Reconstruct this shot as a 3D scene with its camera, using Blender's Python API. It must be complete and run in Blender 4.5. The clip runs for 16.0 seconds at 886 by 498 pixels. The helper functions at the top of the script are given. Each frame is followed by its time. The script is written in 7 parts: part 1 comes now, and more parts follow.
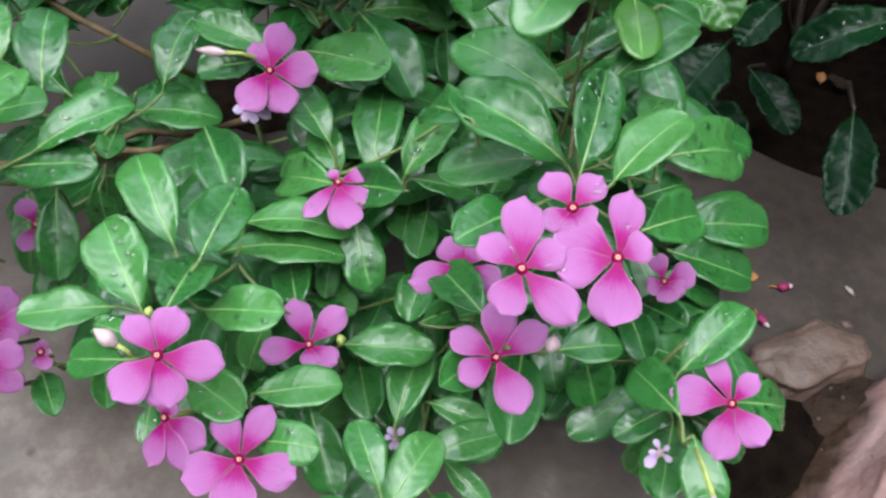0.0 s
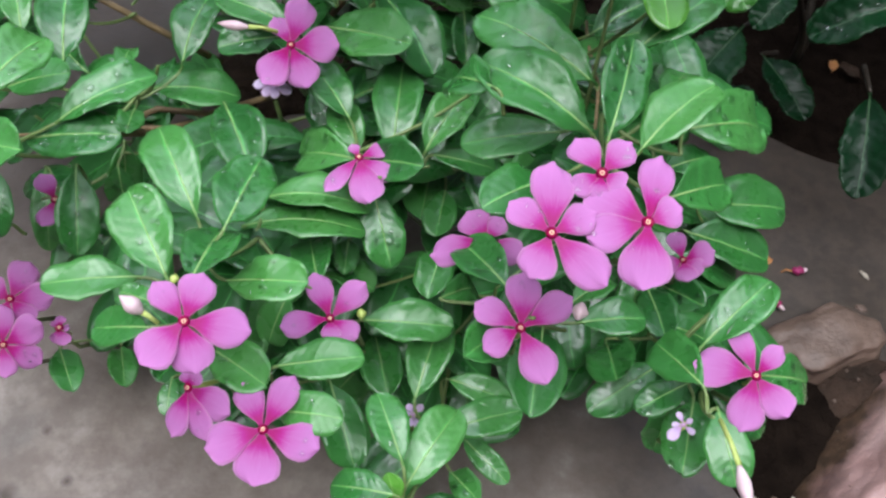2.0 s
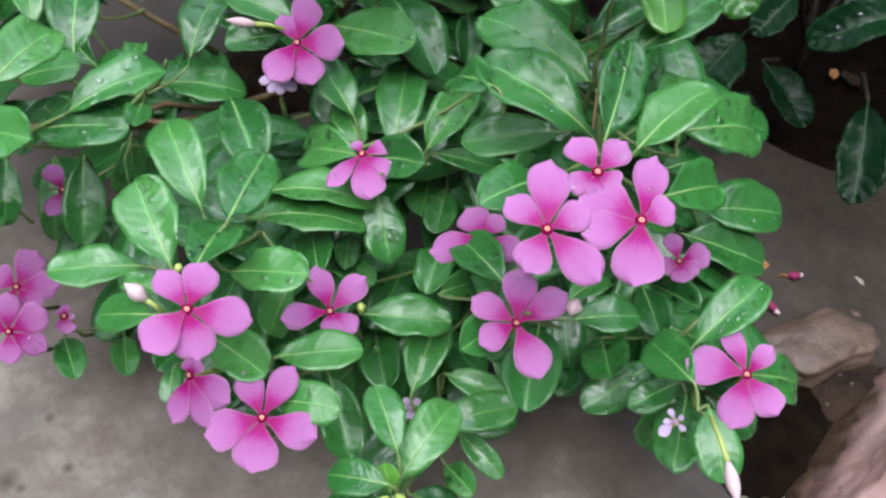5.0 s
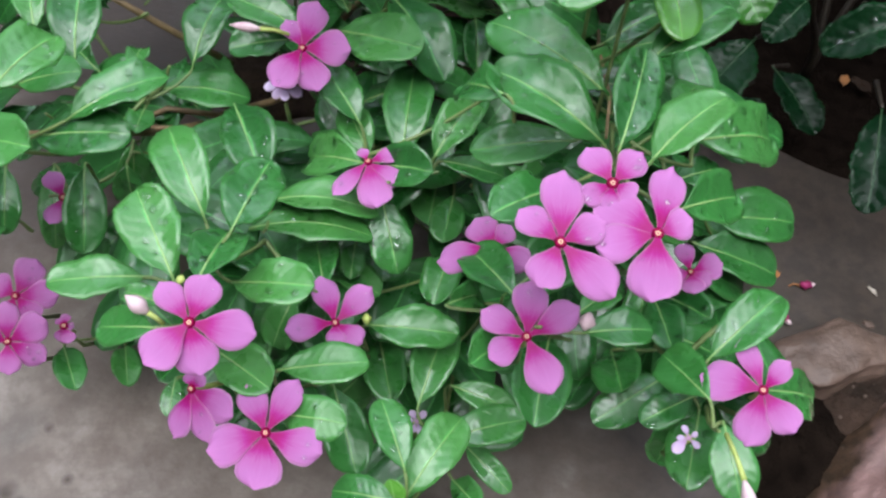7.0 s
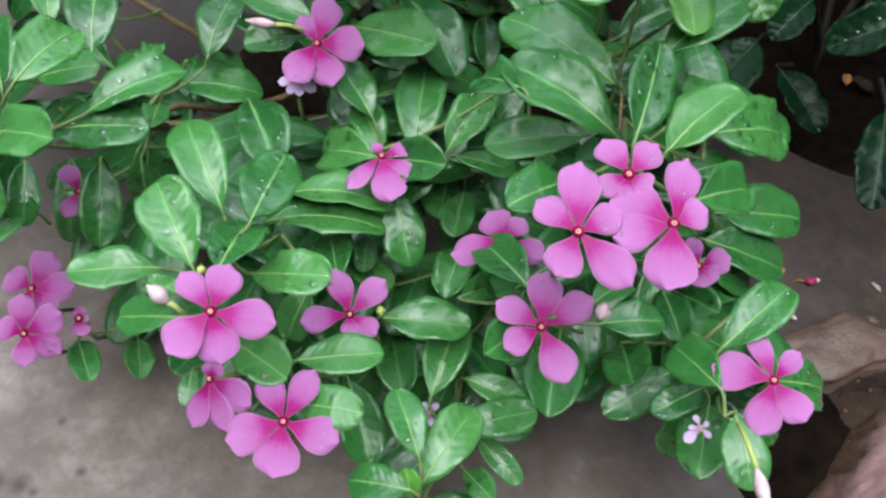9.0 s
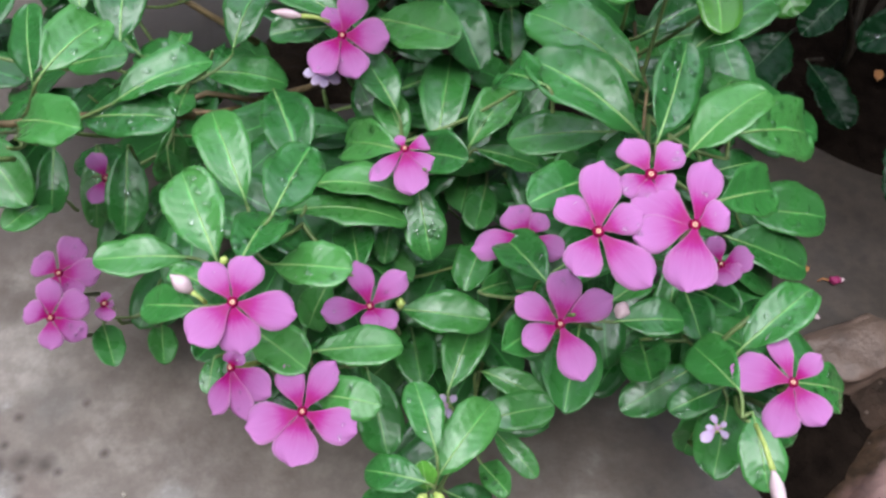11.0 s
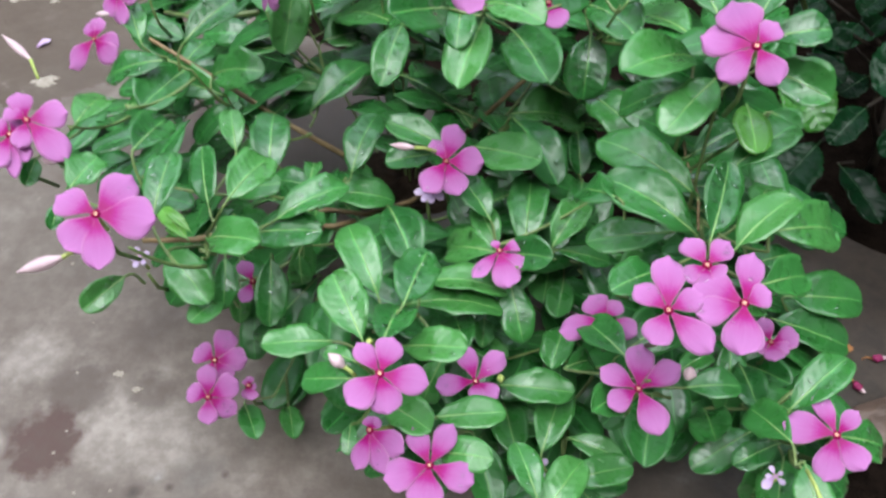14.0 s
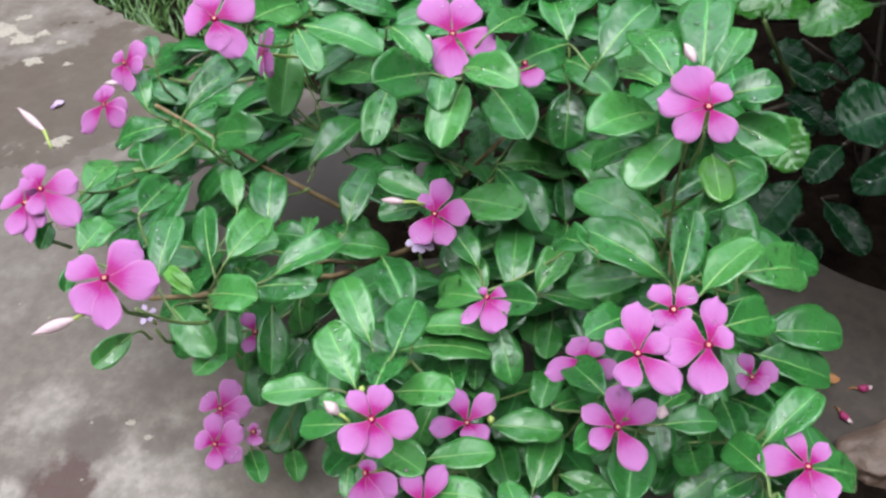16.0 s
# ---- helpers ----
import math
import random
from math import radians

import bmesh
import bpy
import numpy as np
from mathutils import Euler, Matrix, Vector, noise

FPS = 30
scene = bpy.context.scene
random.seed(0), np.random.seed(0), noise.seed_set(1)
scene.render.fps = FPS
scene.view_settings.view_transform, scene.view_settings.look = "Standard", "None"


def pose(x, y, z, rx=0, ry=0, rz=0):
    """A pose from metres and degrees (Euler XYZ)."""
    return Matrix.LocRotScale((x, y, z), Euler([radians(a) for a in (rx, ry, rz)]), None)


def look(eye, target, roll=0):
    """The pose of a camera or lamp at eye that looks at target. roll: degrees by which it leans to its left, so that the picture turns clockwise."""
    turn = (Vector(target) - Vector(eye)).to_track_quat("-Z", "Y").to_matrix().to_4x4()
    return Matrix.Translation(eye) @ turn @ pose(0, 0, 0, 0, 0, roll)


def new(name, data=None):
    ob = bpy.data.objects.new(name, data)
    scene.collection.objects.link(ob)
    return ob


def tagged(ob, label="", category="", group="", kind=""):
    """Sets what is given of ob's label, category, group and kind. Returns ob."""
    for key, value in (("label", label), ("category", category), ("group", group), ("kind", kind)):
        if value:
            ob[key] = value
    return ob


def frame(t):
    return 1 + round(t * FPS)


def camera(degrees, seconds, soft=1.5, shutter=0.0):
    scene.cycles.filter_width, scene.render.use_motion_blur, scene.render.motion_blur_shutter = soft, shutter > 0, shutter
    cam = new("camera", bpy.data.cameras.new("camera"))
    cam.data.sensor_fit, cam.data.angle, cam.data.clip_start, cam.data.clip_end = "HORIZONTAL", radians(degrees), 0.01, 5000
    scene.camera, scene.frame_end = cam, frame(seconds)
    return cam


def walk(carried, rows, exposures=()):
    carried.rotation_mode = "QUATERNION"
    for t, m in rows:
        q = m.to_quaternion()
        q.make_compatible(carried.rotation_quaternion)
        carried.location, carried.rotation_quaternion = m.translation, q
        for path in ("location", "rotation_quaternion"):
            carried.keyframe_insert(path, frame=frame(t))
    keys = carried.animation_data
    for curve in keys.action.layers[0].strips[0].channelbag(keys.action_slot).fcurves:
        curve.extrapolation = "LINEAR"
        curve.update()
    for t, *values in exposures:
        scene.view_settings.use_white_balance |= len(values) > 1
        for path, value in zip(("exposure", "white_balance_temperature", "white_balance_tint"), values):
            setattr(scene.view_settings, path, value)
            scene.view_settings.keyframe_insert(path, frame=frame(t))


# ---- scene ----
cam = camera(56.0, 16.0, soft=2.6, shutter=0.5)
PATH = [
    (0, (-0.002, -0.004, 0.45), (0.019, 1.16, -1.176), 1.9),
    (0.5, (-0.008, 0.0, 0.445), (0.011, 1.166, -1.18), 1.9),
    (1, (-0.009, -0.001, 0.444), (0.012, 1.164, -1.182), 2.0),
    (1.5, (-0.008, -0.008, 0.444), (0.011, 1.157, -1.181), 1.9),
    (2, (-0.011, -0.013, 0.443), (0.01, 1.152, -1.183), 2.1),
    (2.5, (-0.011, -0.015, 0.443), (0.012, 1.15, -1.182), 2.5),
    (3, (-0.01, -0.018, 0.444), (0.014, 1.148, -1.181), 2.7),
    (3.5, (-0.009, -0.018, 0.444), (0.015, 1.147, -1.181), 2.8),
    (4, (-0.008, -0.02, 0.448), (0.013, 1.146, -1.177), 2.9),
    (6.5, (-0.012, -0.014, 0.443), (-0.004, 1.163, -1.174), 2.8),
    (7, (-0.012, -0.012, 0.442), (-0.003, 1.164, -1.176), 2.9),
    (7.5, (-0.013, -0.012, 0.44), (0.0, 1.165, -1.177), 3.1),
    (8, (-0.018, -0.018, 0.444), (-0.002, 1.159, -1.173), 3.2),
    (10.5, (-0.019, -0.017, 0.441), (-0.016, 1.168, -1.17), 3.4),
    (11, (-0.018, -0.016, 0.446), (-0.056, 1.134, -1.189), 2.2),
    (11.5, (-0.024, -0.02, 0.433), (-0.082, 1.097, -1.225), 1.8),
    (12, (-0.028, -0.023, 0.437), (-0.085, 1.093, -1.222), 2.5),
    (12.5, (-0.031, -0.03, 0.449), (-0.101, 1.12, -1.186), 1.9),
    (13, (-0.032, -0.036, 0.461), (-0.115, 1.173, -1.131), 0.8),
    (13.5, (-0.034, -0.045, 0.479), (-0.146, 1.238, -1.05), -1.0),
    (14, (-0.039, -0.072, 0.506), (-0.202, 1.262, -0.975), -3.1),
    (14.5, (-0.032, -0.074, 0.517), (-0.225, 1.29, -0.934), -4.6),
    (15, (-0.027, -0.085, 0.537), (-0.233, 1.293, -0.897), -5.6),
    (15.5, (-0.022, -0.088, 0.539), (-0.226, 1.296, -0.89), -5.6),
    (16, (-0.023, -0.082, 0.53), (-0.221, 1.308, -0.894), -5.6),
]
SKY, SUN, EXPOSURE = 0.15, 1.0, 2.28
EXPOSURES = [(0, 2.33, 6400, 13), (4, 2.31, 6400, 13), (7, 2.28, 6400, 13), (12.5, 2.27, 6400, 13), (14, 2.35, 6450, 10), (16, 2.39, 6450, 10)]
walk(cam, [(t, look(eye, target, roll)) for t, eye, target, roll in PATH], EXPOSURES)

# ---- daylight: overcast after rain ----
world = bpy.data.worlds.new("overcast_sky")
scene.world = world
world.use_nodes = True
wn = world.node_tree.nodes
sky = wn.new("ShaderNodeTexSky")
sky.sky_type, sky.sun_disc = "NISHITA", False
sky.sun_elevation, sky.sun_rotation = radians(67), radians(188)
sky.air_density, sky.dust_density, sky.ozone_density = 1.4, 0.4, 1.0
soft_sky = wn.new("ShaderNodeHueSaturation")
soft_sky.inputs["Saturation"].default_value = 0.42
world.node_tree.links.new(sky.outputs["Color"], soft_sky.inputs["Color"])
world.node_tree.links.new(soft_sky.outputs["Color"], wn["Background"].inputs["Color"])
wn["Background"].inputs["Strength"].default_value = SKY
sun = new("sun", bpy.data.lights.new("sun", "SUN"))
sun.data.energy, sun.data.angle, sun.data.color = SUN, radians(70), (1.0, 0.98, 0.95)
sun.matrix_world = look((0, -1.2, 5), (0.3, 0.9, 0.0))
scene.view_settings.exposure = EXPOSURE


# ---- materials ----
def node(nt, kind, **values):
    n = nt.nodes.new(kind)
    for key, value in values.items():
        n.inputs[key].default_value = value
    return n


def material(name, rough=0.5, coat=0.0):
    m = bpy.data.materials.new(name)
    m.use_nodes = True
    b = m.node_tree.nodes["Principled BSDF"]
    b.inputs["Roughness"].default_value = rough
    b.inputs["Coat Weight"].default_value = coat
    b.inputs["Coat Roughness"].default_value = 0.08
    return m, m.node_tree, b


def noise_tex(nt, scale, detail=4.0, rough=0.55, coords="Object"):
    c = nt.nodes.new("ShaderNodeTexCoord")
    n = node(nt, "ShaderNodeTexNoise", Scale=scale, Detail=detail, Roughness=rough)
    nt.links.new(c.outputs[coords], n.inputs["Vector"])
    return n


def ramp(nt, source, stops):
    r = nt.nodes.new("ShaderNodeValToRGB")
    while len(r.color_ramp.elements) < len(stops):
        r.color_ramp.elements.new(0.5)
    for e, (at, colour) in zip(r.color_ramp.elements, stops):
        e.position, e.color = at, (*colour, 1)
    nt.links.new(source, r.inputs["Fac"])
    return r


def mixed(nt, fac, a, b, blend="MIX"):
    m = nt.nodes.new("ShaderNodeMix")
    m.data_type, m.blend_type = "RGBA", blend
    for socket, value in ((m.inputs[0], fac), (m.inputs[6], a), (m.inputs[7], b)):
        if isinstance(value, bpy.types.NodeSocket):
            nt.links.new(value, socket)
        else:
            socket.default_value = value if isinstance(value, (int, float)) else (*value, 1)
    return m.outputs[2]


def maths(nt, op, a, b=0.0, c=0.0):
    m = nt.nodes.new("ShaderNodeMath")
    m.operation = op
    for socket, value in zip(m.inputs, (a, b, c)):
        if isinstance(value, bpy.types.NodeSocket):
            nt.links.new(value, socket)
        else:
            socket.default_value = value
    return m.outputs[0]


def relief(nt, b, height, strength, distance):
    n = node(nt, "ShaderNodeBump", Strength=strength, Distance=distance)
    nt.links.new(height, n.inputs["Height"])
    nt.links.new(n.outputs["Normal"], b.inputs["Normal"])
    return n


def leaf_material(name, dark, mid, light, rough, gloss, veins, puff, bump):
    m, nt, b = material(name, rough)
    uv = nt.nodes.new("ShaderNodeUVMap")
    sep = nt.nodes.new("ShaderNodeSeparateXYZ")
    nt.links.new(uv.outputs["UV"], sep.inputs[0])
    across = maths(nt, "MULTIPLY", maths(nt, "ABSOLUTE", maths(nt, "SUBTRACT", sep.outputs["Y"], 0.5)), 2.0)
    info = nt.nodes.new("ShaderNodeObjectInfo")
    big = noise_tex(nt, 45.0, 3.0)
    fine = noise_tex(nt, 420.0, 4.0)
    tone = maths(nt, "ADD", maths(nt, "MULTIPLY", info.outputs["Random"], 0.60), maths(nt, "MULTIPLY", big.outputs["Fac"], 0.45))
    base = ramp(nt, tone, ((0.18, dark), (0.5, mid), (0.85, light)))
    # side veins leave the midrib aslant and bow towards the tip
    way = maths(nt, "SUBTRACT", maths(nt, "MULTIPLY", sep.outputs["X"], veins), maths(nt, "MULTIPLY", maths(nt, "POWER", across, 1.4), veins * 0.16))
    wave = maths(nt, "ABSOLUTE", maths(nt, "SUBTRACT", maths(nt, "FRACT", way), 0.5))
    line = maths(nt, "SUBTRACT", 1.0, maths(nt, "MINIMUM", maths(nt, "MULTIPLY", wave, 14.0), 1.0))
    paler = tuple(min(1.0, c * 1.5 + 0.012) for c in mid)
    with_veins = mixed(nt, maths(nt, "MULTIPLY", line, 0.12), base.outputs["Color"], paler)
    speck = mixed(nt, maths(nt, "MULTIPLY", fine.outputs["Fac"], 0.25), with_veins, dark)
    rib = maths(nt, "LESS_THAN", across, 0.035)
    speck = mixed(nt, maths(nt, "MULTIPLY", rib, 0.7), speck, tuple(c * 2.2 + 0.01 for c in mid))
    edge = maths(nt, "MULTIPLY", maths(nt, "POWER", across, 9.0), 0.35)
    nt.links.new(mixed(nt, edge, speck, light), b.inputs["Base Color"])
    # rain has left a broken film: smooth where it lies, duller where the leaf has dried
    film = noise_tex(nt, 95.0, 2.5, 0.5)
    wet = ramp(nt, film.outputs["Fac"], ((0.38, (rough * 1.2,) * 3), (0.62, (rough * 0.75,) * 3)))
    nt.links.new(wet.outputs["Color"], b.inputs["Roughness"])
    pool = ramp(nt, film.outputs["Fac"], ((0.54, (0, 0, 0)), (0.60, (1, 1, 1))))
    nt.links.new(maths(nt, "MULTIPLY", pool.outputs["Color"], 0.42 if gloss > 0.45 else 0.10), b.inputs["Coat Weight"])
    b.inputs["Coat Roughness"].default_value, b.inputs["Coat IOR"].default_value = 0.06, 1.45
    pucker = noise_tex(nt, 170.0, 2.0, 0.4)
    height = maths(nt, "ADD", maths(nt, "MULTIPLY", wave, puff), maths(nt, "MULTIPLY", big.outputs["Fac"], 0.9))
    height = maths(nt, "ADD", height, maths(nt, "MULTIPLY", pucker.outputs["Fac"], 0.75))
    height = maths(nt, "ADD", height, maths(nt, "MULTIPLY", fine.outputs["Fac"], 0.10))
    height = maths(nt, "ADD", height, maths(nt, "MULTIPLY", wet.outputs["Color"], -0.35))
    relief(nt, b, height, bump, 0.0020)
    b.inputs["Specular IOR Level"].default_value = gloss
    thin = nt.nodes.new("ShaderNodeBsdfTranslucent")
    thin.inputs["Color"].default_value = (*(min(1.0, c * 1.8) for c in mid), 1)
    blend = nt.nodes.new("ShaderNodeMixShader")
    blend.inputs[0].default_value = 0.08
    nt.links.new(b.outputs[0], blend.inputs[1])
    nt.links.new(thin.outputs[0], blend.inputs[2])
    nt.links.new(blend.outputs[0], nt.nodes["Material Output"].inputs["Surface"])
    return m


GLOSSY_LEAF = leaf_material("glossy_green_leaf", (0.013, 0.094, 0.018), (0.036, 0.182, 0.035), (0.065, 0.236, 0.051), 0.34, 0.56, 9.0, 0.20, 0.42)
YOUNG_LEAF = leaf_material("young_leaf", (0.04, 0.17, 0.02), (0.075, 0.26, 0.03), (0.13, 0.36, 0.05), 0.34, 0.60, 8.0, 0.06, 0.26)
# the shrub's dark green, lowered further to carry the deep shade it stands in
SHADED_DARK_LEAF = leaf_material("shaded_dark_crinkled_leaf", (0.0025, 0.014, 0.005), (0.0045, 0.027, 0.009), (0.010, 0.052, 0.015), 0.28, 0.12, 9.0, 0.4, 0.45)
TOOTHED_LEAF = leaf_material("fresh_toothed_leaf", (0.015, 0.08, 0.010), (0.03, 0.145, 0.016), (0.055, 0.21, 0.025), 0.34, 0.5, 9.0, 0.4, 0.5)


def petal_material(name, throat, inner, outer):
    m, nt, b = material(name, 0.55)
    uv = nt.nodes.new("ShaderNodeUVMap")
    sep = nt.nodes.new("ShaderNodeSeparateXYZ")
    nt.links.new(uv.outputs["UV"], sep.inputs[0])
    streak = node(nt, "ShaderNodeTexNoise", Scale=1.0, Detail=3.0)
    stretch = nt.nodes.new("ShaderNodeMapping")
    stretch.inputs["Scale"].default_value = (2.5, 16.0, 1.0)
    nt.links.new(uv.outputs["UV"], stretch.inputs["Vector"])
    nt.links.new(stretch.outputs["Vector"], streak.inputs["Vector"])
    along = maths(nt, "ADD", sep.outputs["X"], maths(nt, "MULTIPLY", maths(nt, "SUBTRACT", streak.outputs["Fac"], 0.5), 0.30))
    near_outer = tuple(p * 0.3 + q * 0.7 for p, q in zip(inner, outer))
    r = ramp(nt, along, ((0.20, throat), (0.32, inner), (0.50, near_outer), (0.74, outer), (1.0, tuple(min(1, c * 1.08 + 0.03) for c in outer))))
    info = nt.nodes.new("ShaderNodeObjectInfo")
    fade = mixed(nt, maths(nt, "MULTIPLY", info.outputs["Random"], 0.14), r.outputs["Color"], (0.60, 0.24, 0.54))
    # margin painted paler, standing in for petal edges that catch the light
    rim = maths(nt, "MULTIPLY", maths(nt, "POWER", maths(nt, "ABSOLUTE", maths(nt, "MULTIPLY", maths(nt, "SUBTRACT", sep.outputs["Y"], 0.5), 2.0)), 10.0), 0.5)
    fade = mixed(nt, rim, fade, (0.72, 0.42, 0.62))
    nt.links.new(fade, b.inputs["Base Color"])
    relief(nt, b, streak.outputs["Fac"], 0.25, 0.0006)
    b.inputs["Specular IOR Level"].default_value = 0.15
    thin = nt.nodes.new("ShaderNodeBsdfTranslucent")
    nt.links.new(fade, thin.inputs["Color"])
    blend = nt.nodes.new("ShaderNodeMixShader")
    blend.inputs[0].default_value = 0.34
    nt.links.new(b.outputs[0], blend.inputs[1])
    nt.links.new(thin.outputs[0], blend.inputs[2])
    nt.links.new(blend.outputs[0], nt.nodes["Material Output"].inputs["Surface"])
    return m


PINK_PETAL = petal_material("pink_petal", (0.34, 0.0003, 0.13), (0.385, 0.010, 0.22), (0.490, 0.178, 0.448))
FADED_PETAL = petal_material("faded_petal", (0.50, 0.34, 0.56), (0.56, 0.42, 0.64), (0.66, 0.56, 0.74))


def plain(name, dark, light, scale, rough=0.5, bump=0.3, depth=0.001, coat=0.0, detail=5.0, gloss=0.5):
    m, nt, b = material(name, rough, coat)
    b.inputs["Specular IOR Level"].default_value = gloss
    n = noise_tex(nt, scale, detail)
    f = noise_tex(nt, scale * 7.0, 3.0)
    r = ramp(nt, n.outputs["Fac"], ((0.28, dark), (0.72, light)))
    nt.links.new(mixed(nt, maths(nt, "MULTIPLY", f.outputs["Fac"], 0.35), r.outputs["Color"], dark), b.inputs["Base Color"])
    relief(nt, b, maths(nt, "ADD", n.outputs["Fac"], maths(nt, "MULTIPLY", f.outputs["Fac"], 0.4)), bump, depth)
    return m


MIDRIB = plain("pale_midrib", (0.18, 0.34, 0.10), (0.28, 0.45, 0.16), 200.0, 0.4)
DARK_MIDRIB = plain("dull_midrib", (0.02, 0.06, 0.02), (0.04, 0.10, 0.035), 200.0, 0.4)
CREAM_EYE = plain("cream_eye", (0.52, 0.36, 0.22), (0.70, 0.54, 0.36), 900.0, 0.5)
FALLEN = plain("shrivelled_petal", (0.16, 0.004, 0.05), (0.34, 0.02, 0.12), 600.0, 0.6)
THROAT = plain("magenta_throat", (0.20, 0.0005, 0.035), (0.30, 0.001, 0.065), 900.0, 0.7, gloss=0.1)
TUBE = plain("pale_tube", (0.30, 0.40, 0.08), (0.46, 0.54, 0.17), 300.0, 0.5)
BUD = plain("pale_bud", (0.50, 0.34, 0.38), (0.65, 0.53, 0.53), 160.0, 0.5)
DARK_STEM = plain("dark_stem", (0.012, 0.010, 0.007), (0.04, 0.028, 0.016), 160.0, 0.6, 0.5)
GREEN_STEM = plain("green_stem", (0.095, 0.155, 0.045), (0.19, 0.27, 0.085), 200.0, 0.45)
BROWN_STEM = plain("brown_stem", (0.13, 0.088, 0.040), (0.28, 0.195, 0.092), 160.0, 0.6, 0.5)
# wet black soil, its colour pushed lower to include the shade under foliage
SHADED_SOIL = plain("wet_shaded_soil", (0.004, 0.003, 0.0024), (0.015, 0.0105, 0.0078), 60.0, 0.9, 0.9, 0.006, gloss=0.0)
ROCK = plain("brown_rock", (0.058, 0.037, 0.026), (0.155, 0.105, 0.078), 60.0, 0.55, 0.6, 0.003)
PINK_STONE = plain("pink_stone", (0.28, 0.13, 0.12), (0.45, 0.25, 0.235), 22.0, 0.42, 0.45, 0.003, 0.15)
MUD = plain("muddy_crust", (0.012, 0.008, 0.005), (0.050, 0.030, 0.020), 55.0, 0.8, 1.0, 0.006, gloss=0.15)
LIME = plain("pale_fleck", (0.22, 0.19, 0.15), (0.37, 0.335, 0.275), 300.0, 0.7)
STRAW = plain("dead_leaf", (0.20, 0.08, 0.025), (0.42, 0.19, 0.06), 120.0, 0.6)
GRASS = plain("grass_blade", (0.035, 0.085, 0.02), (0.10, 0.19, 0.045), 60.0, 0.5)

WATER = bpy.data.materials.new("rain_drop")
WATER.use_nodes = True
wt = WATER.node_tree
clear = wt.nodes.new("ShaderNodeBsdfTransparent")
clear.inputs["Color"].default_value = (0.90, 0.95, 0.91, 1)
shine = wt.nodes.new("ShaderNodeBsdfGlossy")
shine.inputs["Roughness"].default_value = 0.06
skin = wt.nodes.new("ShaderNodeFresnel")
skin.inputs["IOR"].default_value = 1.62
bead = wt.nodes.new("ShaderNodeMixShader")
wt.links.new(skin.outputs[0], bead.inputs[0])
wt.links.new(clear.outputs[0], bead.inputs[1])
wt.links.new(shine.outputs[0], bead.inputs[2])
wt.links.new(bead.outputs[0], wt.nodes["Material Output"].inputs["Surface"])


SLOPE = -0.030


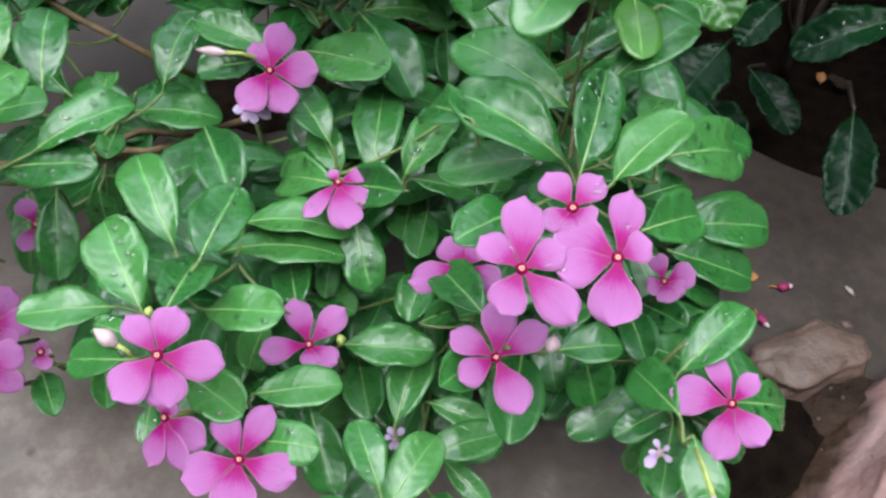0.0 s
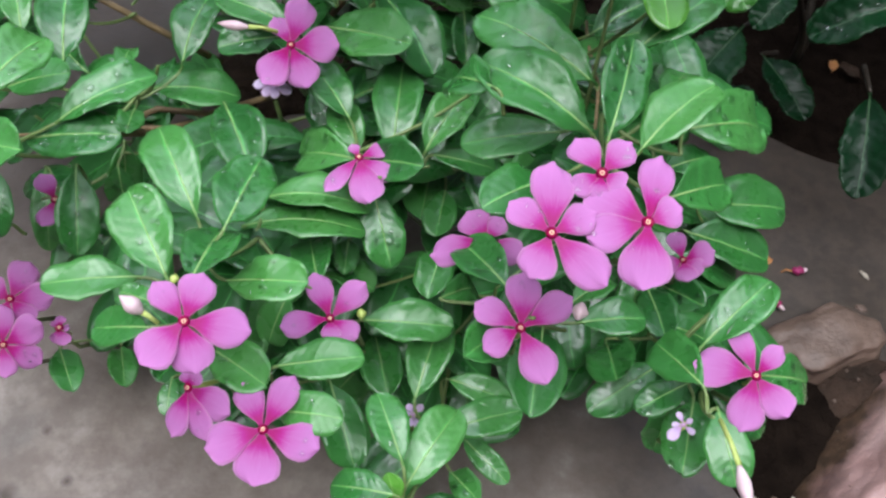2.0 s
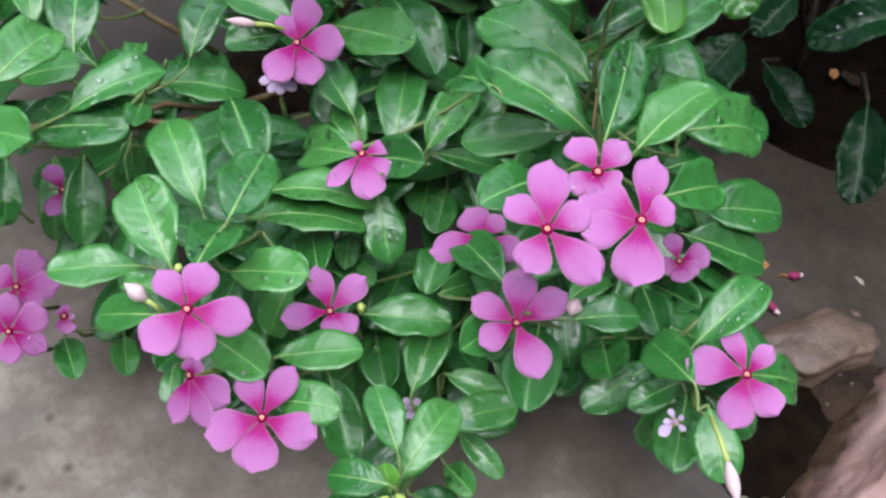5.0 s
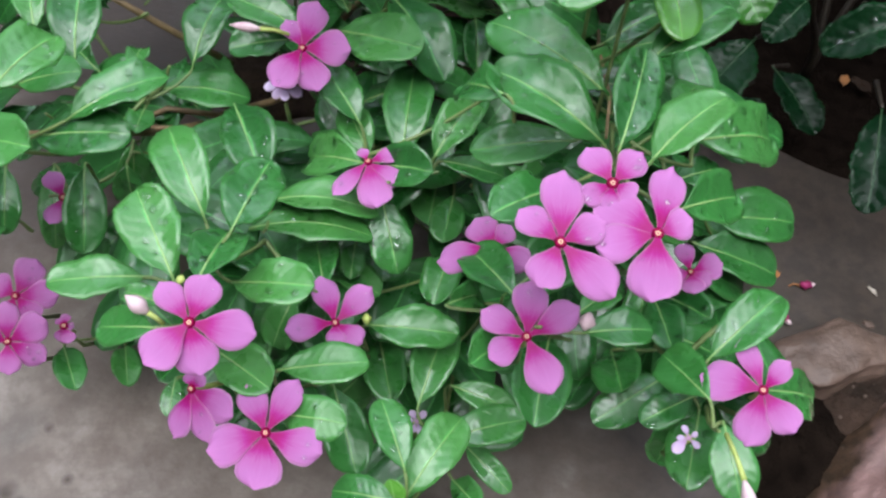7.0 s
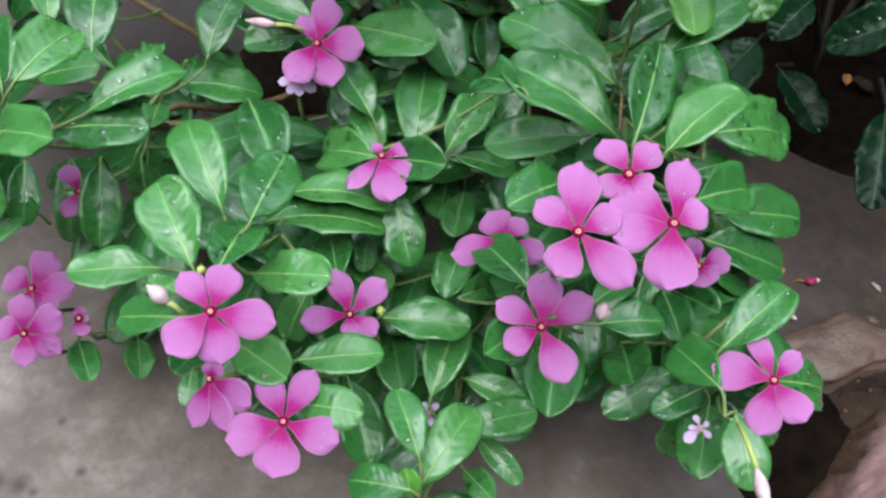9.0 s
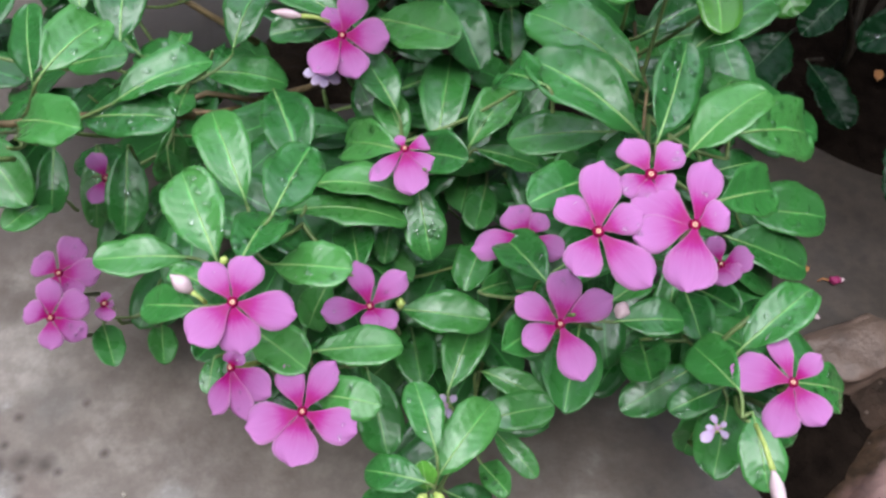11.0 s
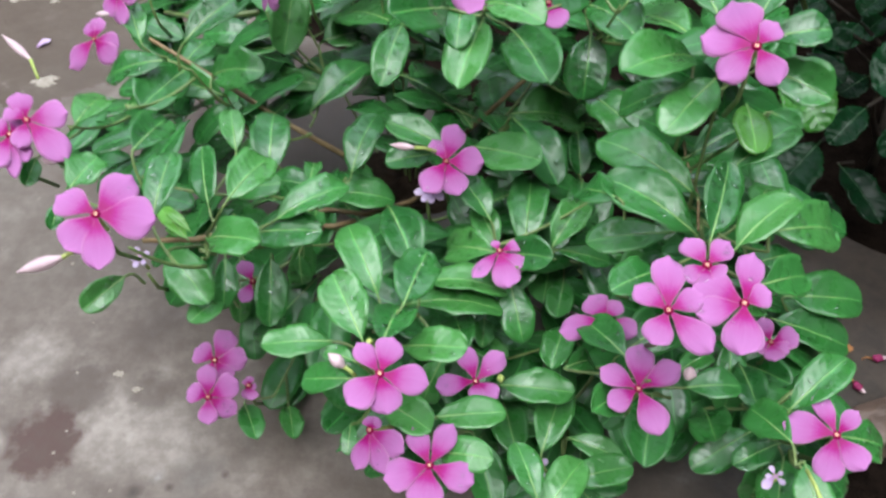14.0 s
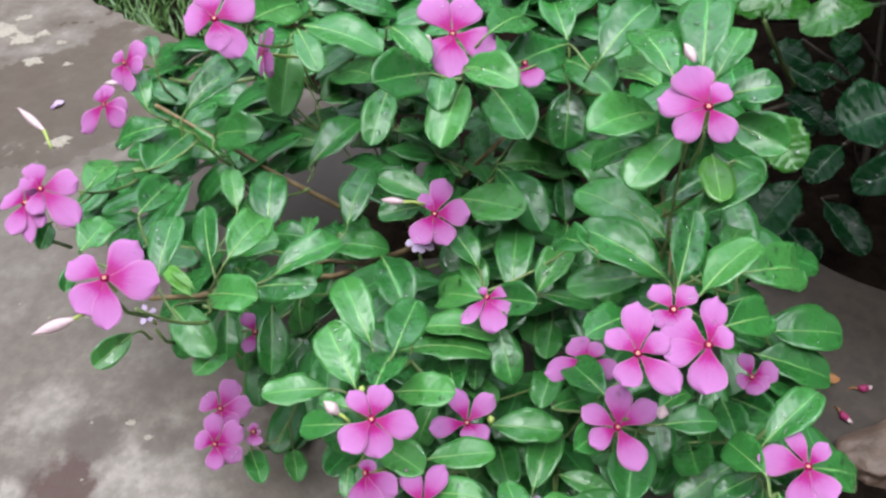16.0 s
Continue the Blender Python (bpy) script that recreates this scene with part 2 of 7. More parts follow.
def concrete():
    m, nt, b = material("damp_concrete", 0.5)
    b.inputs["Specular IOR Level"].default_value = 0.30
    broad = noise_tex(nt, 9.0, 6.0, 0.62)
    patch = noise_tex(nt, 26.0, 6.0, 0.66)
    fine = noise_tex(nt, 260.0, 4.0, 0.7)
    c = nt.nodes.new("ShaderNodeTexCoord")
    r = ramp(nt, broad.outputs["Fac"], ((0.34, (0.105, 0.085, 0.069)), (0.46, (0.155, 0.129, 0.107)), (0.56, (0.192, 0.164, 0.139)), (0.66, (0.265, 0.240, 0.210))))
    s = ramp(nt, patch.outputs["Fac"], ((0.36, (0.085, 0.067, 0.055)), (0.45, (0.146, 0.121, 0.099)), (0.57, (0.203, 0.174, 0.148)), (0.66, (0.300, 0.272, 0.238))))
    ground = mixed(nt, 0.5, r.outputs["Color"], s.outputs["Color"])

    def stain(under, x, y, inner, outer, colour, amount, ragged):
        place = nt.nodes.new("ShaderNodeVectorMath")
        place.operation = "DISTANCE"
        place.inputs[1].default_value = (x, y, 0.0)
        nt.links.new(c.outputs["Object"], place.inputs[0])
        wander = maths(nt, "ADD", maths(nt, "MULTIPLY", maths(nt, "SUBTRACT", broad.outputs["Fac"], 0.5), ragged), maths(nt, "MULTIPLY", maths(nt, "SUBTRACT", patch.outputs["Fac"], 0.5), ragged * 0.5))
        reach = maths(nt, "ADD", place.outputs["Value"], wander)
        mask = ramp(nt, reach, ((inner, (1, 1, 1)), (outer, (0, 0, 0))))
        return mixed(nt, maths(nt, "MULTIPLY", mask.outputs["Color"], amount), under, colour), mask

    ripple = noise_tex(nt, 60.0, 5.0, 0.62)

    def spot(under, x, y, inner, outer, colour, amount, ragged):
        place = nt.nodes.new("ShaderNodeVectorMath")
        place.operation = "DISTANCE"
        place.inputs[1].default_value = (x, y, 0.013 + SLOPE * x)
        nt.links.new(c.outputs["Object"], place.inputs[0])
        reach = maths(nt, "ADD", place.outputs["Value"], maths(nt, "MULTIPLY", maths(nt, "SUBTRACT", ripple.outputs["Fac"], 0.5), ragged))
        mask = ramp(nt, reach, ((inner, (1, 1, 1)), (outer, (0, 0, 0))))
        return mixed(nt, maths(nt, "MULTIPLY", mask.outputs["Color"], amount), under, colour)

    ground, _ = stain(ground, -0.44, 0.42, 0.10, 0.24, (0.105, 0.090, 0.075), 0.45, 0.30)
    # washed-out earth under the plant, with the bush's shade painted into its colour
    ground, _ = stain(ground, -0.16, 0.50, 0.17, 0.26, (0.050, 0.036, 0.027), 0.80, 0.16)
    ground, puddle = stain(ground, -0.52, 0.65, 0.12, 0.16, (0.085, 0.066, 0.050), 0.72, 0.22)
    ground = spot(ground, -0.377, 0.243, 0.0129, 0.0302, (0.360, 0.325, 0.285), 0.65, 0.047)
    ground = spot(ground, -0.300, 0.196, 0.0149, 0.0349, (0.360, 0.325, 0.285), 0.75, 0.055)
    ground = spot(ground, -0.265, 0.182, 0.0141, 0.0330, (0.360, 0.325, 0.285), 0.50, 0.052)
    ground = spot(ground, -0.335, 0.220, 0.0146, 0.0270, (0.085, 0.066, 0.053), 0.80, 0.046)
    ground = spot(ground, -0.284, 0.223, 0.0104, 0.0193, (0.085, 0.066, 0.053), 0.65, 0.033)
    ground = spot(ground, -0.343, 0.180, 0.0197, 0.0296, (0.070, 0.036, 0.030), 0.95, 0.054)
    ground = spot(ground, -0.378, 0.172, 0.0078, 0.0144, (0.360, 0.325, 0.285), 0.80, 0.024)
    ground = spot(ground, -0.312, 0.264, 0.0131, 0.0392, (0.085, 0.066, 0.053), 0.35, 0.057)
    ground = spot(ground, -0.248, 0.101, 0.0121, 0.0224, (0.330, 0.325, 0.305), 0.70, 0.038)
    ground = spot(ground, -0.210, 0.099, 0.0063, 0.0188, (0.330, 0.325, 0.305), 0.45, 0.028)
    ground = spot(ground, -0.156, 0.116, 0.0072, 0.0134, (0.330, 0.325, 0.305), 0.65, 0.023)
    ground = spot(ground, -0.232, 0.163, 0.0072, 0.0217, (0.120, 0.115, 0.105), 0.55, 0.032)
    ground = spot(ground, -0.160, 0.143, 0.0068, 0.0205, (0.085, 0.066, 0.053), 0.45, 0.030)
    ground = spot(ground, -0.132, 0.126, 0.0058, 0.0175, (0.085, 0.066, 0.053), 0.40, 0.026)
    ground = spot(ground, -0.226, 0.113, 0.0054, 0.0161, (0.190, 0.145, 0.125), 0.60, 0.024)
    ground = spot(ground, -0.271, 0.149, 0.0027, 0.0062, (0.030, 0.022, 0.018), 0.95, 0.009)
    ground = spot(ground, -0.253, 0.125, 0.0026, 0.0060, (0.030, 0.022, 0.018), 0.95, 0.009)
    ground = spot(ground, -0.235, 0.094, 0.0018, 0.0043, (0.030, 0.022, 0.018), 0.95, 0.006)
    ground = spot(ground, -0.239, 0.130, 0.0024, 0.0057, (0.030, 0.022, 0.018), 0.95, 0.008)
    ground = spot(ground, -0.237, 0.121, 0.0014, 0.0032, (0.030, 0.022, 0.018), 0.95, 0.005)
    ground = spot(ground, -0.234, 0.110, 0.0015, 0.0036, (0.030, 0.022, 0.018), 0.95, 0.005)
    ground = spot(ground, -0.231, 0.105, 0.0013, 0.0031, (0.030, 0.022, 0.018), 0.95, 0.004)
    ground = spot(ground, -0.249, 0.154, 0.0016, 0.0038, (0.030, 0.022, 0.018), 0.95, 0.005)
    ground = spot(ground, -0.251, 0.138, 0.0016, 0.0037, (0.030, 0.022, 0.018), 0.95, 0.005)
    ground = spot(ground, -0.227, 0.129, 0.0024, 0.0057, (0.030, 0.022, 0.018), 0.95, 0.008)
    ground = spot(ground, -0.219, 0.126, 0.0016, 0.0036, (0.030, 0.022, 0.018), 0.95, 0.005)
    ground = spot(ground, -0.198, 0.138, 0.0011, 0.0025, (0.030, 0.022, 0.018), 0.95, 0.004)
    ground = spot(ground, -0.216, 0.165, 0.0013, 0.0030, (0.030, 0.022, 0.018), 0.95, 0.004)
    ground = spot(ground, -0.248, 0.111, 0.0023, 0.0068, (0.420, 0.410, 0.390), 0.70, 0.010)
    ground = spot(ground, -0.258, 0.160, 0.0015, 0.0045, (0.420, 0.410, 0.390), 0.70, 0.007)
    # damp by the bed, darkened further to paint in the shrub's shade
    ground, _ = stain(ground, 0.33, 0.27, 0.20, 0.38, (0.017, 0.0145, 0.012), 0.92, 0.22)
    mottle = noise_tex(nt, 85.0, 4.0, 0.6)
    spread = ramp(nt, mottle.outputs["Fac"], ((0.40, (1, 1, 1)), (0.58, (0, 0, 0))))
    ground = mixed(nt, maths(nt, "MULTIPLY", spread.outputs["Color"], 0.34), ground, (0.082, 0.062, 0.048))
    # pits where the skin has broken away
    spots = nt.nodes.new("ShaderNodeTexVoronoi")
    spots.inputs["Scale"].default_value = 34.0
    nt.links.new(c.outputs["Object"], spots.inputs["Vector"])
    pit = ramp(nt, spots.outputs["Distance"], ((0.05, (1, 1, 1)), (0.14, (0, 0, 0))))
    pick = maths(nt, "MULTIPLY", pit.outputs["Color"], maths(nt, "GREATER_THAN", patch.outputs["Fac"], 0.56))
    ground = mixed(nt, maths(nt, "MULTIPLY", pick, 0.45), ground, (0.09, 0.075, 0.062))
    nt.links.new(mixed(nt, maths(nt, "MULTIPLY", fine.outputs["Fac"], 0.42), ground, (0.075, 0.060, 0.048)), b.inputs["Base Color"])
    wet = ramp(nt, broad.outputs["Fac"], ((0.36, (0.28, 0.28, 0.28)), (0.60, (0.60, 0.60, 0.60))))
    nt.links.new(mixed(nt, puddle.outputs["Color"], wet.outputs["Color"], (0.16, 0.16, 0.16)), b.inputs["Roughness"])
    height = maths(nt, "ADD", maths(nt, "MULTIPLY", patch.outputs["Fac"], 1.0), maths(nt, "MULTIPLY", fine.outputs["Fac"], 0.25))
    relief(nt, b, maths(nt, "SUBTRACT", height, maths(nt, "MULTIPLY", pick, 0.4)), 0.42, 0.003)
    return m


CONCRETE = concrete()

# ---- building helpers ----
PLACED = {}


def part(name, bm, mat, parent=None, label="", world_pose=None, kind=""):
    me = bpy.data.meshes.new(name)
    bm.to_mesh(me)
    bm.free()
    return hang(name, me, mat, parent, label, world_pose, kind)


def hang(name, me, mat, parent=None, label="", world_pose=None, kind=""):
    ob = new(name, me)
    if mat and not me.materials:
        me.materials.append(mat)
    w = world_pose if world_pose is not None else (PLACED[parent] if parent else Matrix())
    ob.parent = parent
    ob.matrix_basis = (PLACED[parent].inverted() @ w) if parent else w
    PLACED[ob] = w
    if label or kind:
        tagged(ob, label, kind=kind)
    return ob


def thing(name, x, y, z, label, category, group="", kind=""):
    ob = tagged(new(name), label, category, group, kind)
    ob.matrix_basis = Matrix.Translation((x, y, z))
    ob.empty_display_size = 0.02
    PLACED[ob] = ob.matrix_basis.copy()
    return ob


def smooth(bm):
    for f in bm.faces:
        f.smooth = True


def axes_pose(at, axis, normal):
    """A pose whose x runs along axis and whose z lies as near to normal as it can."""
    a = Vector(axis).normalized()
    n = Vector(normal)
    n = (n - a * n.dot(a)).normalized()
    m = Matrix((a, n.cross(a), n)).transposed().to_4x4()
    m.translation = at
    return m


def blade_surface(length, width, rows, cols, profile, lift, thick):
    """A leaf or petal: rows along x, cols across y, a top and an under side."""
    bm = bmesh.new()
    uv = bm.loops.layers.uv.new("UVMap")
    top, low, coord = [], [], {}
    for i in range(rows + 1):
        u = (1 - math.cos(math.pi * i / rows)) / 2 if i else 0.0
        left, right = profile(u)
        t, l = [], []
        for j in range(cols + 1):
            v = j / cols
            y = (-right + (left + right) * v) * width / 2
            z = lift(u, v * 2 - 1)
            a, b = bm.verts.new((u * length, y, z)), bm.verts.new((u * length, y, z - thick))
            coord[a] = coord[b] = (u, v)
            t.append(a)
            l.append(b)
        top.append(t)
        low.append(l)
    for i in range(rows):
        for j in range(cols):
            bm.faces.new((top[i][j], top[i + 1][j], top[i + 1][j + 1], top[i][j + 1]))
            bm.faces.new((low[i][j], low[i][j + 1], low[i + 1][j + 1], low[i + 1][j]))
        bm.faces.new((top[i][0], low[i][0], low[i + 1][0], top[i + 1][0]))
        bm.faces.new((top[i][cols], top[i + 1][cols], low[i + 1][cols], low[i][cols]))
    for j in range(cols):
        bm.faces.new((top[0][j], top[0][j + 1], low[0][j + 1], low[0][j]))
        bm.faces.new((top[rows][j], low[rows][j], low[rows][j + 1], top[rows][j + 1]))
    for f in bm.faces:
        f.smooth = True
        for lp in f.loops:
            lp[uv].uv = coord[lp.vert]
    return bm


def tube(points, radii, sides=7):
    bm = bmesh.new()
    rings = []
    pts = [Vector(p) for p in points]
    side = Vector((0.31, 0.17, 0.93))
    for i, p in enumerate(pts):
        way = (pts[min(i + 1, len(pts) - 1)] - pts[max(i - 1, 0)]).normalized()
        a = way.cross(side)
        if a.length < 0.05:
            a = way.cross(Vector((1, 0, 0)))
        a.normalize()
        b = way.cross(a)
        rings.append([bm.verts.new(p + (a * math.cos(k * math.tau / sides) + b * math.sin(k * math.tau / sides)) * radii[i]) for k in range(sides)])
    for r, s in zip(rings, rings[1:]):
        for k in range(sides):
            bm.faces.new((r[k], r[(k + 1) % sides], s[(k + 1) % sides], s[k]))
    bm.faces.new(rings[0][::-1])
    bm.faces.new(rings[-1])
    smooth(bm)
    return bm


def bezier(a, b, c, d, n):
    a, b, c, d = (Vector(p) for p in (a, b, c, d))
    return [a * (1 - s) ** 3 + b * 3 * s * (1 - s) ** 2 + c * 3 * s * s * (1 - s) + d * s ** 3 for s in (i / n for i in range(n + 1))]


def drops(spots, flat=0.26):
    """Beads of water, each a flattened dome with a rim of its own."""
    bm = bmesh.new()
    for p, r in spots:
        rings = []
        long, turn = 1.0 + 0.5 * noise.noise((p[0] * 900, p[1] * 900, r * 900)), 9.0 * noise.noise((p[1] * 700, p[0] * 700, 2.0))
        for k, (rr, zz) in enumerate(((1.0, 0.0), (0.80, 0.50), (0.45, 0.88))):
            rings.append([bm.verts.new((p[0] + r * rr * long * math.cos(a * math.tau / 8 + turn), p[1] + r * rr * math.sin(a * math.tau / 8 + turn), p[2] + r * zz * flat)) for a in range(8)])
        cap = bm.verts.new((p[0], p[1], p[2] + r * flat))
        for lo, hi in zip(rings, rings[1:]):
            for a in range(8):
                bm.faces.new((lo[a], lo[(a + 1) % 8], hi[(a + 1) % 8], hi[a]))
        for a in range(8):
            bm.faces.new((rings[-1][a], rings[-1][(a + 1) % 8], cap))
    smooth(bm)
    return bm


# ---- ground ----


def ground_z(x):
    return 0.013 + SLOPE * max(-0.9, min(0.5, x))


def build_ground():
    bm = bmesh.new()
    marks = [-60, -20, -6, -2.5, -1.2] + [-0.8 + 0.05 * i for i in range(33)] + [1.2, 2.5, 6, 20, 60]
    grid = [[bm.verts.new((x, y + 0.3, -0.035 + 0.012 * noise.noise((x * 9, y * 9, 1.0)))) for x in marks] for y in marks]
    for r, s in zip(grid, grid[1:]):
        for i in range(len(marks) - 1):
            bm.faces.new((r[i], r[i + 1], s[i + 1], s[i]))
    smooth(bm)
    ob = part("ground", bm, SHADED_SOIL)
    tagged(ob, "dark wet soil round the concrete paving", "ground", kind="structure")

    # concrete slab with a broken, rounded edge towards the planting bed
    edge = [(-3.0, 2.3), (-1.2, 1.25), (-0.80, 1.0), (-0.61, 0.868), (-0.52, 0.808), (-0.445, 0.762), (-0.38, 0.715), (-0.20, 0.625),
            (-0.135, 0.585), (-0.09, 0.48), (-0.055, 0.39), (-0.01, 0.335), (0.05, 0.325), (0.10, 0.345), (0.15, 0.385), (0.195, 0.425), (0.216, 0.418), (0.230, 0.405), (0.246, 0.394), (0.264, 0.385),
            (0.283, 0.379), (0.33, 0.372), (0.42, 0.36), (0.5, 0.352), (0.7, 0.34), (3.0, 0.3)]
    fine = []
    for (ax, ay), (bx, by) in zip(edge, edge[1:]):
        n = max(1, int(math.hypot(bx - ax, by - ay) / 0.012)) if abs(ax) < 1 and abs(bx) < 1 else 1
        for k in range(n):
            s = k / n
            x, y = ax + (bx - ax) * s, ay + (by - ay) * s
            w = 0.006 if n > 1 else 0
            fine.append((x + w * noise.noise((x * 60, y * 60, 3)), y + w * noise.noise((x * 60, y * 60, 7))))
    fine += [edge[-1], (3.0, -2.3), (0.5, -2.3), (-0.9, -2.3), (-3.0, -2.3)]
    bm = bmesh.new()
    top = [bm.verts.new((x, y, ground_z(x))) for x, y in fine]
    low = [bm.verts.new((x, y + 0.004, ground_z(x) - 0.06)) for x, y in fine]
    face = bm.faces.new(top)
    face.normal_update()
    if face.normal.z < 0:
        face.normal_flip()
    n = len(top)
    for k in range(n):
        bm.faces.new((top[k], low[k], low[(k + 1) % n], top[(k + 1) % n]))
    bmesh.ops.recalc_face_normals(bm, faces=bm.faces[:])
    bmesh.ops.triangulate(bm, faces=bm.faces[:])
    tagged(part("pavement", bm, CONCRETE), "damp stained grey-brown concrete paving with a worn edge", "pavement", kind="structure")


build_ground()

# ---- the flowering periwinkle ----
ROOT = (-0.128, 0.444, 0.012)
periwinkle = thing("periwinkle_plant", *ROOT, "bushy periwinkle with wet glossy leaves and pink five-petalled flowers", "flowering plant")
rnd = random.Random(11)


def leaf_pose(x, y, z, heading, pitch, roll):
    h, p, r = radians(heading), radians(pitch), radians(roll)
    axis = Vector((math.cos(h) * math.cos(p), math.sin(h) * math.cos(p), math.sin(p)))
    side = Vector((0, 0, 1)).cross(axis).normalized()
    up = axis.cross(side)
    return axes_pose((x, y, z), axis, up * math.cos(r) - side * math.sin(r))


def obovate(broad, serrate=0.0, teeth=0, tip=2.4):
    def profile(u):
        if u < 0.07:
            h = 0.05
        else:
            s = (u - 0.07) / 0.93
            e = (broad - s) / broad if s < broad else (s - broad) / (1 - broad)
            h = max(0.0, 1 - e ** (2.0 if s < broad else tip)) ** (0.74 if s < broad else 0.49)
            h = max(h, 0.05 if s < 0.5 else 0.02)
        k = 1.0 + 0.03 * math.sin(u * 17 + broad * 90)
        if serrate and 0.12 < u < 0.97:
            k = 1 + serrate * (2 * ((u * teeth) % 1.0) - 1)
        return h * k * (0.94 + 0.12 * ((broad * 71) % 1.0)), h * (2 - k) * (1.06 - 0.12 * ((broad * 71) % 1.0))
    return profile


def make_leaf(plant, mat, x, y, z, heading, pitch, roll, length, width, arch, rows, cols, serrate, teeth, wet, rib=None, puffed=0.006):
    fold = rnd.uniform(0.04, 0.22)
    twist = rnd.uniform(-0.22, 0.22)
    ripple, phase = rnd.uniform(0.03, 0.09), rnd.uniform(0, 6)
    broad = rnd.uniform(0.50, 0.62)
    bend = rnd.uniform(0.03, 0.13) if arch is None else arch
    profile = obovate(broad, serrate, teeth, rnd.uniform(2.2, 2.8))

    def lift(u, v):
        h = profile(u)[0] * width / 2
        arc = bend * length * 4 * u * (1 - u)
        vee = fold * abs(v) ** 1.3 * h * 2
        quilt = puffed * width * math.sin(math.tau * (u * 8.5 - abs(v) * 1.5)) * abs(v) * (1.15 - abs(v)) * 2
        curl = quilt + ripple * width * (math.sin(u * 11 + phase + (1.5 if v > 0 else 0)) + 0.4 * math.sin(u * 27 + phase * 3 - v)) * v * v
        return arc + vee + twist * v * h + curl

    bm = blade_surface(length, width, rows, cols, profile, lift, 0.00045)
    ob = part("leaf", bm, mat, plant, world_pose=leaf_pose(x, y, z, heading, pitch, roll))
    # raised midrib, from the stalk to just short of the tip
    n = 9
    pts = [(length * 0.97 * i / n, 0, lift(0.97 * i / n, 0.0) + 0.00005) for i in range(n + 1)]
    thin = 0.0105 * width + 0.00018
    part("midrib", tube(pts, [thin * (1.25 - 0.95 * i / n) for i in range(n + 1)], 5), rib or MIDRIB, ob, "pale cream-green midrib")
    if rnd.random() < wet:
        spots = []
        for _ in range(rnd.randint(5, 12) + (16 if length > 0.036 else 0)):
            u, v = rnd.uniform(0.22, 0.95), rnd.uniform(-0.88, 0.88)
            h = profile(u)[0] * width / 2
            size = rnd.choice((0.0004, 0.0005, 0.0006, 0.0008, 0.0011, 0.0015, 0.0020 if length > 0.036 else 0.0009))
            spots.append(((u * length, v * h, lift(u, v) - 0.0001), size))
        part("rain_water", drops(spots, 0.34), WATER, ob, "clear rain droplets lying on the leaf")
    return ob


LEAVES = []


def leaf(x, y, z, heading, pitch, roll, length, width, arch=None):
    LEAVES.append(make_leaf(periwinkle, GLOSSY_LEAF, x, y, z, heading, pitch, roll, length, width, arch, 14, 8, 0.0, 0, 0.6))


UNDER = bmesh.new()
UNDER.loops.layers.uv.new("UVMap")


def under_leaf(x, y, z, heading, pitch, roll, length, width, arch=None):
    """A leaf deep in the bush; these are joined into one mass."""
    fold, bend, phase = rnd.uniform(0.05, 0.2), rnd.uniform(0.02, 0.12), rnd.uniform(0, 6)
    profile = obovate(rnd.uniform(0.5, 0.62))

    def lift(u, v):
        return bend * length * 4 * u * (1 - u) + fold * abs(v) * width * 0.5 * profile(u)[0] + 0.04 * width * math.sin(u * 10 + phase) * v * v

    bm = blade_surface(length, width, 9, 4, profile, lift, 0.0004)
    bm.transform(leaf_pose(x, y, z, heading, pitch, roll))
    me = bpy.data.meshes.new("leaf_piece")
    bm.to_mesh(me)
    bm.free()
    UNDER.from_mesh(me)
    bpy.data.meshes.remove(me)


def young_leaf(x, y, z, heading, pitch, roll, length, width, arch=None):
    return make_leaf(periwinkle, YOUNG_LEAF, x, y, z, heading, pitch, roll, length, width, arch, 12, 6, 0.0, 0, 0.1)


def stem(points, thick, thin, mat=None):
    n = len(points) - 1
    return part("stem", tube(points, [thick + (thin - thick) * i / n for i in range(n + 1)]), mat or GREEN_STEM, periwinkle,
                world_pose=Matrix())


def petal_mesh(length, width, seed):
    """A petal: narrow claw, broad rounded blade, a small point set to one side of its end."""
    r = random.Random(seed)
    skew, cup, tilt, wavy = r.uniform(0.04, 0.16), r.uniform(0.0, 0.08), r.uniform(0.06, 0.20), r.uniform(0, 6)
    broad, blunt = r.uniform(0.64, 0.71), r.uniform(2.2, 2.8)

    def profile(u):
        if u < broad:
            h = 0.11 + 0.89 * math.sin(math.pi / 2 * u / broad) ** 1.8
        else:
            h = max(0.02, 1 - ((u - broad) / (1 - broad)) ** blunt) ** 0.52
        h *= 1 + 0.02 * math.sin(u * 19 + wavy)
        return h * (1 + skew * u), h * (1 - skew * u)

    def lift(u, v):
        return length * (-cup * u * u + 0.07 * u * (1 - u) * 2 + tilt * v * 0.22 * u + 0.016 * math.sin(v * 4 + wavy + u * 5) * u
                         - 0.05 * v * v * u * u + 0.012 * math.sin(v * 9 + wavy) * u * u)

    bm = blade_surface(length * 0.97, width, 13, 8, profile, lift, 0.0003)
    for v in bm.verts:
        u = v.co.x / (length * 0.97)
        v.co.y += skew * 0.35 * width * (u ** 4 - 0.35 * u ** 2)
        point = max(0.0, 1 - abs(v.co.y - skew * 0.45 * width) / (0.16 * width)) * max(0.0, (u - 0.84) / 0.16)
        v.co.x += 0.045 * length * point
    return bm


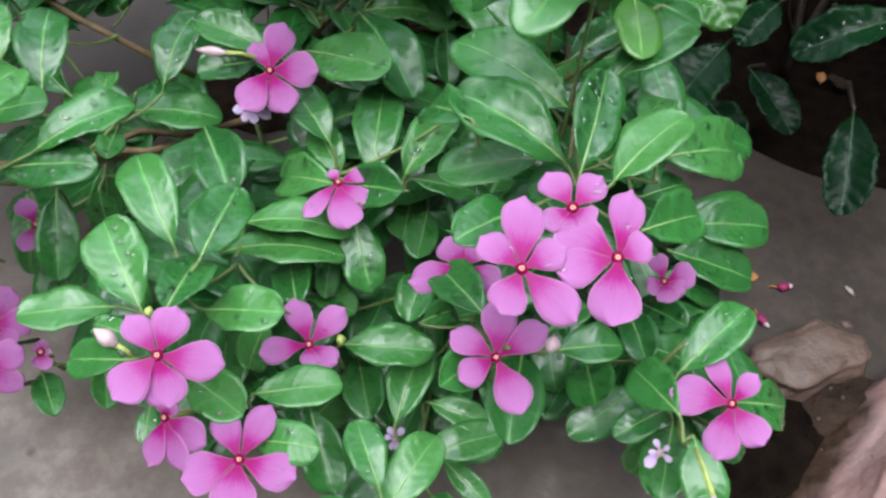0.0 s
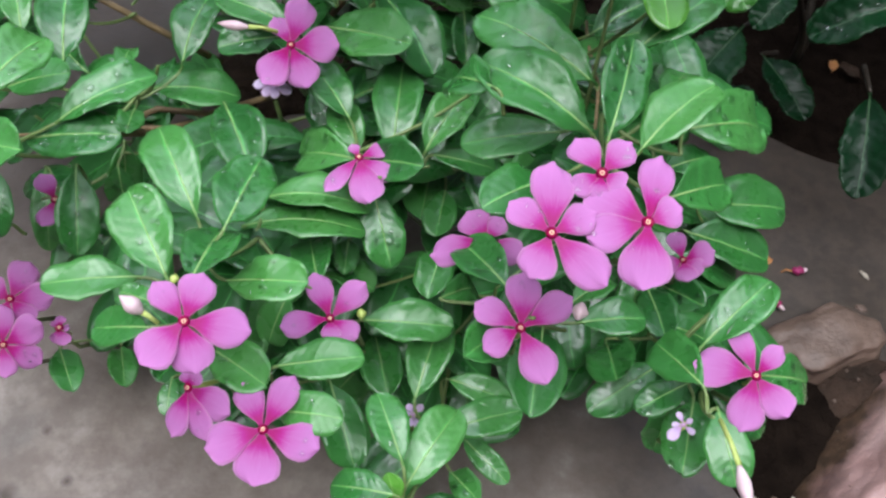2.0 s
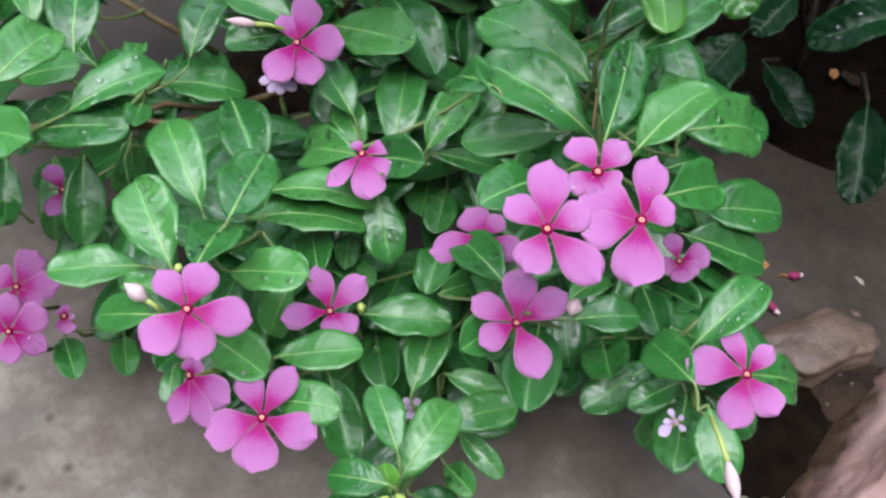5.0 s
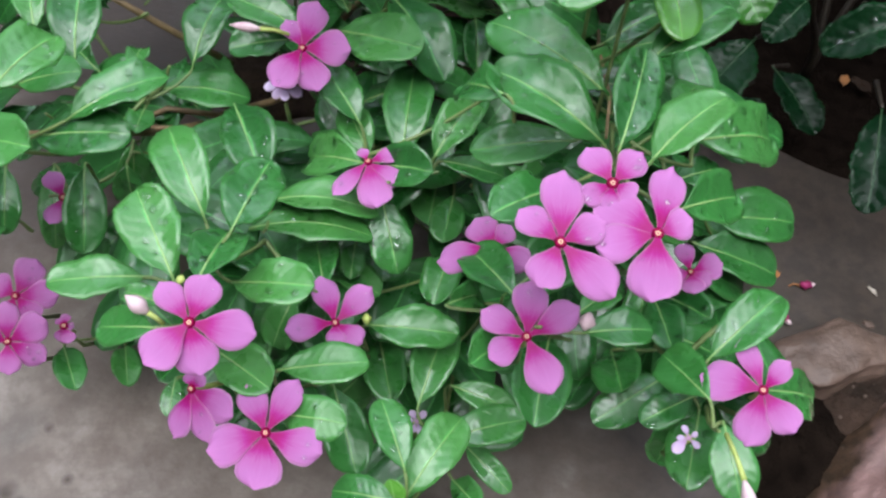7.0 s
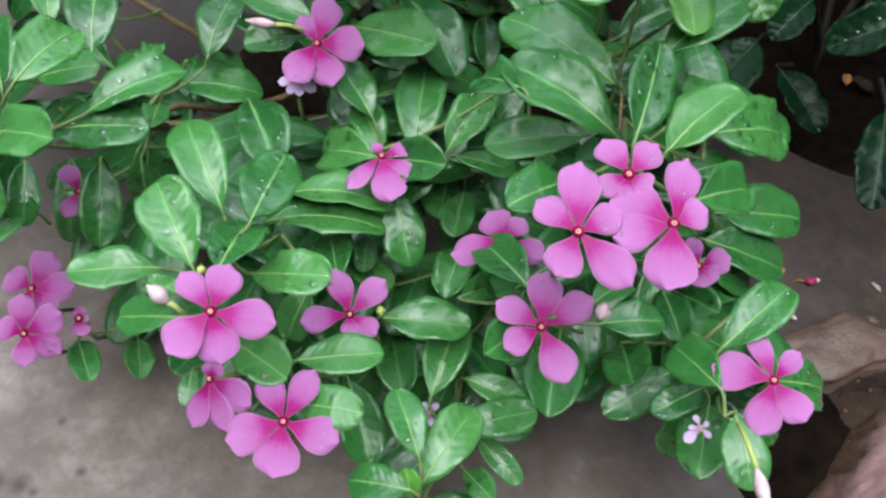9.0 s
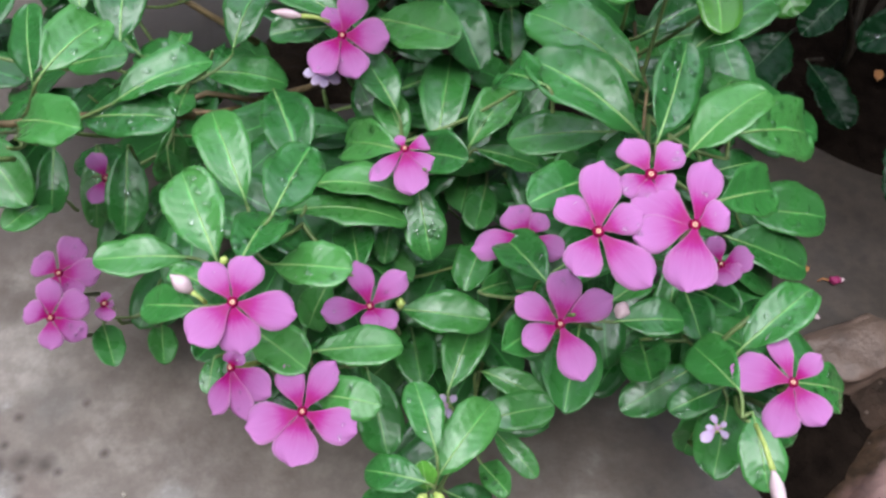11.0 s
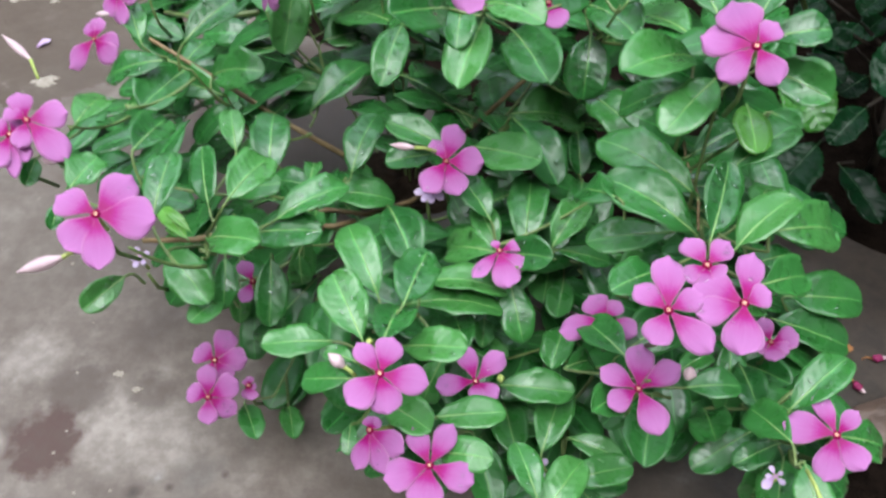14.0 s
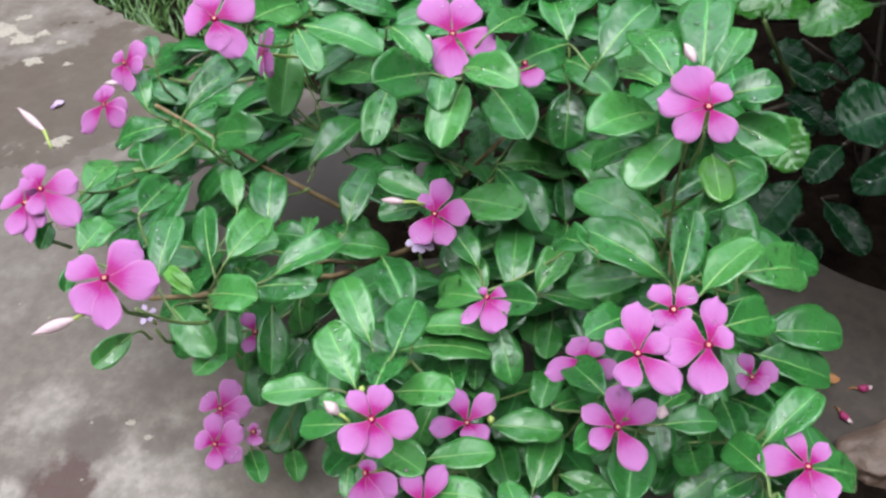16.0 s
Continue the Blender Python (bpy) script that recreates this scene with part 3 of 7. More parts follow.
def flower(x, y, z, normal, *petals, mat=None, open_eye=True, wide=0.74):
    """A periwinkle flower: its tube goes down behind the face; petals are (angle, length, width)."""
    n = Vector(normal).normalized()
    w = axes_pose((x, y, z), Vector((0, 1, 0)).cross(n), n)
    core = part("flower", tube([(0, 0.003, -0.026), (0, 0.001, -0.014), (0, 0, -0.004), (0, 0, -0.0002)], [0.0009, 0.0011, 0.0013, 0.0017], 8), TUBE, periwinkle,
                "open pink five-petalled periwinkle flower", world_pose=w)
    for i, (angle, length, *breadth) in enumerate(petals):
        across = breadth[0] * 1.07 if breadth else max(0.45 * length, min(0.0134 * wide / 0.74 + 0.10 * length, length * wide * (1.30 if length < 0.017 else 1.02))) * rnd.uniform(0.93, 1.05)
        wp = w @ Matrix.Translation((0, 0, 0.0002 * i)) @ pose(0, 0, 0, 0, rnd.uniform(-6, 5), angle) @ Matrix.Translation((0.0007, 0, 0))
        pe = part("petal", petal_mesh(length, across, rnd.randint(0, 9999)), mat or PINK_PETAL, core, world_pose=wp)
        if rnd.random() < 0.75 and mat is None:
            beads = [((rnd.uniform(0.35, 0.9) * length, rnd.uniform(-0.28, 0.28) * across, length * 0.015), rnd.choice((0.0003, 0.0004, 0.0005, 0.0008, 0.0011))) for _ in range(rnd.randint(1, 5))]
            part("rain_water", drops(beads, 0.24), WATER, core, "clear rain beads on the petal", world_pose=wp)
    eye = bmesh.new()
    bmesh.ops.create_cone(eye, segments=14, radius1=0.0020, radius2=0.0013, depth=0.0006, cap_ends=True)
    bmesh.ops.translate(eye, vec=(0, 0, 0.0010), verts=eye.verts[:])
    if mat is not None:
        bmesh.ops.scale(eye, vec=(0.5, 0.5, 0.5), verts=eye.verts[:])
    smooth(eye)
    part("throat", eye, THROAT if mat is None else mat, core, "deep magenta throat" if mat is None else "pale throat")
    if open_eye:
        rim = bmesh.new()
        ring = []
        for k in range(10):
            a = k * math.tau / 10
            ring.append([rim.verts.new((rr * math.cos(a), rr * math.sin(a), zz)) for rr, zz in ((0.00095, 0.0011), (0.00075, 0.0014), (0.0004, 0.0014), (0.00025, 0.0009))])
        for k in range(10):
            p, q = ring[k], ring[(k + 1) % 10]
            for j in range(3):
                rim.faces.new((p[j], q[j], q[j + 1], p[j + 1]))
        smooth(rim)
        part("eye", rim, CREAM_EYE, core, "small cream-yellow eye")
    return core


NODES = []


def shoot(ax, ay, az, x, y, z):
    """A shoot from a lower node to the node at x, y, z; it leaves level and rises at its end."""
    low, top = Vector((ax, ay, az)), Vector((x, y, z))
    mid = low.lerp(top, 0.55) - Vector((0, 0, 0.007 + 0.05 * (top - low).length))
    pts = [low.lerp(mid, s).lerp(mid.lerp(top, s), s) - Vector((0, 0, 0.006 * (1 - s) + 0.002)) for s in (i / 9 for i in range(10))]
    NODES.extend(pts[3:])
    return stem(pts, 0.0011, 0.0007, GREEN_STEM)


def faded_flower(x, y, z, normal, *petals):
    ob = flower(x, y, z, normal, *petals, mat=FADED_PETAL, open_eye=False, wide=0.46)
    ob["label"] = "small wilted lavender-white flower"
    return ob


def bud(base, tip, fat, stalk=None, mat=None):
    b, t = Vector(base), Vector(tip)
    n = 9
    pts = [b.lerp(t, i / n) for i in range(n + 1)]
    shape = (0.35, 0.55, 0.80, 0.96, 1.0, 0.95, 0.80, 0.58, 0.32, 0.08)
    ob = part("flower_bud", tube(pts, [fat * s for s in shape], 9), mat or BUD, periwinkle, "closed pale pink twisted bud" if mat is None else "tiny yellow-green young bud", world_pose=Matrix())
    if stalk:
        part("bud_stalk", tube([stalk, Vector(stalk).lerp(b, 0.5) + Vector((0, 0, 0.001)), b], [0.0009, 0.0009, 0.0011], 6), TUBE, ob, "yellow-green stalk", world_pose=Matrix())
    return ob


# leaves: foot, heading, pitch, roll, length, width
leaf(-0.2024, 0.2879, 0.1846, 107, 17, 5, 0.0308, 0.0151)
leaf(-0.1770, 0.2049, 0.2269, 71, -5, 16, 0.0380, 0.0208)
leaf(-0.1929, 0.2445, 0.1933, 0, 17, 24, 0.0316, 0.0175)
leaf(-0.1779, 0.2668, 0.1843, 96, 16, 7, 0.0451, 0.0231)
leaf(-0.1587, 0.2784, 0.1711, 94, -6, 9, 0.0203, 0.0110)
leaf(-0.1609, 0.2157, 0.2026, 37, 2, 16, 0.0438, 0.0202)
leaf(-0.1604, 0.3055, 0.1356, 1, -6, 14, 0.0459, 0.0255)
leaf(-0.1413, 0.3055, 0.1495, 76, 14, -3, 0.0514, 0.0220)
leaf(-0.1769, 0.2144, 0.1940, -1, 7, 15, 0.0417, 0.0229)
leaf(-0.1883, 0.1949, 0.2111, -22, 21, 21, 0.0396, 0.0211)
leaf(-0.1123, 0.2732, 0.1590, -66, 1, 2, 0.0462, 0.0245)
leaf(-0.1041, 0.1861, 0.1798, 118, 14, -1, 0.0466, 0.0210)
leaf(-0.0897, 0.1721, 0.1930, 79, -7, 9, 0.0417, 0.0231)
leaf(-0.0777, 0.2906, 0.1904, 160, 10, -14, 0.0391, 0.0179)
leaf(-0.0851, 0.2975, 0.1793, -163, -0, -16, 0.0305, 0.0171)
leaf(-0.1565, 0.2748, 0.1528, -84, 15, -12, 0.0238, 0.0128)
leaf(-0.0652, 0.3056, 0.1788, -30, 14, 21, 0.0495, 0.0274)
leaf(-0.0425, 0.3373, 0.1773, -58, -14, 8, 0.0569, 0.0279)
leaf(0.0027, 0.3701, 0.1398, -87, -16, 2, 0.0360, 0.0157)
leaf(-0.0505, 0.2601, 0.1611, 126, 13, -7, 0.0380, 0.0200)
leaf(-0.0464, 0.2517, 0.1492, 117, 13, -5, 0.0305, 0.0170)
leaf(-0.0317, 0.2503, 0.1478, 86, 14, 2, 0.0536, 0.0240)
leaf(-0.0170, 0.2438, 0.1580, 59, 12, 7, 0.0373, 0.0191)
leaf(-0.0464, 0.2371, 0.1616, 145, -30, -29, 0.0421, 0.0227)
leaf(-0.0429, 0.2435, 0.1528, -33, 29, 28, 0.0363, 0.0201)
leaf(-0.0398, 0.2333, 0.1449, -73, -31, 6, 0.0374, 0.0202)
leaf(0.0538, 0.2376, 0.2079, 145, 7, -14, 0.0602, 0.0278)
leaf(0.0466, 0.1979, 0.2214, 144, 7, -13, 0.0524, 0.0258)
leaf(0.0105, 0.2099, 0.2322, 127, -30, -34, 0.0298, 0.0190)
leaf(0.0421, 0.2260, 0.1937, -173, -4, -14, 0.0437, 0.0222)
leaf(0.0467, 0.1807, 0.2370, 74, 15, 32, 0.0426, 0.0185)
leaf(0.0581, 0.1808, 0.2309, 41, 14, -13, 0.0394, 0.0205)
leaf(0.0825, 0.2086, 0.2147, 28, -24, 26, 0.0493, 0.0266)
leaf(0.0619, 0.2306, 0.2316, 35, 14, 10, 0.0429, 0.0212)
young_leaf(0.0731, 0.2644, 0.2464, -90, -4, 6, 0.0339, 0.0180)
leaf(0.0819, 0.2363, 0.2021, 59, -11, 5, 0.0282, 0.0151)
leaf(-0.1877, 0.2068, 0.1859, -86, -33, -22, 0.0285, 0.0131)
leaf(-0.2087, 0.2641, 0.1206, -84, -34, -18, 0.0429, 0.0156)
leaf(-0.1794, 0.2437, 0.1453, -86, -33, -18, 0.0423, 0.0194)
leaf(-0.1231, 0.1635, 0.1739, -169, 6, 5, 0.0364, 0.0176)
leaf(-0.1053, 0.1492, 0.1940, 120, 13, -0, 0.0395, 0.0219)
leaf(-0.0962, 0.1450, 0.1981, 85, -22, 14, 0.0370, 0.0202)
leaf(-0.0919, 0.1650, 0.1703, -12, 18, 15, 0.0367, 0.0200)
leaf(-0.1081, 0.1414, 0.1900, 157, -8, -9, 0.0175, 0.0096)
leaf(-0.1097, 0.1334, 0.1877, 167, -24, -16, 0.0277, 0.0152)
leaf(-0.0910, 0.2229, 0.1490, -2, -3, -10, 0.0510, 0.0221)
leaf(-0.0972, 0.2106, 0.1445, 1, -3, -8, 0.0553, 0.0236)
leaf(-0.0611, 0.1848, 0.1341, 104, -13, -0, 0.0355, 0.0190)
leaf(-0.0532, 0.2307, 0.1101, -91, 4, -3, 0.0229, 0.0123)
leaf(0.0303, 0.1833, 0.2131, -140, 17, -15, 0.0352, 0.0187)
leaf(-0.0057, 0.2662, 0.1077, -98, 1, -5, 0.0319, 0.0173)
leaf(0.0191, 0.1642, 0.1692, 121, -18, -12, 0.0366, 0.0197)
leaf(-0.0447, 0.1833, 0.1116, -3, -1, 10, 0.0435, 0.0206)
leaf(-0.0189, 0.1518, 0.0915, 74, 9, 3, 0.0437, 0.0212)
leaf(-0.0056, 0.2317, 0.1051, -104, 4, -3, 0.0348, 0.0188)
leaf(-0.0082, 0.1876, 0.1248, 39, -28, 18, 0.0249, 0.0135)
leaf(0.0450, 0.1542, 0.1617, 9, -6, 10, 0.0294, 0.0162)
leaf(0.0721, 0.1864, 0.0926, -94, 35, 14, 0.0421, 0.0224)
leaf(0.0651, 0.1585, 0.2351, 36, -25, 20, 0.0352, 0.0191)
leaf(0.1333, 0.2750, 0.0874, 9, -12, 15, 0.0561, 0.0305)
leaf(0.1249, 0.2609, 0.0825, -5, -21, 20, 0.0551, 0.0295)
leaf(0.0940, 0.1470, 0.1564, 41, 12, 3, 0.0419, 0.0190)
leaf(0.1114, 0.2455, 0.0544, -52, 28, 22, 0.0374, 0.0202)
leaf(0.0920, 0.2095, 0.1060, -84, 12, 9, 0.0340, 0.0182)
leaf(-0.1985, 0.1889, 0.0696, -61, 1, -9, 0.0283, 0.0151)
leaf(-0.1789, 0.2045, 0.0425, -70, 12, -13, 0.0285, 0.0154)
leaf(-0.1017, 0.1501, 0.1447, -37, 12, 6, 0.0354, 0.0195)
leaf(-0.1175, 0.1428, 0.1312, -89, -8, -6, 0.0166, 0.0091)
leaf(-0.0721, 0.1240, 0.1404, -13, 17, 10, 0.0305, 0.0165)
leaf(-0.0753, 0.1441, 0.1392, 9, -1, 9, 0.0372, 0.0188)
leaf(-0.0555, 0.1523, 0.1124, -70, -21, 2, 0.0392, 0.0204)
leaf(-0.0408, 0.2038, 0.0633, -77, 9, 3, 0.0402, 0.0220)
leaf(-0.0213, 0.1091, 0.1241, 112, 7, -2, 0.0321, 0.0163)
leaf(-0.0216, 0.1021, 0.1137, 57, 6, 4, 0.0412, 0.0197)
leaf(-0.0074, 0.1409, 0.0830, 16, 3, 7, 0.0405, 0.0189)
leaf(-0.0234, 0.0969, 0.1251, 167, -15, -7, 0.0285, 0.0156)
leaf(0.0376, 0.1724, 0.1274, -101, 3, 2, 0.0447, 0.0246)
leaf(0.0194, 0.1572, 0.1497, -131, 30, -14, 0.0326, 0.0179)
leaf(-0.0045, 0.1671, 0.0868, -21, -2, 8, 0.0328, 0.0137)
leaf(0.0036, 0.1471, 0.0662, -43, -10, 15, 0.0312, 0.0122)
leaf(-0.0015, 0.1270, 0.0725, -54, 25, 15, 0.0240, 0.0129)
leaf(0.0962, 0.1697, 0.1020, -148, -8, -5, 0.0431, 0.0192)
leaf(0.0918, 0.1283, 0.1601, 111, -29, -19, 0.0346, 0.0192)
leaf(0.0967, 0.1450, 0.1312, -154, -8, -5, 0.0264, 0.0141)
leaf(0.1032, 0.1470, 0.1140, -108, 7, 10, 0.0398, 0.0219)
leaf(0.0981, 0.1242, 0.1523, -81, -16, 19, 0.0298, 0.0173)
leaf(0.1143, 0.1387, 0.1506, 13, -31, 20, 0.0372, 0.0200)
leaf(-0.2540, 0.3432, 0.2097, -176, -15, -25, 0.0427, 0.0230)
leaf(-0.2522, 0.3629, 0.1899, -104, 8, -18, 0.0524, 0.0285)
leaf(-0.2873, 0.3795, 0.1959, 117, 19, 1, 0.0358, 0.0174)
leaf(-0.2231, 0.3037, 0.2476, 54, 9, 16, 0.0543, 0.0223)
leaf(-0.2362, 0.3594, 0.1861, -22, 21, 31, 0.0483, 0.0263)
leaf(-0.1793, 0.3292, 0.2923, 71, -17, 33, 0.0507, 0.0281)
leaf(-0.1777, 0.3946, 0.2447, -101, -46, -22, 0.0545, 0.0242)
leaf(-0.2952, 0.4273, 0.2066, 106, 19, 4, 0.0221, 0.0113)
leaf(-0.1580, 0.3533, 0.2749, -17, -10, 16, 0.0545, 0.0268)
leaf(-0.0747, 0.2991, 0.2757, -124, 24, -38, 0.0474, 0.0260)
leaf(-0.0688, 0.3115, 0.2710, -92, -11, -3, 0.0322, 0.0175)
leaf(-0.0571, 0.3054, 0.2667, -105, -16, -6, 0.0465, 0.0230)
leaf(-0.1057, 0.3434, 0.2385, -101, -16, -7, 0.0463, 0.0196)
leaf(-0.0440, 0.3279, 0.2460, -66, -1, 8, 0.0535, 0.0288)
leaf(-0.0564, 0.2951, 0.2815, -41, 8, 19, 0.0390, 0.0209)
leaf(0.0023, 0.3640, 0.2517, -133, 10, -20, 0.0528, 0.0283)
leaf(-0.0442, 0.3145, 0.2892, 65, -16, 26, 0.0488, 0.0256)
leaf(0.0046, 0.4123, 0.2228, 104, 12, -5, 0.0457, 0.0246)
leaf(0.0022, 0.3924, 0.2213, -58, 7, 16, 0.0519, 0.0280)
leaf(-0.1804, 0.3726, 0.1477, 52, 10, 6, 0.0566, 0.0246)
leaf(-0.0981, 0.3232, 0.2902, -45, -15, 11, 0.0338, 0.0173)
leaf(-0.1477, 0.3141, 0.2963, -60, -18, 4, 0.0329, 0.0144)
leaf(0.0195, 0.3516, 0.2458, 50, 16, 10, 0.0548, 0.0294)
leaf(0.0424, 0.2325, 0.3133, 109, 4, -10, 0.0405, 0.0224)
leaf(0.0535, 0.2351, 0.3174, 81, 19, -1, 0.0428, 0.0239)
leaf(0.0683, 0.2459, 0.2955, 1, 12, 32, 0.0253, 0.0175)
leaf(0.0738, 0.2534, 0.2758, -32, -9, 31, 0.0310, 0.0210)
leaf(0.0407, 0.2574, 0.2774, -140, 16, -23, 0.0475, 0.0260)
leaf(0.0484, 0.2387, 0.2796, -128, -8, -8, 0.0399, 0.0216)
leaf(-0.2038, 0.1819, 0.2362, 89, 13, 9, 0.0383, 0.0165)
leaf(-0.1992, 0.2282, 0.1974, 107, 15, -21, 0.0412, 0.0177)
leaf(-0.2384, 0.2431, 0.2237, 83, -13, 19, 0.0385, 0.0207)
leaf(-0.2759, 0.2597, 0.2250, 88, -12, 20, 0.0378, 0.0201)
leaf(-0.3010, 0.2534, 0.2081, -92, -13, -32, 0.0191, 0.0103)
leaf(-0.2170, 0.1661, 0.2158, -129, -8, -38, 0.0248, 0.0127)
leaf(-0.2151, 0.2009, 0.1935, -43, -14, 3, 0.0381, 0.0207)
leaf(-0.1864, 0.1900, 0.1707, -117, 17, -18, 0.0257, 0.0140)
leaf(-0.2548, 0.1962, 0.2329, -100, -30, -32, 0.0146, 0.0080)
leaf(0.0512, 0.2594, 0.2166, 31, 12, 11, 0.0282, 0.0146)
young_leaf(-0.023, 0.093, 0.125, -67, -40, -11, 0.015, 0.010)
young_leaf(-0.024, 0.097, 0.115, 111, 47, 1, 0.014, 0.009)
young_leaf(-0.198, 0.196, 0.208, 135, 0, -6, 0.030, 0.009)
young_leaf(-0.199, 0.198, 0.206, 152, 0, -11, 0.016, 0.005)
young_leaf(-0.198, 0.201, 0.208, 145, 16, -2, 0.018, 0.005)
# leaves further in
under_leaf(0.056, 0.473, 0.230, 47, -12, 10, 0.036, 0.015)
leaf(-0.088, 0.196, 0.043, -74, 4, 8, 0.051, 0.022)
under_leaf(-0.228, 0.475, 0.197, -119, -10, -2, 0.052, 0.024)
under_leaf(-0.123, 0.220, 0.105, -18, -11, -4, 0.045, 0.021)
leaf(0.015, 0.176, 0.152, 42, 1, 26, 0.054, 0.027)
under_leaf(0.087, 0.348, 0.223, -129, -2, 15, 0.039, 0.018)
leaf(-0.186, 0.542, 0.193, 161, -20, -1, 0.042, 0.018)
under_leaf(0.066, 0.293, 0.261, 88, -2, -28, 0.045, 0.022)
leaf(-0.295, 0.417, 0.149, 96, 3, 14, 0.043, 0.020)
leaf(-0.132, 0.423, 0.164, 40, -24, -4, 0.036, 0.017)
under_leaf(-0.025, 0.369, 0.137, -7, -28, 18, 0.044, 0.022)
leaf(-0.109, 0.423, 0.201, 117, -8, 21, 0.046, 0.021)
under_leaf(-0.075, 0.497, 0.232, 170, -19, -11, 0.054, 0.024)
leaf(0.045, 0.328, 0.167, -9, -8, 3, 0.036, 0.016)
leaf(0.093, 0.196, 0.097, -11, -24, -4, 0.056, 0.024)
under_leaf(-0.242, 0.322, 0.180, -113, -21, 5, 0.054, 0.025)
leaf(0.010, 0.207, 0.038, -93, -21, 5, 0.046, 0.021)
leaf(-0.195, 0.316, 0.135, 133, 3, -30, 0.044, 0.020)
under_leaf(-0.197, 0.436, 0.146, 163, 7, 3, 0.046, 0.021)
under_leaf(0.120, 0.250, 0.075, -1, -30, 14, 0.046, 0.023)
under_leaf(-0.210, 0.234, 0.178, -157, -29, 1, 0.038, 0.018)
leaf(0.062, 0.213, 0.185, 87, -21, 18, 0.039, 0.017)
under_leaf(-0.171, 0.248, 0.029, -111, 3, -5, 0.041, 0.021)
leaf(-0.023, 0.434, 0.218, 88, -31, 50, 0.043, 0.021)
leaf(-0.041, 0.293, 0.131, -104, -29, -6, 0.043, 0.020)
leaf(-0.160, 0.312, 0.132, 168, -1, -10, 0.042, 0.021)
under_leaf(-0.037, 0.406, 0.251, 123, -20, -15, 0.052, 0.022)
leaf(-0.035, 0.202, 0.060, -141, -31, -17, 0.053, 0.027)
under_leaf(-0.124, 0.196, 0.116, 2, -25, 13, 0.045, 0.020)
leaf(-0.137, 0.456, 0.100, 141, -20, -19, 0.048, 0.023)
leaf(0.164, 0.267, 0.059, 122, -6, -14, 0.037, 0.018)
leaf(-0.069, 0.372, 0.138, 123, -18, 20, 0.053, 0.026)
under_leaf(-0.170, 0.425, 0.223, 163, -11, -5, 0.052, 0.025)
leaf(0.005, 0.324, 0.138, -100, -6, -6, 0.037, 0.017)
under_leaf(-0.206, 0.460, 0.116, -171, -7, -22, 0.036, 0.017)
leaf(-0.073, 0.221, 0.053, -45, 8, 7, 0.036, 0.016)
leaf(-0.071, 0.316, 0.121, 114, -12, -14, 0.054, 0.024)
leaf(-0.061, 0.315, 0.118, -93, 4, 22, 0.055, 0.028)
under_leaf(-0.272, 0.500, 0.195, 80, -4, 17, 0.042, 0.019)
under_leaf(-0.051, 0.397, 0.120, 101, 2, -20, 0.053, 0.027)
leaf(0.003, 0.269, 0.121, -8, -9, 12, 0.037, 0.016)
leaf(0.040, 0.268, 0.183, -7, 9, 14, 0.039, 0.018)
under_leaf(-0.188, 0.608, 0.130, 153, 8, -1, 0.044, 0.019)
leaf(-0.092, 0.239, 0.111, -89, -23, 17, 0.042, 0.021)
under_leaf(-0.117, 0.212, 0.074, -119, 6, -16, 0.053, 0.026)
under_leaf(-0.246, 0.237, 0.195, 128, -23, -17, 0.038, 0.018)
leaf(0.001, 0.360, 0.180, -49, -5, 8, 0.056, 0.027)
leaf(-0.217, 0.364, 0.134, 74, -4, -5, 0.050, 0.024)
under_leaf(0.041, 0.496, 0.218, 149, -12, 17, 0.055, 0.026)
under_leaf(-0.079, 0.218, 0.097, -67, -6, -13, 0.053, 0.026)
leaf(-0.062, 0.376, 0.241, 50, -25, 8, 0.039, 0.020)
leaf(-0.138, 0.302, 0.114, 130, -23, 11, 0.053, 0.027)
under_leaf(-0.001, 0.422, 0.222, 119, -24, 5, 0.048, 0.021)
leaf(-0.058, 0.366, 0.237, 119, -6, 21, 0.042, 0.022)
leaf(0.061, 0.306, 0.170, 14, 7, 13, 0.042, 0.018)
leaf(0.047, 0.432, 0.214, -117, -15, -10, 0.044, 0.022)
under_leaf(-0.274, 0.507, 0.184, 74, -24, 18, 0.041, 0.019)
leaf(-0.012, 0.300, 0.098, -97, 6, -7, 0.052, 0.026)
leaf(-0.264, 0.379, 0.178, 73, -2, 2, 0.037, 0.018)
leaf(0.100, 0.390, 0.268, 110, -11, -25, 0.052, 0.023)
leaf(0.025, 0.460, 0.223, 96, 4, -18, 0.036, 0.019)
under_leaf(-0.027, 0.320, 0.127, -65, -7, 5, 0.053, 0.025)
under_leaf(-0.284, 0.325, 0.168, -162, -17, -7, 0.054, 0.028)
under_leaf(-0.234, 0.371, 0.125, -157, -14, -32, 0.040, 0.021)
leaf(-0.002, 0.400, 0.135, 49, -10, -4, 0.055, 0.025)
leaf(-0.124, 0.434, 0.157, 136, 4, 2, 0.054, 0.025)
leaf(-0.148, 0.484, 0.224, -180, -1, 2, 0.039, 0.020)
under_leaf(0.058, 0.222, 0.087, -165, 8, 2, 0.054, 0.026)
leaf(-0.078, 0.226, 0.101, -30, 6, -15, 0.045, 0.019)
leaf(-0.131, 0.496, 0.223, 156, 6, 10, 0.040, 0.017)
leaf(-0.177, 0.410, 0.141, 166, -1, -28, 0.038, 0.018)
under_leaf(0.022, 0.250, 0.166, -12, -28, 2, 0.040, 0.018)
under_leaf(-0.264, 0.473, 0.185, 174, -1, -2, 0.040, 0.019)
leaf(0.096, 0.434, 0.226, 113, 6, -23, 0.047, 0.024)
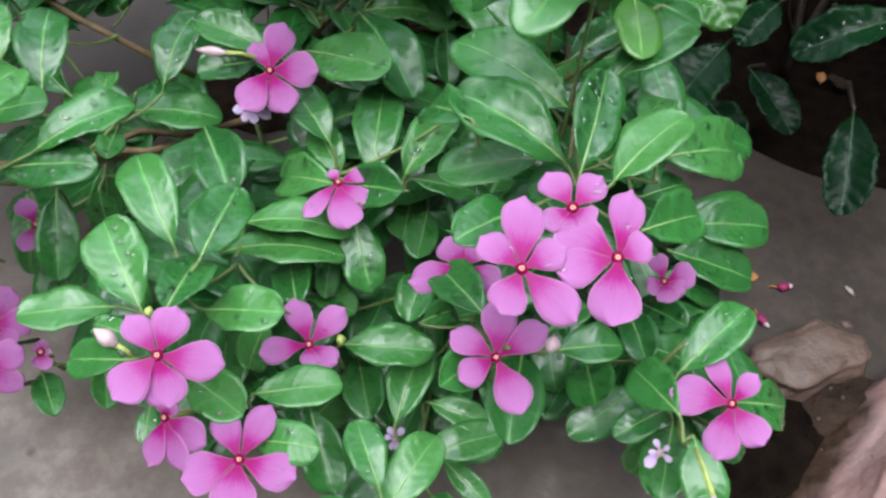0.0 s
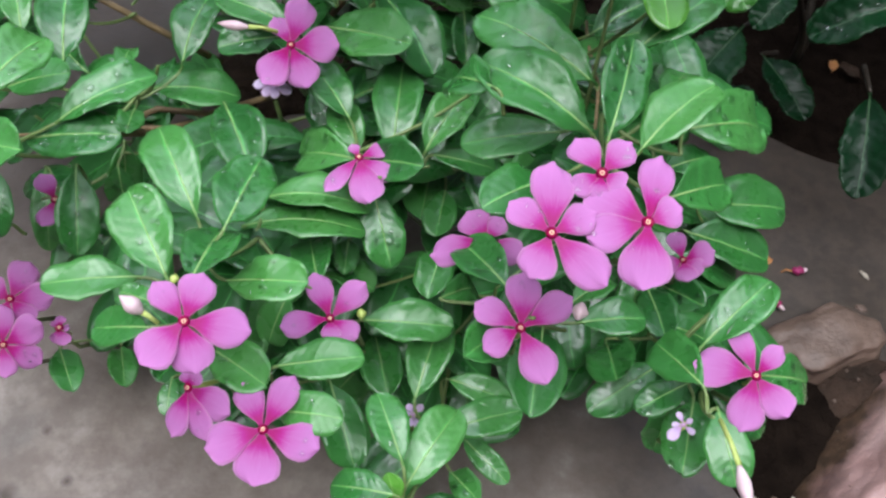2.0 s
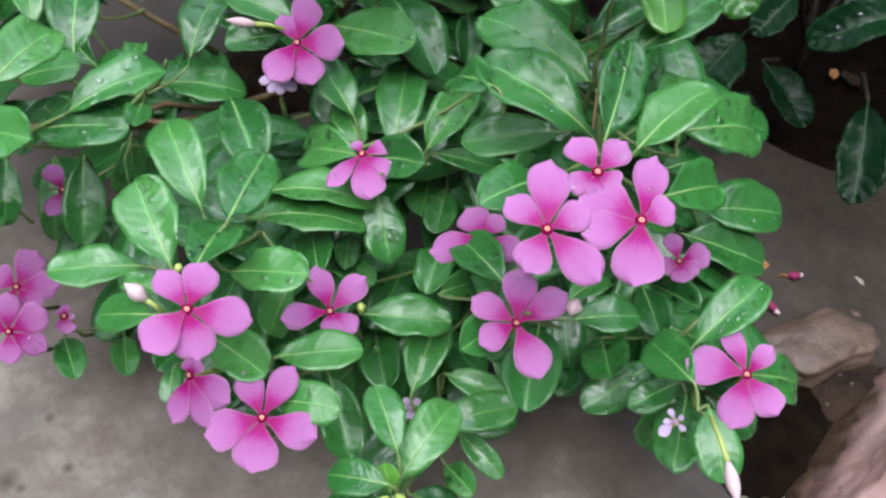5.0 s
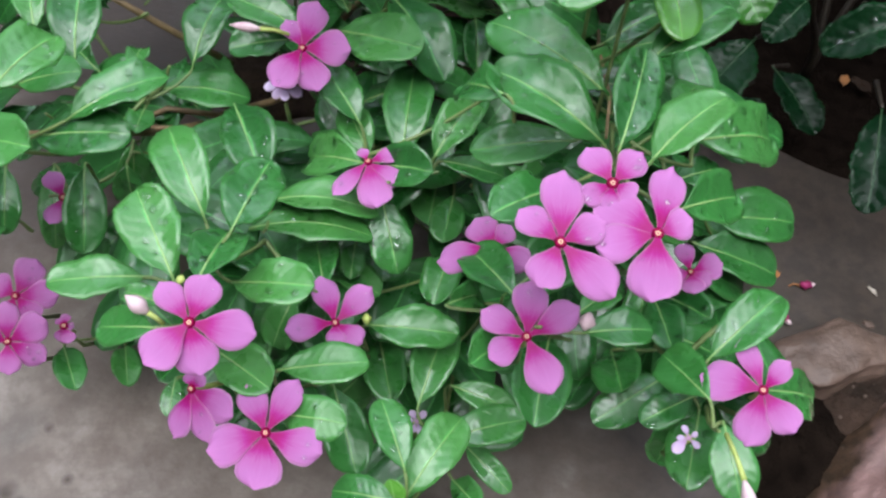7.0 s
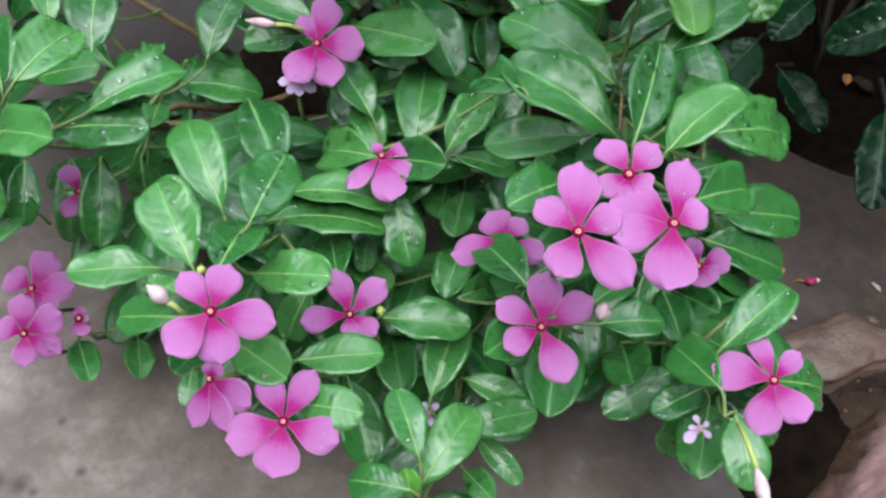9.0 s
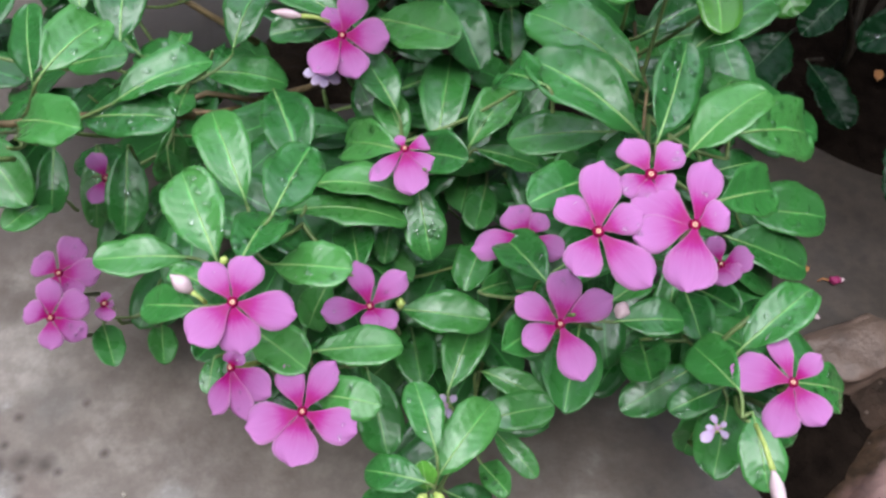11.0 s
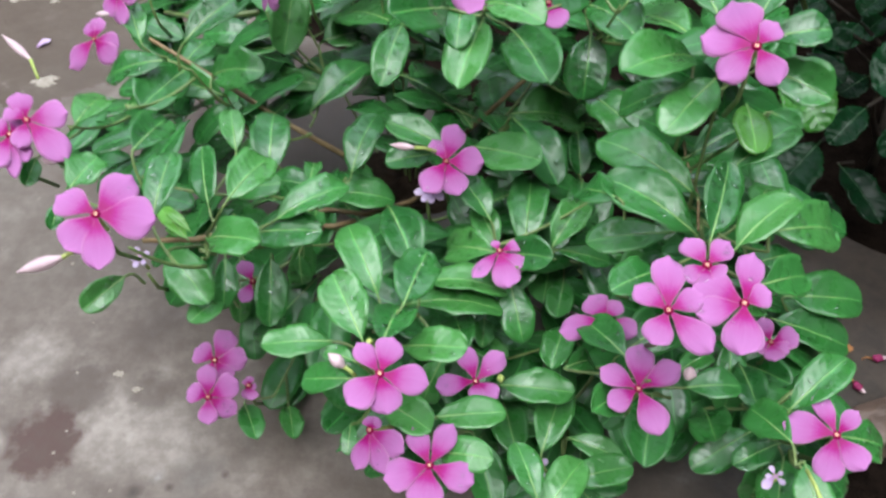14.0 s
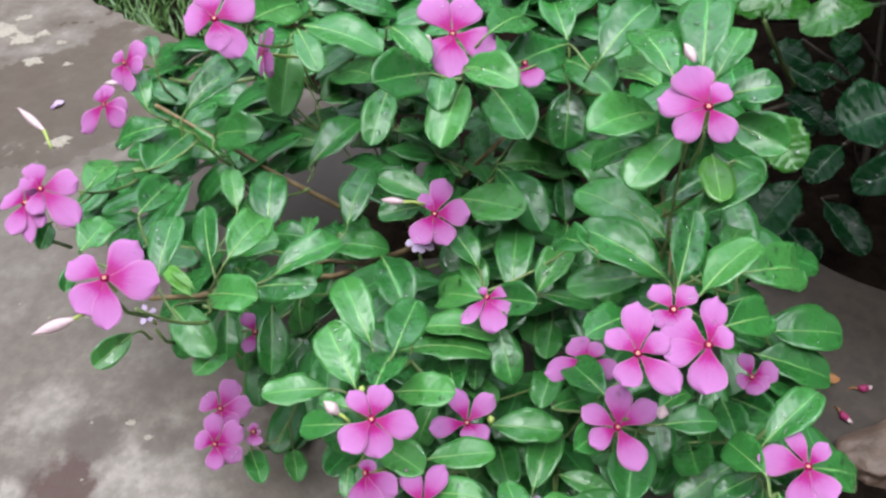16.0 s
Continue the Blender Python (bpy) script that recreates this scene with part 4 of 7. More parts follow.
leaf(0.055, 0.217, 0.197, 30, -30, 2, 0.042, 0.020)
under_leaf(0.066, 0.198, 0.145, 100, -24, 15, 0.037, 0.016)
under_leaf(0.061, 0.264, 0.178, -34, -9, 12, 0.037, 0.016)
leaf(0.062, 0.223, 0.154, -62, -6, 28, 0.038, 0.017)
under_leaf(0.020, 0.375, 0.188, 61, -18, 0, 0.037, 0.018)
under_leaf(-0.163, 0.430, 0.197, -169, -9, -14, 0.045, 0.020)
leaf(-0.264, 0.588, 0.175, 152, -1, -21, 0.037, 0.018)
leaf(0.008, 0.234, 0.077, 118, -26, 8, 0.037, 0.018)
leaf(-0.175, 0.290, 0.144, 151, -31, 9, 0.050, 0.024)
under_leaf(-0.291, 0.387, 0.162, 95, -18, 0, 0.051, 0.023)
leaf(-0.045, 0.446, 0.237, 166, 1, 12, 0.056, 0.027)
under_leaf(0.101, 0.278, 0.188, -70, -13, -3, 0.049, 0.025)
leaf(0.028, 0.414, 0.176, 110, -14, 4, 0.050, 0.022)
under_leaf(-0.024, 0.247, 0.074, -108, 4, -17, 0.055, 0.028)
leaf(-0.061, 0.195, 0.058, -7, 2, 0, 0.053, 0.024)
leaf(-0.100, 0.430, 0.228, 20, 7, 23, 0.045, 0.020)
under_leaf(-0.004, 0.341, 0.129, 47, -14, -14, 0.054, 0.023)
leaf(-0.100, 0.468, 0.217, 50, -2, 1, 0.036, 0.016)
under_leaf(-0.018, 0.266, 0.083, -60, -3, -1, 0.038, 0.018)
leaf(0.061, 0.213, 0.161, 7, -24, 7, 0.041, 0.019)
under_leaf(-0.188, 0.517, 0.154, 134, -28, -18, 0.039, 0.020)
leaf(-0.166, 0.283, 0.082, -131, -20, -17, 0.052, 0.024)
leaf(-0.202, 0.312, 0.088, 150, -3, -10, 0.054, 0.024)
under_leaf(-0.129, 0.142, 0.102, 53, -31, 17, 0.046, 0.024)
under_leaf(0.056, 0.310, 0.224, 101, 7, 6, 0.048, 0.025)
leaf(-0.142, 0.489, 0.227, 3, 6, 5, 0.042, 0.019)
under_leaf(-0.238, 0.548, 0.206, -132, -21, -2, 0.050, 0.021)
under_leaf(-0.040, 0.267, 0.055, -104, -4, -14, 0.042, 0.021)
under_leaf(-0.036, 0.234, 0.083, 8, -24, 29, 0.040, 0.021)
under_leaf(-0.095, 0.405, 0.234, 15, -3, 6, 0.052, 0.026)
under_leaf(-0.066, 0.381, 0.120, 105, -17, -2, 0.047, 0.022)
leaf(0.023, 0.241, 0.131, 53, 1, 1, 0.036, 0.018)
leaf(-0.227, 0.353, 0.175, 159, 1, -31, 0.052, 0.023)
under_leaf(0.029, 0.323, 0.168, -4, -13, 19, 0.052, 0.025)
under_leaf(-0.110, 0.382, 0.172, 74, -25, 18, 0.039, 0.019)
leaf(-0.100, 0.209, 0.106, -86, -1, -11, 0.051, 0.024)
under_leaf(0.018, 0.504, 0.212, 141, -4, -1, 0.046, 0.024)
leaf(-0.245, 0.260, 0.182, 180, -30, 8, 0.036, 0.018)
leaf(-0.134, 0.428, 0.237, 95, -27, 18, 0.047, 0.020)
leaf(0.046, 0.275, 0.182, 41, -21, 16, 0.054, 0.024)
leaf(0.143, 0.316, 0.041, -97, -13, -2, 0.037, 0.019)
under_leaf(0.017, 0.451, 0.178, 119, -21, 32, 0.039, 0.018)
leaf(-0.199, 0.392, 0.185, 169, -13, -5, 0.042, 0.019)
under_leaf(0.069, 0.312, 0.241, -0, -22, -11, 0.043, 0.021)
leaf(-0.063, 0.232, 0.110, -113, 1, 14, 0.043, 0.021)
under_leaf(0.085, 0.366, 0.183, -22, -9, 21, 0.039, 0.020)
leaf(-0.230, 0.448, 0.196, 67, -21, 16, 0.047, 0.023)
leaf(-0.095, 0.280, 0.096, -75, 6, -3, 0.053, 0.026)
leaf(0.008, 0.431, 0.190, 29, -29, 17, 0.042, 0.018)
leaf(0.055, 0.395, 0.203, 95, 7, 10, 0.037, 0.016)
leaf(-0.053, 0.281, 0.156, 41, -17, -21, 0.048, 0.021)
leaf(0.089, 0.227, 0.111, -97, -28, -5, 0.047, 0.021)
under_leaf(0.029, 0.473, 0.216, 86, -25, 24, 0.052, 0.022)
leaf(-0.004, 0.380, 0.133, 42, -28, 3, 0.053, 0.027)
under_leaf(0.057, 0.384, 0.234, 46, -7, 15, 0.049, 0.022)
under_leaf(0.023, 0.197, 0.055, -170, -28, -8, 0.053, 0.025)
under_leaf(-0.165, 0.476, 0.228, 44, -22, -39, 0.037, 0.016)
under_leaf(-0.201, 0.552, 0.185, 138, -1, 34, 0.051, 0.023)
under_leaf(-0.080, 0.316, 0.131, -54, -26, 24, 0.037, 0.019)
under_leaf(-0.315, 0.470, 0.163, 83, -25, 4, 0.047, 0.021)
under_leaf(-0.253, 0.531, 0.184, 83, 0, -4, 0.048, 0.022)
under_leaf(-0.024, 0.349, 0.128, 7, -7, 2, 0.046, 0.022)
under_leaf(0.036, 0.223, 0.096, 120, -16, 2, 0.037, 0.017)
under_leaf(0.064, 0.301, 0.243, 38, 2, -7, 0.040, 0.017)
under_leaf(-0.042, 0.449, 0.238, 34, -10, -4, 0.042, 0.022)
under_leaf(0.027, 0.461, 0.209, 129, -16, 1, 0.041, 0.018)
under_leaf(0.038, 0.241, 0.142, -57, 1, 13, 0.037, 0.018)
under_leaf(-0.072, 0.389, 0.125, 53, -13, 4, 0.039, 0.017)
under_leaf(0.104, 0.216, 0.076, -118, -12, -27, 0.047, 0.023)
under_leaf(-0.216, 0.231, 0.174, 97, -16, -13, 0.048, 0.024)
under_leaf(0.048, 0.216, 0.075, -134, -5, -18, 0.044, 0.019)
under_leaf(0.051, 0.216, 0.102, -81, -21, 1, 0.046, 0.021)
under_leaf(-0.227, 0.530, 0.181, 165, -14, -6, 0.045, 0.021)
under_leaf(-0.152, 0.310, 0.114, -178, 5, -14, 0.043, 0.022)
under_leaf(-0.015, 0.268, 0.104, -24, -21, 13, 0.046, 0.023)
under_leaf(0.032, 0.310, 0.239, -7, -30, 22, 0.049, 0.025)
under_leaf(-0.133, 0.430, 0.116, 80, -29, -16, 0.040, 0.019)
under_leaf(0.076, 0.282, 0.167, 55, 0, 4, 0.050, 0.022)
under_leaf(0.127, 0.186, 0.124, -80, -5, -10, 0.040, 0.021)
under_leaf(-0.185, 0.471, 0.218, 17, 0, 31, 0.049, 0.021)
under_leaf(-0.086, 0.184, 0.088, -50, -10, -14, 0.038, 0.016)
under_leaf(0.071, 0.318, 0.247, -35, -16, 3, 0.036, 0.017)
under_leaf(-0.065, 0.399, 0.249, 71, -26, -10, 0.045, 0.019)
under_leaf(0.129, 0.331, 0.041, -77, -1, 26, 0.048, 0.020)
under_leaf(-0.285, 0.309, 0.178, 121, -21, 3, 0.047, 0.020)
under_leaf(0.020, 0.199, 0.071, -61, -27, -5, 0.037, 0.016)
under_leaf(0.082, 0.336, 0.200, -6, -29, 11, 0.054, 0.027)
under_leaf(0.017, 0.238, 0.155, -35, 4, -15, 0.042, 0.020)
under_leaf(0.090, 0.437, 0.260, -75, -20, -13, 0.045, 0.021)
under_leaf(-0.192, 0.446, 0.191, 178, -14, 39, 0.045, 0.023)
under_leaf(-0.160, 0.348, 0.120, -98, -11, -18, 0.046, 0.023)
under_leaf(-0.013, 0.428, 0.201, 26, -11, -14, 0.043, 0.019)
under_leaf(0.032, 0.245, 0.060, -123, -13, 5, 0.052, 0.025)
under_leaf(-0.264, 0.390, 0.151, -176, 2, -10, 0.056, 0.024)
under_leaf(-0.060, 0.335, 0.229, 94, -23, -1, 0.043, 0.018)
under_leaf(-0.154, 0.305, 0.076, 174, -16, -9, 0.040, 0.018)
under_leaf(-0.108, 0.242, 0.129, -52, -20, -9, 0.048, 0.022)
under_leaf(-0.115, 0.374, 0.133, 154, 3, 16, 0.049, 0.026)
under_leaf(-0.029, 0.327, 0.236, 73, -20, -15, 0.046, 0.021)
under_leaf(-0.172, 0.433, 0.142, 124, -18, -5, 0.046, 0.024)
under_leaf(0.003, 0.241, 0.123, -16, -5, 7, 0.047, 0.020)
under_leaf(0.176, 0.332, 0.047, -129, -20, -10, 0.045, 0.022)
under_leaf(-0.026, 0.373, 0.233, 120, -8, 14, 0.039, 0.019)
under_leaf(0.031, 0.202, 0.145, -1, -28, -3, 0.049, 0.023)
under_leaf(-0.145, 0.176, 0.139, 99, -10, -23, 0.045, 0.021)
under_leaf(0.032, 0.296, 0.252, 15, 3, 10, 0.052, 0.022)
under_leaf(-0.128, 0.153, 0.094, -15, -11, 8, 0.043, 0.021)
under_leaf(0.044, 0.496, 0.218, 89, -26, -16, 0.045, 0.023)
under_leaf(0.026, 0.460, 0.236, 13, -22, 28, 0.046, 0.021)
under_leaf(-0.084, 0.313, 0.150, 112, -21, 27, 0.044, 0.023)
under_leaf(-0.088, 0.471, 0.233, -145, -17, 2, 0.050, 0.023)
under_leaf(-0.070, 0.340, 0.135, 151, 0, -9, 0.055, 0.027)
under_leaf(-0.118, 0.423, 0.243, 146, -29, 14, 0.050, 0.026)
under_leaf(-0.316, 0.435, 0.183, 67, -18, -9, 0.050, 0.024)
under_leaf(-0.200, 0.387, 0.149, 137, -3, 5, 0.043, 0.022)
under_leaf(-0.180, 0.255, 0.044, -101, -1, -12, 0.055, 0.024)
under_leaf(-0.157, 0.433, 0.225, 163, -10, -32, 0.036, 0.015)
under_leaf(0.003, 0.384, 0.138, 76, -18, -2, 0.039, 0.020)
under_leaf(0.091, 0.472, 0.213, 148, -17, 15, 0.043, 0.019)
under_leaf(0.041, 0.274, 0.177, -58, 0, -23, 0.040, 0.018)
under_leaf(-0.072, 0.390, 0.140, 126, -29, 5, 0.047, 0.021)
under_leaf(-0.244, 0.426, 0.149, -165, -5, -23, 0.049, 0.024)
under_leaf(-0.265, 0.483, 0.200, 127, -22, -23, 0.051, 0.024)
under_leaf(-0.052, 0.357, 0.208, 90, -20, 22, 0.053, 0.022)
under_leaf(-0.118, 0.207, 0.129, -88, 1, -26, 0.051, 0.025)
under_leaf(-0.091, 0.269, 0.140, -128, 3, 1, 0.047, 0.023)
under_leaf(-0.234, 0.539, 0.193, 78, -31, 23, 0.043, 0.022)
under_leaf(-0.270, 0.265, 0.168, -10, 4, 5, 0.048, 0.023)
under_leaf(-0.158, 0.418, 0.148, 78, -25, -13, 0.039, 0.020)
under_leaf(0.093, 0.297, 0.194, -75, -14, 11, 0.043, 0.019)
under_leaf(-0.179, 0.451, 0.123, 71, -6, 30, 0.039, 0.018)
under_leaf(-0.172, 0.456, 0.244, 57, -8, -10, 0.051, 0.022)
under_leaf(-0.153, 0.447, 0.245, 86, -22, -5, 0.042, 0.018)
under_leaf(0.110, 0.287, 0.045, -28, 8, 31, 0.037, 0.016)
under_leaf(-0.200, 0.474, 0.183, -121, -11, -17, 0.048, 0.022)
under_leaf(-0.009, 0.264, 0.103, 56, -7, -7, 0.043, 0.022)
under_leaf(-0.235, 0.522, 0.194, 55, -4, 23, 0.054, 0.027)
under_leaf(-0.064, 0.280, 0.138, 0, 7, -3, 0.050, 0.023)
under_leaf(-0.093, 0.467, 0.231, 81, -16, -9, 0.038, 0.020)
under_leaf(-0.296, 0.454, 0.166, 159, -7, -37, 0.040, 0.020)
under_leaf(-0.062, 0.452, 0.235, 33, -4, 7, 0.042, 0.019)
under_leaf(0.017, 0.325, 0.196, -16, -19, 31, 0.047, 0.021)
under_leaf(-0.184, 0.248, 0.103, 147, -5, -4, 0.053, 0.026)
under_leaf(-0.052, 0.355, 0.235, 143, 5, -6, 0.043, 0.020)
under_leaf(-0.224, 0.356, 0.169, -137, -29, -10, 0.038, 0.019)
under_leaf(-0.119, 0.486, 0.215, 155, 5, -21, 0.042, 0.019)
under_leaf(-0.192, 0.472, 0.155, 56, 6, 10, 0.053, 0.023)
under_leaf(-0.122, 0.439, 0.117, 122, -28, -9, 0.050, 0.024)
under_leaf(0.073, 0.272, 0.253, 83, -26, 40, 0.044, 0.019)
under_leaf(-0.129, 0.468, 0.130, -162, 3, -13, 0.052, 0.026)
under_leaf(0.055, 0.411, 0.227, 52, -20, 20, 0.040, 0.020)
under_leaf(-0.033, 0.343, 0.242, 118, -4, -20, 0.054, 0.027)
under_leaf(-0.103, 0.291, 0.130, -136, 9, -27, 0.050, 0.025)
under_leaf(-0.065, 0.235, 0.101, -24, -1, 13, 0.039, 0.019)
under_leaf(-0.183, 0.422, 0.182, 158, -9, -13, 0.054, 0.023)
under_leaf(-0.261, 0.536, 0.189, 135, -1, -15, 0.051, 0.023)
under_leaf(0.072, 0.506, 0.200, 109, 3, -25, 0.038, 0.018)
under_leaf(-0.164, 0.333, 0.111, -89, -4, 29, 0.055, 0.027)
under_leaf(-0.136, 0.344, 0.095, 125, 8, -16, 0.037, 0.017)
under_leaf(-0.303, 0.473, 0.187, 96, -26, -12, 0.044, 0.022)
under_leaf(0.057, 0.243, 0.169, -131, -8, 10, 0.050, 0.023)
under_leaf(-0.130, 0.323, 0.122, 152, -6, -6, 0.037, 0.017)
under_leaf(-0.071, 0.334, 0.142, -15, -7, -7, 0.040, 0.019)
under_leaf(0.092, 0.366, 0.273, 59, -10, -0, 0.036, 0.018)
under_leaf(-0.201, 0.362, 0.141, 150, -5, -21, 0.042, 0.020)
under_leaf(-0.062, 0.278, 0.117, -37, -28, -15, 0.049, 0.024)
under_leaf(-0.225, 0.284, 0.157, 161, -11, -11, 0.049, 0.022)
under_leaf(-0.001, 0.420, 0.222, 59, -29, -6, 0.041, 0.019)
under_leaf(-0.170, 0.410, 0.144, -168, -27, -31, 0.045, 0.023)
under_leaf(-0.038, 0.441, 0.233, -1, -29, -19, 0.056, 0.027)
under_leaf(-0.097, 0.195, 0.147, 162, 0, -11, 0.043, 0.020)
under_leaf(0.097, 0.389, 0.268, 66, -18, -21, 0.045, 0.021)
under_leaf(-0.131, 0.441, 0.137, -152, 8, -0, 0.044, 0.021)
under_leaf(-0.150, 0.423, 0.252, 13, -24, 23, 0.043, 0.018)
under_leaf(-0.254, 0.312, 0.182, -148, -0, -1, 0.045, 0.019)
under_leaf(-0.001, 0.261, 0.056, -51, -16, -3, 0.037, 0.016)
under_leaf(-0.207, 0.534, 0.205, -37, -23, 9, 0.040, 0.020)
under_leaf(-0.006, 0.404, 0.179, 143, -29, -17, 0.040, 0.019)
under_leaf(-0.264, 0.345, 0.153, 93, 2, -22, 0.050, 0.025)
under_leaf(0.089, 0.293, 0.079, -14, -10, -12, 0.054, 0.025)
under_leaf(-0.218, 0.557, 0.193, 137, -4, -17, 0.056, 0.024)
under_leaf(-0.219, 0.417, 0.180, 173, -5, -31, 0.044, 0.023)
under_leaf(-0.307, 0.424, 0.166, 70, -15, -10, 0.053, 0.026)
under_leaf(-0.027, 0.412, 0.241, 91, -17, -32, 0.042, 0.020)
under_leaf(-0.200, 0.239, 0.171, -128, -29, -7, 0.052, 0.025)
under_leaf(-0.236, 0.363, 0.145, 80, 6, -2, 0.046, 0.024)
under_leaf(-0.167, 0.431, 0.138, -167, 6, -13, 0.036, 0.018)
under_leaf(-0.300, 0.497, 0.167, 159, -24, -34, 0.050, 0.022)
under_leaf(-0.146, 0.185, 0.146, -38, -27, 19, 0.051, 0.025)
under_leaf(-0.237, 0.430, 0.164, 171, -30, -1, 0.044, 0.022)
under_leaf(-0.267, 0.305, 0.167, -118, -2, 3, 0.041, 0.019)
under_leaf(-0.116, 0.407, 0.190, 20, -29, 18, 0.045, 0.021)
under_leaf(-0.006, 0.455, 0.208, -27, 7, 6, 0.053, 0.023)
under_leaf(-0.270, 0.298, 0.158, 174, 3, -1, 0.051, 0.023)
under_leaf(0.064, 0.434, 0.235, -9, -15, -15, 0.037, 0.018)
under_leaf(0.090, 0.370, 0.249, -103, -22, -0, 0.039, 0.019)
under_leaf(0.150, 0.308, 0.059, 9, 5, 10, 0.038, 0.017)
under_leaf(-0.289, 0.371, 0.153, -157, 4, 9, 0.048, 0.024)
under_leaf(-0.054, 0.445, 0.237, 24, -8, -11, 0.037, 0.019)
under_leaf(-0.008, 0.308, 0.136, 76, -20, -17, 0.040, 0.017)
under_leaf(0.173, 0.288, 0.040, 179, -3, -35, 0.045, 0.021)
under_leaf(-0.087, 0.346, 0.140, 87, -8, 15, 0.049, 0.025)
under_leaf(0.033, 0.472, 0.173, 126, -2, -2, 0.056, 0.028)
under_leaf(0.014, 0.363, 0.125, 104, -3, 16, 0.037, 0.019)
under_leaf(0.052, 0.230, 0.168, -8, -10, 3, 0.053, 0.026)
under_leaf(-0.078, 0.450, 0.122, 33, -17, 9, 0.044, 0.020)
under_leaf(-0.007, 0.248, 0.159, 59, -29, 19, 0.046, 0.022)
under_leaf(-0.321, 0.442, 0.174, -18, -9, 18, 0.042, 0.020)
under_leaf(-0.205, 0.269, 0.157, -139, -9, -14, 0.037, 0.016)
under_leaf(-0.132, 0.416, 0.116, 79, -13, 0, 0.044, 0.023)
under_leaf(-0.024, 0.255, 0.132, 96, -12, 8, 0.047, 0.020)
under_leaf(-0.200, 0.250, 0.098, -84, -30, -5, 0.041, 0.019)
under_leaf(-0.088, 0.431, 0.152, 159, -7, -12, 0.038, 0.017)
under_leaf(-0.014, 0.277, 0.120, -146, -28, 2, 0.047, 0.024)
under_leaf(-0.044, 0.229, 0.071, -90, -25, -24, 0.052, 0.026)
under_leaf(-0.107, 0.275, 0.103, -10, 8, -8, 0.041, 0.019)
under_leaf(-0.096, 0.343, 0.252, 12, -28, -1, 0.045, 0.019)
under_leaf(-0.202, 0.425, 0.135, 129, 2, -15, 0.044, 0.018)
under_leaf(0.027, 0.457, 0.226, -62, -10, 4, 0.037, 0.019)
under_leaf(-0.114, 0.449, 0.213, 157, -1, -5, 0.043, 0.018)
under_leaf(-0.035, 0.403, 0.211, -5, -13, 8, 0.044, 0.019)
under_leaf(-0.046, 0.345, 0.151, 113, -3, 13, 0.038, 0.019)
under_leaf(-0.037, 0.404, 0.186, 28, -21, 11, 0.048, 0.024)
under_leaf(-0.043, 0.380, 0.212, 28, -16, 14, 0.049, 0.022)
under_leaf(0.006, 0.377, 0.168, -9, -7, 33, 0.051, 0.022)
under_leaf(0.037, 0.215, 0.191, -22, -28, -1, 0.047, 0.023)
under_leaf(-0.081, 0.230, 0.118, -83, 1, -6, 0.037, 0.016)
under_leaf(-0.224, 0.501, 0.178, 124, -6, -13, 0.039, 0.018)
under_leaf(-0.121, 0.564, 0.128, 161, 5, -3, 0.056, 0.026)
under_leaf(-0.174, 0.426, 0.239, 124, -24, -20, 0.053, 0.027)
under_leaf(-0.147, 0.503, 0.137, 121, 8, 8, 0.042, 0.020)
under_leaf(0.108, 0.244, 0.051, 29, -18, -5, 0.044, 0.020)
under_leaf(-0.132, 0.446, 0.233, 48, -7, 4, 0.051, 0.022)
under_leaf(0.010, 0.445, 0.244, 150, -29, -0, 0.049, 0.023)
under_leaf(0.095, 0.311, 0.242, 86, 1, -15, 0.046, 0.024)
under_leaf(-0.136, 0.215, 0.150, -89, -16, -23, 0.053, 0.024)
under_leaf(-0.227, 0.387, 0.186, 18, -28, -16, 0.041, 0.020)
under_leaf(-0.259, 0.377, 0.171, 155, -13, 3, 0.054, 0.027)
under_leaf(-0.279, 0.504, 0.169, 169, -27, -15, 0.050, 0.022)
under_leaf(-0.074, 0.291, 0.105, 179, -3, 2, 0.043, 0.022)
under_leaf(-0.046, 0.217, 0.104, -111, 1, -7, 0.037, 0.018)
under_leaf(-0.274, 0.495, 0.172, -116, -5, 18, 0.048, 0.021)
under_leaf(0.003, 0.274, 0.137, -59, -25, 5, 0.056, 0.027)
under_leaf(-0.032, 0.309, 0.153, 7, -27, 24, 0.041, 0.020)
under_leaf(-0.124, 0.388, 0.152, 9, -20, 5, 0.039, 0.020)
under_leaf(0.025, 0.323, 0.133, -127, -30, -5, 0.050, 0.025)
under_leaf(-0.101, 0.179, 0.082, -48, -2, 21, 0.045, 0.023)
under_leaf(-0.153, 0.544, 0.137, -72, 8, -24, 0.040, 0.017)
under_leaf(-0.290, 0.416, 0.158, 132, 2, -3, 0.052, 0.026)
under_leaf(-0.238, 0.526, 0.184, 152, -15, -22, 0.041, 0.018)
under_leaf(-0.078, 0.341, 0.137, 56, -20, 28, 0.037, 0.019)
under_leaf(0.078, 0.343, 0.216, -94, -11, -23, 0.047, 0.022)
under_leaf(0.022, 0.400, 0.174, 69, -7, -22, 0.050, 0.026)
under_leaf(-0.263, 0.456, 0.211, 63, -30, 31, 0.044, 0.019)
under_leaf(0.032, 0.502, 0.228, -40, 2, 11, 0.043, 0.022)
under_leaf(0.107, 0.331, 0.087, -62, -7, -1, 0.053, 0.024)
under_leaf(-0.152, 0.286, 0.099, -164, -30, 7, 0.044, 0.020)
under_leaf(-0.072, 0.440, 0.232, -162, -3, -16, 0.048, 0.021)
under_leaf(-0.089, 0.378, 0.201, 109, -3, -22, 0.052, 0.022)
under_leaf(0.002, 0.438, 0.222, 60, 7, 17, 0.044, 0.021)
